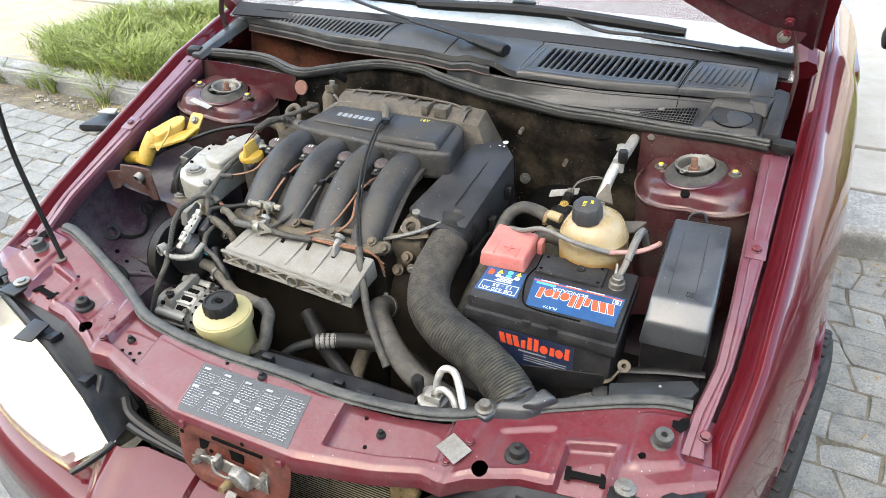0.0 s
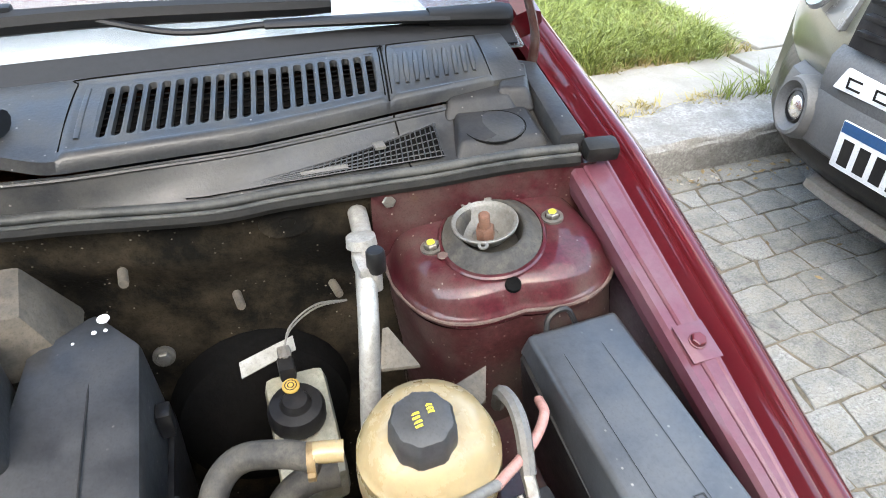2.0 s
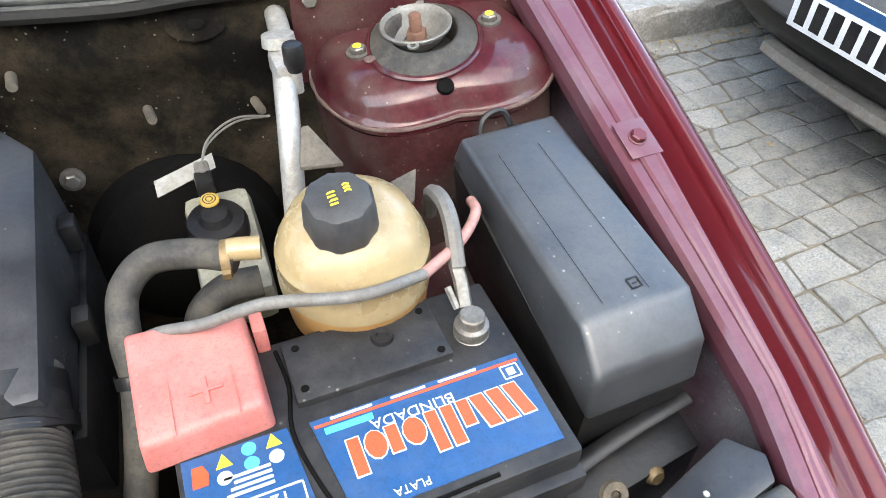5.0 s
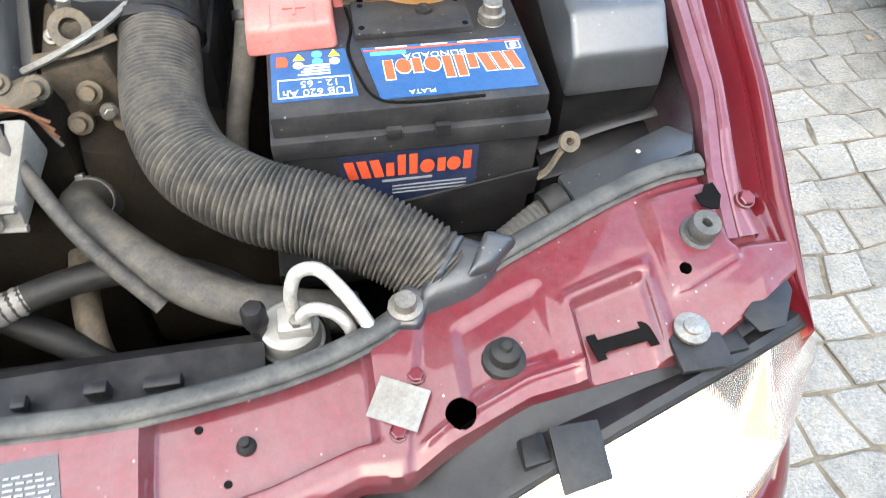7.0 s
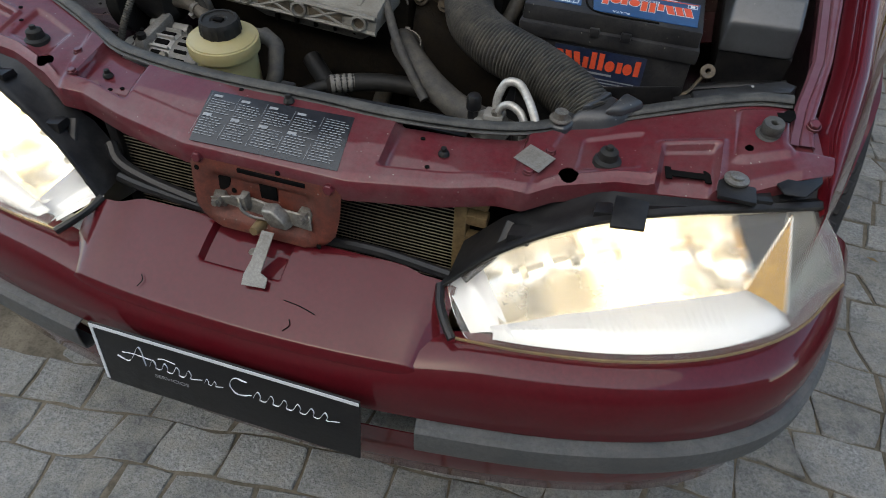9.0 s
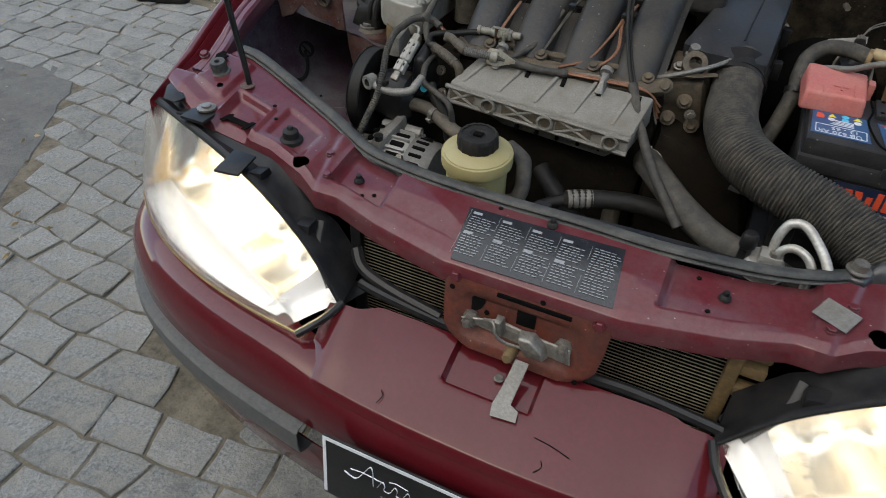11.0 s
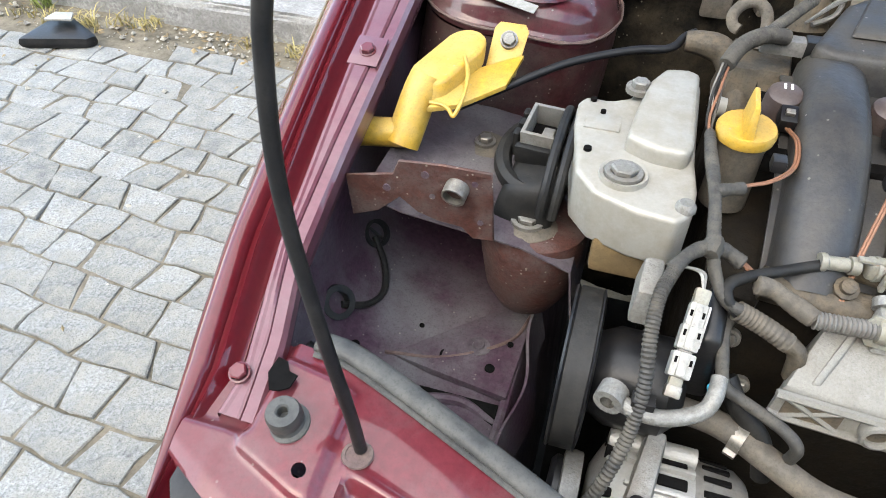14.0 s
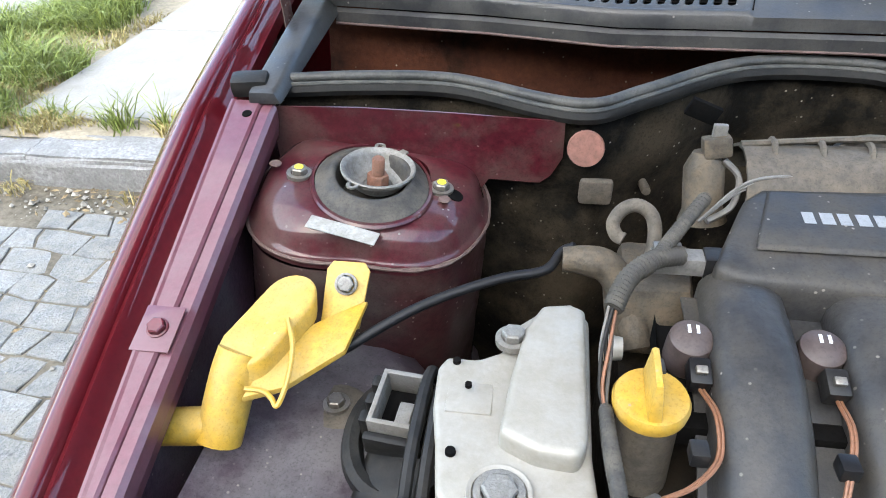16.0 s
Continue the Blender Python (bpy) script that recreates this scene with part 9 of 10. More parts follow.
def mount():
    e = thing("engine_mount", (-0.45, 0.32, 0.70), "cast aluminium engine mount on a black rubber block", "engine mount")
    base = [(-0.468, 0.300), (-0.462, 0.262), (-0.442, 0.236), (-0.405, 0.222), (-0.372, 0.218), (-0.360, 0.232), (-0.358, 0.262), (-0.362, 0.300), (-0.362, 0.428), (-0.368, 0.436), (-0.402, 0.434), (-0.418, 0.418), (-0.428, 0.388), (-0.446, 0.378), (-0.470, 0.378), (-0.476, 0.366), (-0.474, 0.330)]
    cv = part("cover", prism(base, 0.742, 0.794, 0.006, seg=3, slope=lambda x, y: (y - 0.22) * 0.06), MOUNTA, e, "pale cast aluminium bracket")
    raised = [(-0.425, 0.300), (-0.400, 0.288), (-0.372, 0.286), (-0.366, 0.300), (-0.366, 0.424), (-0.378, 0.430), (-0.400, 0.426), (-0.412, 0.40), (-0.420, 0.35)]
    part("raised_web", prism(raised, 0.79, 0.812, 0.007, seg=3, slope=lambda x, y: (y - 0.22) * 0.05), MOUNTA, cv)
    part("pad", prism([(-0.465, 0.325), (-0.432, 0.325), (-0.432, 0.365), (-0.465, 0.365)], 0.798, 0.802, 0.001), MOUNTA, cv)
    for x, y, r in ((-0.45, 0.345, 0.0025), (-0.462, 0.372, 0.003), (-0.456, 0.292, 0.0036)):
        part("hole", lathe([(0, 0.001), (r, 0.001), (r * 1.05, -0.002)], 16, Matrix.Translation((x, y, 0.7945 + (y - 0.22) * 0.06 + (0.007 if y > 0.32 and y < 0.366 else 0.0015)))), DARK, cv)
    big = hexbolt(0.0105, 0.006, ALUD, 1.6, "big_bolt")
    for x, y, z in ((-0.421, 0.264, 0.801), (-0.421, 0.392, 0.814)):
        place("bolt", big if y < 0.3 else hexbolt(0.008, 0.008, ALUD), Matrix.Translation((x, y, z)), cv, "zinc hex bolt")
    part("washer_ring", lathe([(0.018, 0.001), (0.021, 0.002), (0.0215, -0.004)], 24, Matrix.Translation((-0.421, 0.264, 0.799))), MOUNTA, cv)
    part("recess_bolt", lathe([(0, 0.004), (0.006, 0.0035), (0.0085, 0.0), (0.009, -0.004)], 16, Matrix.Translation((-0.367, 0.237, 0.7975))), ALUD, cv)
    part("boss", lathe([(0, 0.016), (0.009, 0.015), (0.011, 0.0)], 16, Matrix.Translation((-0.352, 0.405, 0.80)) @ turn_to((1, 0, 0))), MOUNTA, cv)
    part("lower_lug", box((-0.405, 0.245, 0.73), (0.06, 0.03, 0.04), 0.006), BRASS, e, "brownish lower lug")
    # rubber block and steel cage
    part("rubber_block", hexa([(-0.545, 0.27, 0.69), (-0.475, 0.27, 0.69), (-0.47, 0.385, 0.69), (-0.53, 0.385, 0.69)], [(-0.53, 0.285, 0.745), (-0.478, 0.28, 0.755), (-0.474, 0.375, 0.765), (-0.52, 0.375, 0.758)], 0.012, seg=3), RUBBER, e, "black rubber block")
    cm = Matrix.Translation((-0.502, 0.346, 0.776)) @ pose(0, 0, 0, 9, 0, -6)
    for at, sz in (((0, -0.022, 0), (0.038, 0.004, 0.026)), ((0, 0.022, 0), (0.038, 0.004, 0.026)), ((-0.0170, 0, 0), (0.004, 0.044, 0.026)), ((0.0170, 0, 0), (0.004, 0.044, 0.026))):
        part("cage_wall", box(cm @ Vector(at), sz, 0.001, m=cm), ALUD, e, "grey steel cage wall")
    part("cage_floor", box(cm @ Vector((0, 0, -0.012)), (0.032, 0.040, 0.004), 0, m=cm), DARK, e)
    for q in (-1, 0, 1):
        part("rubber_rib", box(cm @ Vector((-0.024, 0.016 * q, -0.008)), (0.007, 0.011, 0.030), 0.003, m=cm), RUBBER, e, "black rubber rib")
    part("rubber_lip", box(cm @ Vector((0.0, -0.028, -0.010)), (0.044, 0.008, 0.022), 0.003, m=cm), RUBBER, e)
    part("cage_pin", box(cm @ Vector((0.004, -0.006, -0.004)), (0.012, 0.022, 0.010), 0.002, m=cm), ALUD, e)
    part("base_ring", tube([(-0.503 + 0.037 * math.cos(a), 0.338 + 0.046 * math.sin(a), 0.748 + 0.010 * math.sin(a)) for a in np.linspace(0, 6.28, 19)], 0.009, 8, 2, flat=1.3), RUBBER, e, "black rubber base ring")
    for x in (-0.486, -0.474):
        part("strap", tube([(x - 0.002, 0.262, 0.735), (x, 0.27, 0.765), (x + 0.001, 0.30, 0.785), (x + 0.002, 0.35, 0.792), (x + 0.003, 0.378, 0.785), (x + 0.003, 0.39, 0.76)], 0.0048, 8), RUBBER, e, "black rubber strap")
    part("pedestal", lathe([(0.012, -0.125), (0.030, -0.112), (0.043, -0.085), (0.050, -0.04), (0.052, -0.012), (0.050, -0.004), (0.044, -0.001), (0, 0)], 28, Matrix.Translation((-0.494, 0.292, 0.708)), shape=lambda a: 1.0 + 0.05 * math.cos(2 * a)), RUST, e, "rusty red steel pedestal")
    for p, mm in (((-0.500, 0.280, 0.714), big), ((-0.572, 0.390, 0.722), BOLT)):
        part("foot", lathe([(0, 0.004), (0.024, 0.003), (0.029, 0.0), (0.029, -0.01)], 22, Matrix.Translation((p[0], p[1], p[2] - 0.006)), shape=lambda a: 1 + 0.06 * math.cos(3 * a)), DUSTY, e)
        place("bolt", mm, Matrix.Translation(p), e)
    # stamped plate with clip in front of it
    ol = [(-0.618, 0.788), (-0.574, 0.792), (-0.530, 0.792), (-0.524, 0.715), (-0.545, 0.713), (-0.556, 0.724), (-0.580, 0.726), (-0.600, 0.732), (-0.618, 0.746), (-0.640, 0.724), (-0.668, 0.712), (-0.672, 0.760), (-0.640, 0.768), (-0.624, 0.772)]
    pl = part("stamped_plate", hexa([(x, 0.240, z) for x, z in ol], [(x, 0.2365, z) for x, z in ol], 0.001, seg=1), RUST, e, "rusty red stamped plate")
    for x, z, r in ((-0.592, 0.778, 0.004), (-0.545, 0.778, 0.003), (-0.585, 0.755, 0.003), (-0.630, 0.755, 0.004), (-0.538, 0.735, 0.003)):
        part("plate_hole", lathe([(0, 0.0009), (r, 0.0009), (r, 0)], 12, Matrix.Translation((x, 0.2364, z)) @ turn_to((0, -1, 0))), APRON, pl)
    part("clip_ring", lathe([(0.0095, 0.008), (0.0115, 0.008), (0.0115, -0.006), (0.0095, -0.006)], 20, Matrix.Translation((-0.562, 0.231, 0.768)) @ turn_to((0.1, 1, 0.3))), STEEL, pl, "round spring clip")


mount()


def shelf_left():
    """Pressed shelf that carries the mount and joins the left tower."""
    rows = []
    for k in range(11):
        y = 0.242 + k * 0.0338
        pull = 0.16 * max(0.0, (y - 0.40) / 0.18)
        rows.append([(max(-0.66, x - pull * (x + 0.66) / 0.21), y, z) for x, z in ((-0.66, 0.735), (-0.62, 0.722), (-0.56, 0.715), (-0.50, 0.708), (-0.45, 0.69), (-0.44, 0.62))])
    part("mount_shelf", sheet(rows, 0.002), SHELFP, car, "dusty pressed steel shelf", smooth=60)
    rows = []
    for k in range(9):
        y = 0.35 + k * 0.03
        rows.append([(x, y, z) for x, z in ((0.66, 0.70), (0.60, 0.66), (0.52, 0.64), (0.46, 0.58), (0.44, 0.48))])
    part("wing_shelf", sheet(rows, 0.002), BAYPAINT, car, "dark red pressed steel shelf", smooth=60)


shelf_left()


def washer_filler():
    w = thing("washer_filler", (-0.635, 0.37, 0.72), "yellow plastic washer fluid filler neck with cap", "filler neck")
    part("neck", tube([(-0.640, 0.338, 0.746), (-0.637, 0.346, 0.758), (-0.630, 0.366, 0.788), (-0.625, 0.380, 0.804)], 0.0185, 18, rf=lambda u: 1 + 0.0 * u), YELLOW, w)
    part("outlet", tube([(-0.638, 0.344, 0.757), (-0.665, 0.342, 0.754), (-0.69, 0.342, 0.750)], 0.0155, 14), YELLOW, w)
    a, b = Vector((-0.621, 0.386, 0.812)), Vector((-0.600, 0.428, 0.824))
    ring = []
    for k in range(28):
        t = 2 * math.pi * k / 28
        side = Vector((0.9, -0.42, 0)).normalized()
        along = (b - a).normalized()
        c = b if math.sin(t) > 0 else a
        ring.append(c + side * 0.0235 * math.cos(t) + along * 0.0235 * math.sin(t))
    part("cap", hexa([p + Vector((0.0, -0.008, -0.022)) for p in ring], ring, 0.006, seg=3), YELLOW, w, "yellow oval flip cap")
    arm = [(-0.615, 0.345, 0.790), (-0.585, 0.358, 0.792), (-0.545, 0.392, 0.803), (-0.537, 0.440, 0.815), (-0.562, 0.428, 0.808), (-0.60, 0.40, 0.802)]
    part("arm", hexa([Vector(p) + Vector((0, 0, -0.006)) for p in arm], [Vector(p) for p in arm], 0.002), YELLOW, w)
    n, up = Vector((0.1, -0.75, 0.65)).normalized(), Vector((0, 0.65, 0.75)).normalized()
    c = Vector((-0.556, 0.445, 0.826)) - n * 0.004
    ear = [c + Vector((a, 0, 0)) + up * q for a, q in ((-0.020, -0.050), (0.014, -0.036), (0.019, 0.012), (0.014, 0.019), (-0.013, 0.019), (-0.018, 0.012))]
    part("ear", hexa([p - n * 0.004 for p in ear], ear, 0.001), YELLOW, w)
    place("bolt", hexbolt(0.0065, 0.006, ALUD, 1.45), Matrix.Translation((-0.556, 0.445, 0.826)) @ turn_to((0.1, -0.75, 0.65)), w, "steel bolt")
    part("strap", tube([(-0.592, 0.402, 0.822), (-0.583, 0.382, 0.812), (-0.581, 0.36, 0.800), (-0.586, 0.344, 0.787), (-0.592, 0.348, 0.790), (-0.60, 0.352, 0.792), (-0.614, 0.352, 0.793)], 0.0022, 7), YELLOW, w, "thin retaining strap")
    return w


settle(washer_filler(), (-0.006, -0.017, 0))
hose("washer_hose", "thin black hose running to the engine", [(-0.60, 0.36, 0.775), (-0.56, 0.385, 0.79), (-0.50, 0.425, 0.81), (-0.44, 0.455, 0.82), (-0.40, 0.47, 0.822), (-0.386, 0.49, 0.828), (-0.375, 0.49, 0.835)], 0.0044, WIPER, 10)


def rear_fittings():
    r = thing("lifting_eye", (-0.33, 0.50, 0.80), "grey steel lifting eye and hose fittings", "bracket")
    part("hook", tube([(-0.311, 0.490, 0.825), (-0.309, 0.502, 0.845), (-0.313, 0.511, 0.858), (-0.325, 0.515, 0.864), (-0.337, 0.513, 0.860), (-0.344, 0.507, 0.850), (-0.341, 0.501, 0.842), (-0.335, 0.498, 0.840)], 0.0060, 10, flat=0.8), DUSTY, r, "bent steel hook")
    part("elbow", tube([(-0.385, 0.48, 0.828), (-0.365, 0.48, 0.828), (-0.345, 0.478, 0.822), (-0.33, 0.465, 0.80), (-0.32, 0.44, 0.77)], 0.014, 12, rf=lambda u: 0.75 + 0.25 * min(1, 3 * u)), GRIME, r, "grimy elbow")
    part("base", hexa([(-0.345, 0.44, 0.76), (-0.27, 0.44, 0.76), (-0.26, 0.53, 0.76), (-0.345, 0.53, 0.76)], [(-0.335, 0.45, 0.822), (-0.28, 0.455, 0.822), (-0.275, 0.52, 0.825), (-0.335, 0.52, 0.825)], 0.008), GRIME, r)
    part("sensor", box((-0.292, 0.462, 0.846), (0.05, 0.018, 0.016), 0.003), GREYP, r, "grey sensor")
    part("sensor", box((-0.262, 0.462, 0.846), (0.03, 0.02, 0.02), 0.003), BLACK, r)
    part("sensor_clip", box((-0.305, 0.464, 0.857), (0.022, 0.010, 0.006), 0.001), STEEL, r)
    part("idle_valve", lathe([(0, 0.035), (0.010, 0.035), (0.014, 0.028), (0.018, 0.02), (0.018, -0.02), (0.022, -0.03)], 18, Matrix.Translation((-0.262, 0.565, 0.855)) @ pose(0, 0, 0, -12, -6)), GRIME, r, "grimy idle valve")
    part("valve_plug", box((-0.257, 0.570, 0.895), (0.024, 0.02, 0.018), 0.003, m=pose(0, 0, 0, -12, -10)), GRIME, r)
    part("valve_tip", box((-0.256, 0.574, 0.908), (0.012, 0.006, 0.012), 0.001), GREYP, r)
    part("valve_wire", tube([(-0.25, 0.565, 0.885), (-0.235, 0.56, 0.87), (-0.24, 0.545, 0.85), (-0.262, 0.53, 0.842)], 0.003, 6), GREYP, r)
    for k in range(3):
        part("wire", tube([(-0.27, 0.525, 0.845), (-0.235, 0.545, 0.866 + 0.003 * k), (-0.20, 0.552, 0.872 + 0.003 * k), (-0.175, 0.555, 0.87)], 0.0014, 6), GREYP, r)
    part("plug", lathe([(0, 0.002), (0.017, 0.0015), (0.018, -0.002)], 20, Matrix.Translation((-0.367, 0.600, 0.872)) @ turn_to((0, -1, 0.3))), mat("plug_pink", (0.19, 0.080, 0.058), 0.6, dust=0.4, dustcol=(0.12, 0.07, 0.055)), r, "round terracotta rubber plug")


rear_fittings()


def apron_bits():
    a = thing("loose_cable", (-0.63, 0.17, 0.58), "black cable with open clips on the inner wing", "cable")
    part("cable", tube([(-0.682, 0.318, 0.61), (-0.662, 0.295, 0.592), (-0.652, 0.265, 0.580), (-0.660, 0.235, 0.585), (-0.680, 0.212, 0.602)], 0.004, 8), RUBBER, a)
    part("cable", tube([(-0.685, 0.14, 0.615), (-0.645, 0.135, 0.585), (-0.60, 0.14, 0.568), (-0.57, 0.125, 0.565), (-0.56, 0.09, 0.562), (-0.555, 0.05, 0.56)], 0.006, 8), RUBBER, a)
    part("ring_clip", lathe([(0.012, 0.008), (0.019, 0.008), (0.020, -0.006), (0.012, -0.006)], 20, Matrix.Translation((-0.684, 0.208, 0.608)) @ turn_to((0.7, -0.4, 0.6))), RUBBER, a, "rubber ring")
    part("ring_clip", lathe([(0.013, 0.004), (0.017, 0.004), (0.017, -0.004), (0.013, -0.004)], 18, Matrix.Translation((-0.682, 0.322, 0.612)) @ turn_to((0.7, -0.3, 0.6))), RUBBER, a, "rubber ring")
    part("spoke", box((-0.682, 0.322, 0.612), (0.026, 0.003, 0.003), 0.001, m=turn_to((0.7, -0.3, 0.6))), RUBBER, a)


apron_bits()


# ---------------------------------------------------------------- on the street
def debris():
    d = thing("broken_mirror", (-2.45, 1.58, 0.0), "broken black door mirror lying beside the kerb", "debris")
    m = Matrix.Translation((-2.45, 1.60, 0.0)) @ pose(0, 0, 0, 0, 0, 20)
    part("shell", prism([(-0.13, -0.05), (0.12, -0.06), (0.15, -0.02), (0.03, 0.09), (-0.05, 0.07)], 0.0, 0.075, 0.02, m=m, slope=lambda x, y: -0.25 * abs(x)), BLACK, d)
    part("glass", prism([(-0.04, 0.02), (0.06, 0.01), (0.05, 0.07), (-0.02, 0.08)], 0.075, 0.085, 0.004, m=m), BRIGHT, d, "shattered mirror glass")
    p = thing("paper_scrap", (1.47, 1.46, 0.0), "crumpled white plastic scrap by the kerb", "litter")
    rnd = random.Random(6)
    rows = [[(1.40 + 0.016 * i, 1.56 + 0.016 * j, 0.014 + rnd.uniform(0, 0.045) * math.sin(math.pi * (i + 0.5) / 9)) for i in range(9)] for j in range(8)]
    part("scrap", sheet(rows, 0.001), WHITEP, p)


debris()


def litter():
    """Small dry leaves and chips lying between the cobbles and along the kerb."""
    rnd = random.Random(21)
    verts, faces = [], []
    for k in range(420):
        x = rnd.uniform(-3.6, -0.9) if k % 3 else rnd.uniform(1.0, 2.6)
        y = rnd.uniform(-1.2, 1.5) if k % 4 == 0 else KERB_Y - abs(rnd.gauss(0, 0.09)) - 0.02
        a, s, w = rnd.uniform(0, 6.28), rnd.uniform(0.006, 0.018), rnd.uniform(0.25, 0.6)
        u, q = Vector((math.cos(a), math.sin(a), rnd.uniform(-0.2, 0.2))) * s, Vector((-math.sin(a), math.cos(a), rnd.uniform(-0.3, 0.3))) * s * w
        c, i = Vector((x, y + (0.12 if x < 0 and k % 4 else 0.06 if k % 4 else 0), 0.014)), len(verts)
        verts += [c - u, c - q, c + u, c + q, c + Vector((0, 0, 0.003 + s * 0.2))]
        faces += [(i, i + 1, i + 4), (i + 1, i + 2, i + 4), (i + 2, i + 3, i + 4), (i + 3, i, i + 4)]
    me = bpy.data.meshes.new("leaf_litter")
    me.from_pydata([tuple(v) for v in verts], [], faces)
    me.materials.append(mat("dry_leaf", (0.20, 0.145, 0.075), 0.8, vary=0.3, rnd=0.5, bump=0))
    tagged(new("leaf_litter", me), "scattered dry brown leaves and chips", "litter", kind="stuff")


litter()


def rubble():
    """Crumbs of broken stone and mortar in the gutter."""
    rnd = random.Random(33)
    verts, faces = [], []
    for k in range(520):
        if k % 4:
            x, y = rnd.uniform(-3.2, -1.1), 1.76 + rnd.gauss(0, 0.055)
        elif k % 8:
            x, y = rnd.uniform(1.0, 2.4), 1.76 - abs(rnd.gauss(0, 0.03))
        else:
            x, y = rnd.uniform(-2.6, -0.9), rnd.uniform(-0.4, 1.6)
        r = 0.003 + 0.013 * rnd.random() ** 3
        c, i = Vector((x, y, ground_z(x, y) + r * 0.4 + 0.002)), len(verts)
        spin = Matrix.Rotation(rnd.uniform(0, 6.28), 3, "Z")
        for v in ((1, 0, 0), (-1, 0, 0), (0, 1, 0), (0, -1, 0), (0.1, 0.1, 0.8), (0, 0, -0.6)):
            verts.append(tuple(c + spin @ Vector([q * r * rnd.uniform(0.6, 1.2) for q in v])))
        for a, b in ((0, 2), (2, 1), (1, 3), (3, 0)):
            faces += [(i + a, i + b, i + 4), (i + b, i + a, i + 5)]
    me = bpy.data.meshes.new("rubble")
    me.from_pydata(verts, [], faces)
    me.materials.append(mat("broken_stone", (0.30, 0.28, 0.24), 0.9, vary=0.3, rnd=0.45, bump=0.2, spec=0.2))
    tagged(new("rubble", me), "pale crumbs of broken stone in the gutter", "rubble", kind="stuff")


rubble()


def other_car():
    o = thing("parked_car", (2.8, 1.0, 0), "olive grey sport utility car parked along the kerb", "car")
    mid = 1.0

    def nose(y):
        return 1.885 + 0.30 * abs((y - mid) / 0.78) ** 3.0

    def skin(name, material, label, sec, y0=0.22, y1=1.78, n=31):
        rows = [[(nose(y) + dx, y, z) for y in np.linspace(y0, y1, n)] for dx, z in sec]
        return part(name, sheet(rows, 0.003), material, o, label)
    guard = mat("guard_plastic", (0.085, 0.088, 0.092), 0.5, dust=0.3, dustcol=(0.13, 0.125, 0.12), scale=5)
    skin("lower_bumper", BLACK, "black lower bumper", [(0.35, 0.235), (0.10, 0.24), (0.05, 0.27), (0.03, 0.31), (0.035, 0.40), (0.06, 0.46), (0.10, 0.50)])
    skin("skid_edge", GREYP, "grey skid plate edge", [(0.12, 0.20), (0.05, 0.205), (0.025, 0.225), (0.03, 0.245), (0.10, 0.25)], 0.55, 1.30)
    skin("bumper_guard", guard, "faded grey plastic bumper guard", [(0.06, 0.345), (0.01, 0.350), (-0.012, 0.37), (-0.020, 0.42), (-0.016, 0.48), (0.0, 0.515), (0.04, 0.53)], 0.50, 1.50)
    skin("guard_top", guard, "faded grey plastic guard top", [(0.05, 0.50), (0.0, 0.515), (-0.006, 0.55), (0.004, 0.61), (0.03, 0.635), (0.08, 0.64)], 0.68, 1.34)
    skin("front_skin", OLIVE, "olive grey front skin", [(0.06, 0.50), (0.035, 0.54), (0.03, 0.60), (0.045, 0.66), (0.06, 0.70)])
    skin("front_skin", OLIVE, "olive grey front skin", [(0.06, 0.70), (0.08, 0.76), (0.12, 0.83), (0.25, 0.92), (0.7, 0.98), (1.1, 1.02)])
    part("body", hexa([(2.25, 0.13, 0.25), (4.8, 0.13, 0.25), (4.8, 1.87, 0.25), (2.25, 1.87, 0.25)], [(2.3, 0.15, 0.95), (4.8, 0.15, 1.05), (4.8, 1.85, 1.05), (2.3, 1.85, 0.95)], 0.05), OLIVE, o)
    part("cabin", hexa([(2.95, 0.18, 1.0), (4.8, 0.18, 1.0), (4.8, 1.82, 1.0), (2.95, 1.82, 1.0)], [(3.6, 0.3, 1.62), (4.8, 0.3, 1.62), (4.8, 1.7, 1.62), (3.6, 1.7, 1.62)], 0.05), BLACK, o)
    for s in (1, -1):
        y0, y1 = mid + s * 0.36, mid + s * 0.66
        pts = [(nose(y0) + 0.03, y0, 0.66), (nose(y1) + 0.02, y1, 0.70), (nose(y1) + 0.09, y1, 0.82), (nose(y0) + 0.09, y0, 0.80)]
        hl = part("headlamp", hexa([Vector(p) + Vector((0.02, 0, 0)) for p in pts], [Vector(p) + Vector((-0.014, 0, 0)) for p in pts], 0.008, seg=3), LAMPD, o, "clear headlamp with a dark grey interior")
        c0 = Vector((nose(mid + s * 0.5) + 0.030, mid + s * 0.50, 0.735))
        lm = Matrix.Translation(c0) @ turn_to((-1, s * 0.25, 0.45))
        part("lamp_bowl", lathe([(0.010, -0.004), (0.030, 0.002), (0.048, 0.016), (0.052, 0.017)], 24, lm), LAMPG, hl, "dull chrome bowl")
        part("lamp_ring", lathe([(0.052, 0.018), (0.056, 0.014), (0.060, 0.004)], 24, lm), LAMPD, hl)
        for u in range(4):
            for w in range(3):
                part("lamp_facet", box(c0 + Vector((-0.018 + 0.010 * w, s * (0.075 + 0.013 * u), -0.022 + 0.014 * w)), (0.004, 0.008, 0.008), 0.001), LAMPW, hl)
        fy = mid + s * 0.40
        m = Matrix.Translation((nose(fy) - 0.022, fy, 0.438)) @ turn_to((-1, s * 0.3, 0.12))
        fp = part("fog_lamp_pod", lathe([(0.04, -0.02), (0.05, -0.006), (0.072, 0.016), (0.082, 0.014), (0.092, -0.01), (0.095, -0.05)], 30, m), guard, o, "grey plastic fog lamp pod")
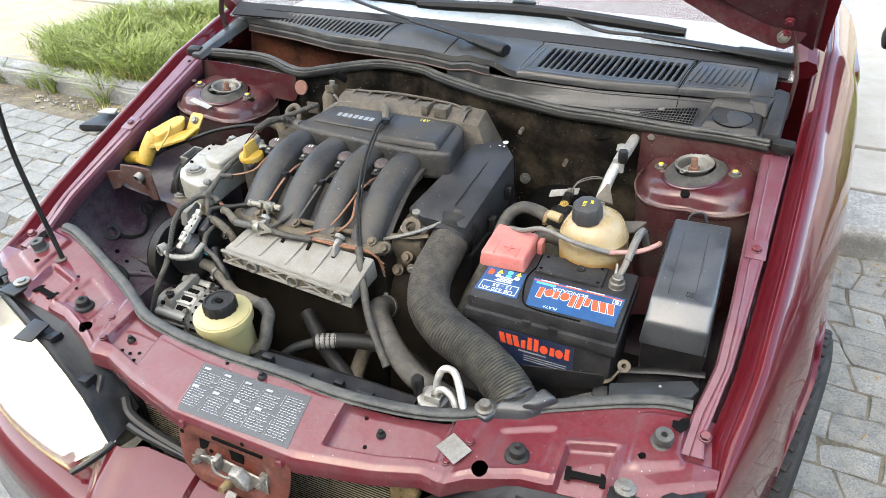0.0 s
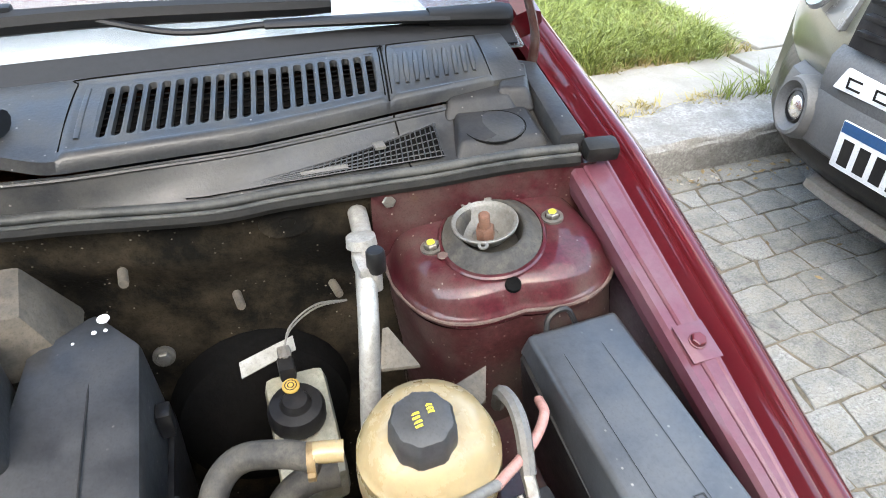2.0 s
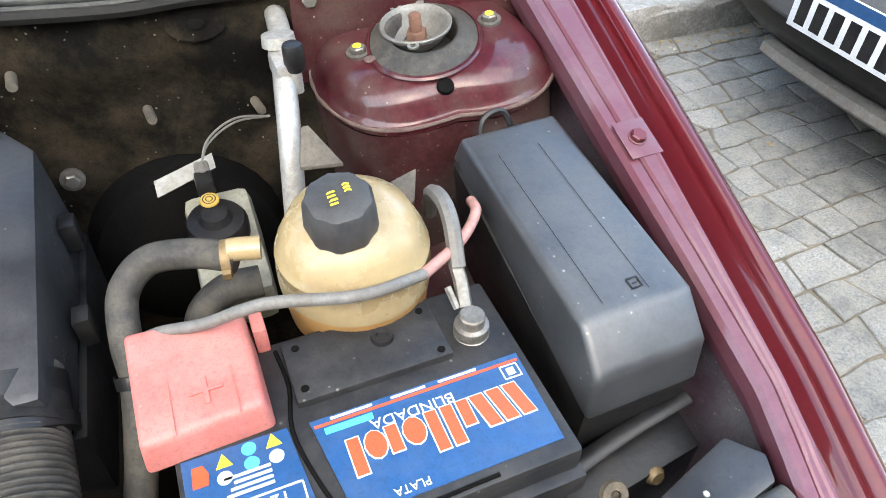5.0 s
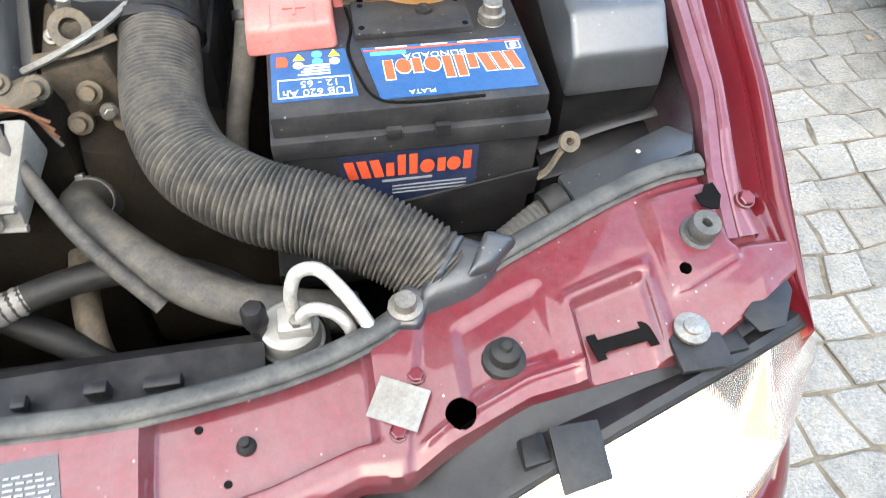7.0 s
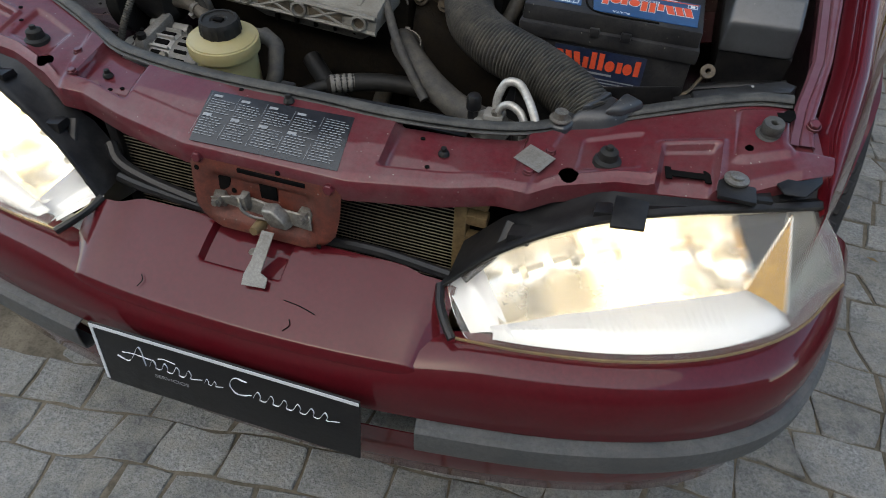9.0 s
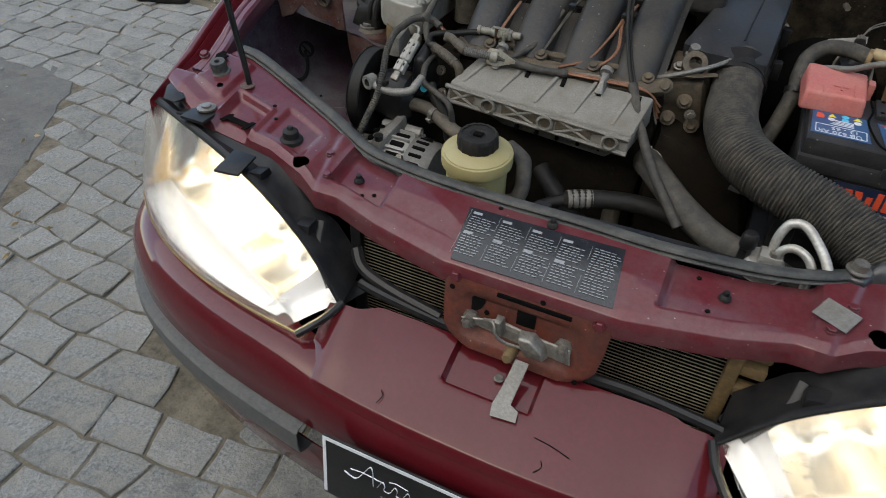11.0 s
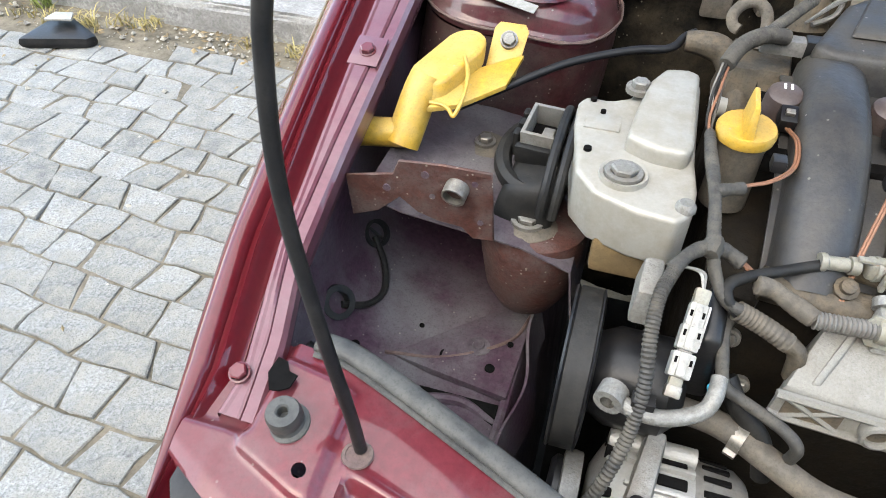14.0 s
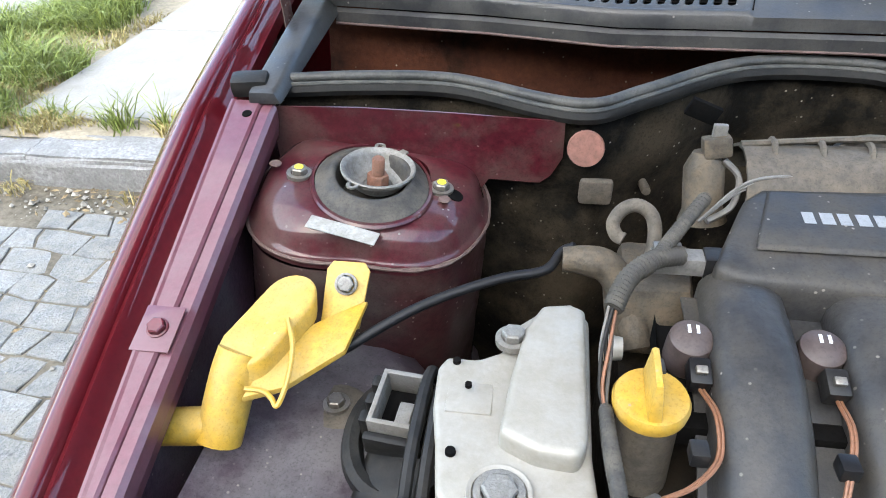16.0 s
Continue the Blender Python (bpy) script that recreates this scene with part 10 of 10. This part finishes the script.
        part("fog_lamp", lathe([(0, 0.006), (0.025, 0.003), (0.038, -0.006), (0.041, -0.014)], 26, m), CHROME, fp, "round fog lamp")
        part("fog_rim", lathe([(0.040, -0.014), (0.043, 0.0), (0.047, -0.002), (0.049, -0.014)], 26, m), BLACK, fp)
    part("trim_panel", hexa([(nose(mid) - 0.002, 0.72, 0.545), (nose(mid) + 0.004, 1.28, 0.545), (nose(mid) + 0.016, 1.26, 0.605), (nose(mid) + 0.012, 0.74, 0.605)], [(nose(mid) - 0.012, 0.72, 0.548), (nose(mid) - 0.006, 1.28, 0.548), (nose(mid) + 0.004, 1.26, 0.602), (nose(mid), 0.74, 0.602)], 0.004), INKW, o, "white trim panel")
    tm = Matrix.Translation((nose(mid) - 0.009, 1.0, 0.575)) @ Matrix(((0, 0, -1, 0), (-1, 0, 0, 0), (0, 1, 0, 0), (0, 0, 0, 1)))
    for k in range(6):
        bars("letter_bar", [(-0.235 + 0.085 * k, -0.014, 0.045, 0.006), (-0.235 + 0.085 * k, 0.010, 0.045, 0.006), (-0.235 + 0.085 * k, -0.014, 0.007, 0.030)], tm, BLACK, o, "dark bar shapes", lift=0.002)
    m = Matrix.Translation((nose(mid) - 0.034, 0.985, 0.432)) @ Matrix(((0, 0, -1, 0), (-1, 0, 0, 0), (0, 1, 0, 0), (0, 0, 0, 1)))
    np_ = part("number_plate", prism([(-0.20, -0.065), (0.20, -0.065), (0.20, 0.065), (-0.20, 0.065)], -0.004, 0.002, 0.002, m=m), INKW, o, "white number plate with a blue band")
    bars("blue_band", [(-0.198, 0.033, 0.396, 0.030)], m, BLUE, np_, lift=0.0022)
    bars("character", [(-0.18 + 0.052 * k, -0.052, 0.034, 0.072) for k in range(7)], m, BLACK, np_, "black bars", lift=0.0022)
    for y in (0.24, 1.76):
        part("wheel", lathe([(0, 0.10), (0.20, 0.10), (0.30, 0.085), (0.33, 0.05), (0.33, -0.05), (0.30, -0.085), (0.2, -0.1), (0, -0.1)], 32, Matrix.Translation((2.75, y, 0.325)) @ turn_to((0, 1, 0))), TYRE, o, "black tyre")
    part("grille", sheet([[(nose(y) + dx, y, z) for y in np.linspace(0.70, 1.30, 9)] for dx, z in ((0.02, 0.645), (0.03, 0.70), (0.055, 0.80))], 0.01), BLACK, o, "black grille")
    for z in (0.69, 0.73, 0.77):
        part("grille_bar", box((nose(mid) + 0.02 + (z - 0.66) * 0.2, mid, z), (0.03, 0.56, 0.014), 0.004), BLACK, o)


other_car()


def lettering():
    """Flowing strokes of a script, drawn as plain curved shapes."""
    def flow(pts, r):
        part("script_stroke", tube([PLATE_M @ Vector((x, y, 0.0024)) for x, y in pts], r, 6, 6, flat=0.3, rf=lambda u: 0.55 + 0.45 * math.sin(5 * math.pi * u) ** 2), INKW, plate_part, "white script stroke")
    def wave(x, n, step, h, y=0.004):
        pts = []
        for k in range(n):
            pts += [(x, y), (x + step * 0.42, y + h), (x + step * 0.62, y + h * 0.55), (x + step * 0.55, y)]
            x += step
        return pts + [(x + step * 0.5, y + h * 0.3)]
    flow([(-0.170, 0.008), (-0.150, 0.004), (-0.128, 0.040), (-0.124, 0.002)], 0.0019)
    flow([(-0.160, 0.018), (-0.140, 0.021), (-0.112, 0.019)], 0.0013)
    flow(wave(-0.118, 4, 0.019, 0.016), 0.0016)
    flow([(-0.100, 0.026), (-0.090, 0.029), (-0.072, 0.026)], 0.0012)
    flow(wave(-0.030, 2, 0.012, 0.010), 0.0011)
    flow([(0.040, 0.034), (0.022, 0.036), (0.012, 0.018), (0.022, 0.002), (0.044, 0.008)], 0.0020)
    flow(wave(0.046, 6, 0.020, 0.016), 0.0016)
    text_mesh("small_print", "SERVICIOS", 0.010, PLATE_M @ Matrix.Translation((-0.085, -0.014, 0.003)), INKG, plate_part, "grey small print", width=1.2)


lettering()


# ---------------------------------------------------------------- cobbles, last
def cobbles():
    """Rows of hand-cut setts: neighbours share their joints, which wander a little."""
    road = bpy.data.objects["road"]
    rnd = random.Random(12)

    def course(r, x):
        """The joint line between course r and the one before it."""
        return -2.6 + 0.106 * r + 0.016 * noise.noise(Vector((r * 7.7, 0.3, 0))) + 0.07 * math.sin(x * 1.1) + 0.03 * math.sin(x * 2.7 + 1) + 0.014 * noise.noise(Vector((x * 6, r * 3.1, 0))) + 0.007 * noise.noise(Vector((x * 22, r * 5.3, 4)))
    V, F, near = [], [], 0
    for r in range(46):
        x = -4.6 + rnd.uniform(0, 0.1)
        slant0 = 0.0
        while x < 4.6:
            w, slant1 = rnd.choice((0.095, 0.115, 0.125, 0.135, 0.155, 0.175)) * rnd.uniform(0.9, 1.1), rnd.gauss(0, 0.010)
            a, b, s0, s1 = x, x + w, slant0, slant1
            x, slant0 = b, slant1
            cx, cy = (a + b) / 2, (course(r, a) + course(r + 1, b)) / 2
            if abs(cx) < 0.66 and cy > -0.10 or cy > (1.66 if cx < 0 else 1.80) or (cx > 3.0 and cy < 1.7 and cy > 0.2) or (-3.2 < cx < min(-1.68, -1.62 - 0.62 * cy) and 0.02 - 0.22 * (cx + 1.75) < cy < 0.80):
                continue
            gap = 0.0004 + 0.0022 * rnd.random() ** 2
            low = [(a + s0 * -1 + (b - s1 - a + s0) * q) for q in (0, 0.35, 0.68, 1)]
            high = [(a + s0 + (b + s1 - a - s0) * q) for q in (1, 0.66, 0.33, 0)]
            ring = [Vector((q, course(r, q), 0)) for q in low] + [Vector((b + rnd.gauss(0, 0.003), (course(r, b) + course(r + 1, b)) / 2, 0))]
            ring += [Vector((q, course(r + 1, q), 0)) for q in high] + [Vector((a + rnd.gauss(0, 0.003), (course(r, a) + course(r + 1, a)) / 2, 0))]
            c = sum(ring, Vector()) / len(ring)
            ring = [p - c for p in ring]
            ring = [p * max(0.5, 1 - (gap + 0.0045 * rnd.random() ** 2.5 + (0.0025 if k in (0, 3, 5, 8) else 0)) / p.length) for k, p in enumerate(ring)]
            n = len(ring)
            tx, ty = rnd.gauss(0, 0.020), rnd.gauss(0, 0.020)
            drop = rnd.uniform(-0.0042, 0.0006) - 0.012 * max(0, 1 - ((cx + 0.74) / 0.20) ** 2 - ((cy + 0.12) / 0.11) ** 2)
            lift = lambda p, z: Vector((p.x, p.y, z + drop + tx * p.x + ty * p.y))
            crown = rnd.uniform(0.001, 0.003)
            v = [lift(p, -0.02) for p in ring] + [lift(p * 0.995, 0.0040 + rnd.uniform(-0.0018, 0.0012)) for p in ring] + [lift(p * 0.95, 0.0066 + rnd.uniform(-0.0014, 0.0010)) for p in ring] + [lift(Vector((rnd.gauss(0, 0.008), rnd.gauss(0, 0.008), 0)), 0.0066 + crown)]
            f = []
            for i in range(n):
                j = (i + 1) % n
                f += [(i, j, n + j, n + i), (n + i, n + j, 2 * n + j, 2 * n + i), (2 * n + i, 2 * n + j, 3 * n)]
            at = Vector((c.x, c.y, ground_z(c.x, c.y)))
            if -1.75 < cx < -0.72 and -0.62 < cy < 1.1 and near < 300:
                me = bpy.data.meshes.new("cobble")
                me.from_pydata([tuple(p) for p in v], [], f)
                me.materials.append(STONE)
                ob = new("cobble", me)
                ob.parent, ob.matrix_basis = road, Matrix.Translation(at)
                near += 1
            else:
                i = len(V)
                V += [tuple(at + p) for p in v]
                F += [tuple(q + i for q in g) for g in f]
    me = bpy.data.meshes.new("cobbles")
    me.from_pydata(V, [], F)
    me.materials.append(STONE)
    ob = new("cobbles", me)
    ob.parent = road
    tagged(ob, "worn grey granite cobbles with sandy joints", kind="stuff")
    edge = [(-2.16, 0.86), (-2.02, 0.62), (-1.84, 0.36), (-1.70, 0.10), (-1.86, 0.00), (-2.30, 0.10), (-2.80, 0.22), (-3.25, 0.32), (-3.25, 0.86)]
    ring = [Vector((*edge[k], 0)).lerp(Vector((*edge[(k + 1) % 9], 0)), q / 10) for k in range(9) for q in range(10)]
    mid = Vector((-2.3, 0.45, 0))
    rows = []
    for q in (0.02, 0.3, 0.6, 0.85, 0.97, 1.0):
        row = [mid.lerp(p + 0.03 * noise.noise_vector(p * 9) + 0.012 * noise.noise_vector(p * 40), q) for p in ring]
        rows.append([(p.x, p.y, ground_z(p.x, p.y) + (0.0035 + 0.0015 * noise.noise(p * 8) if q < 0.99 else -0.006)) for p in row + row[:1]])
    link("asphalt_patch", sheet(rows), ASPH, road, "worn grey asphalt repair patch")


cobbles()
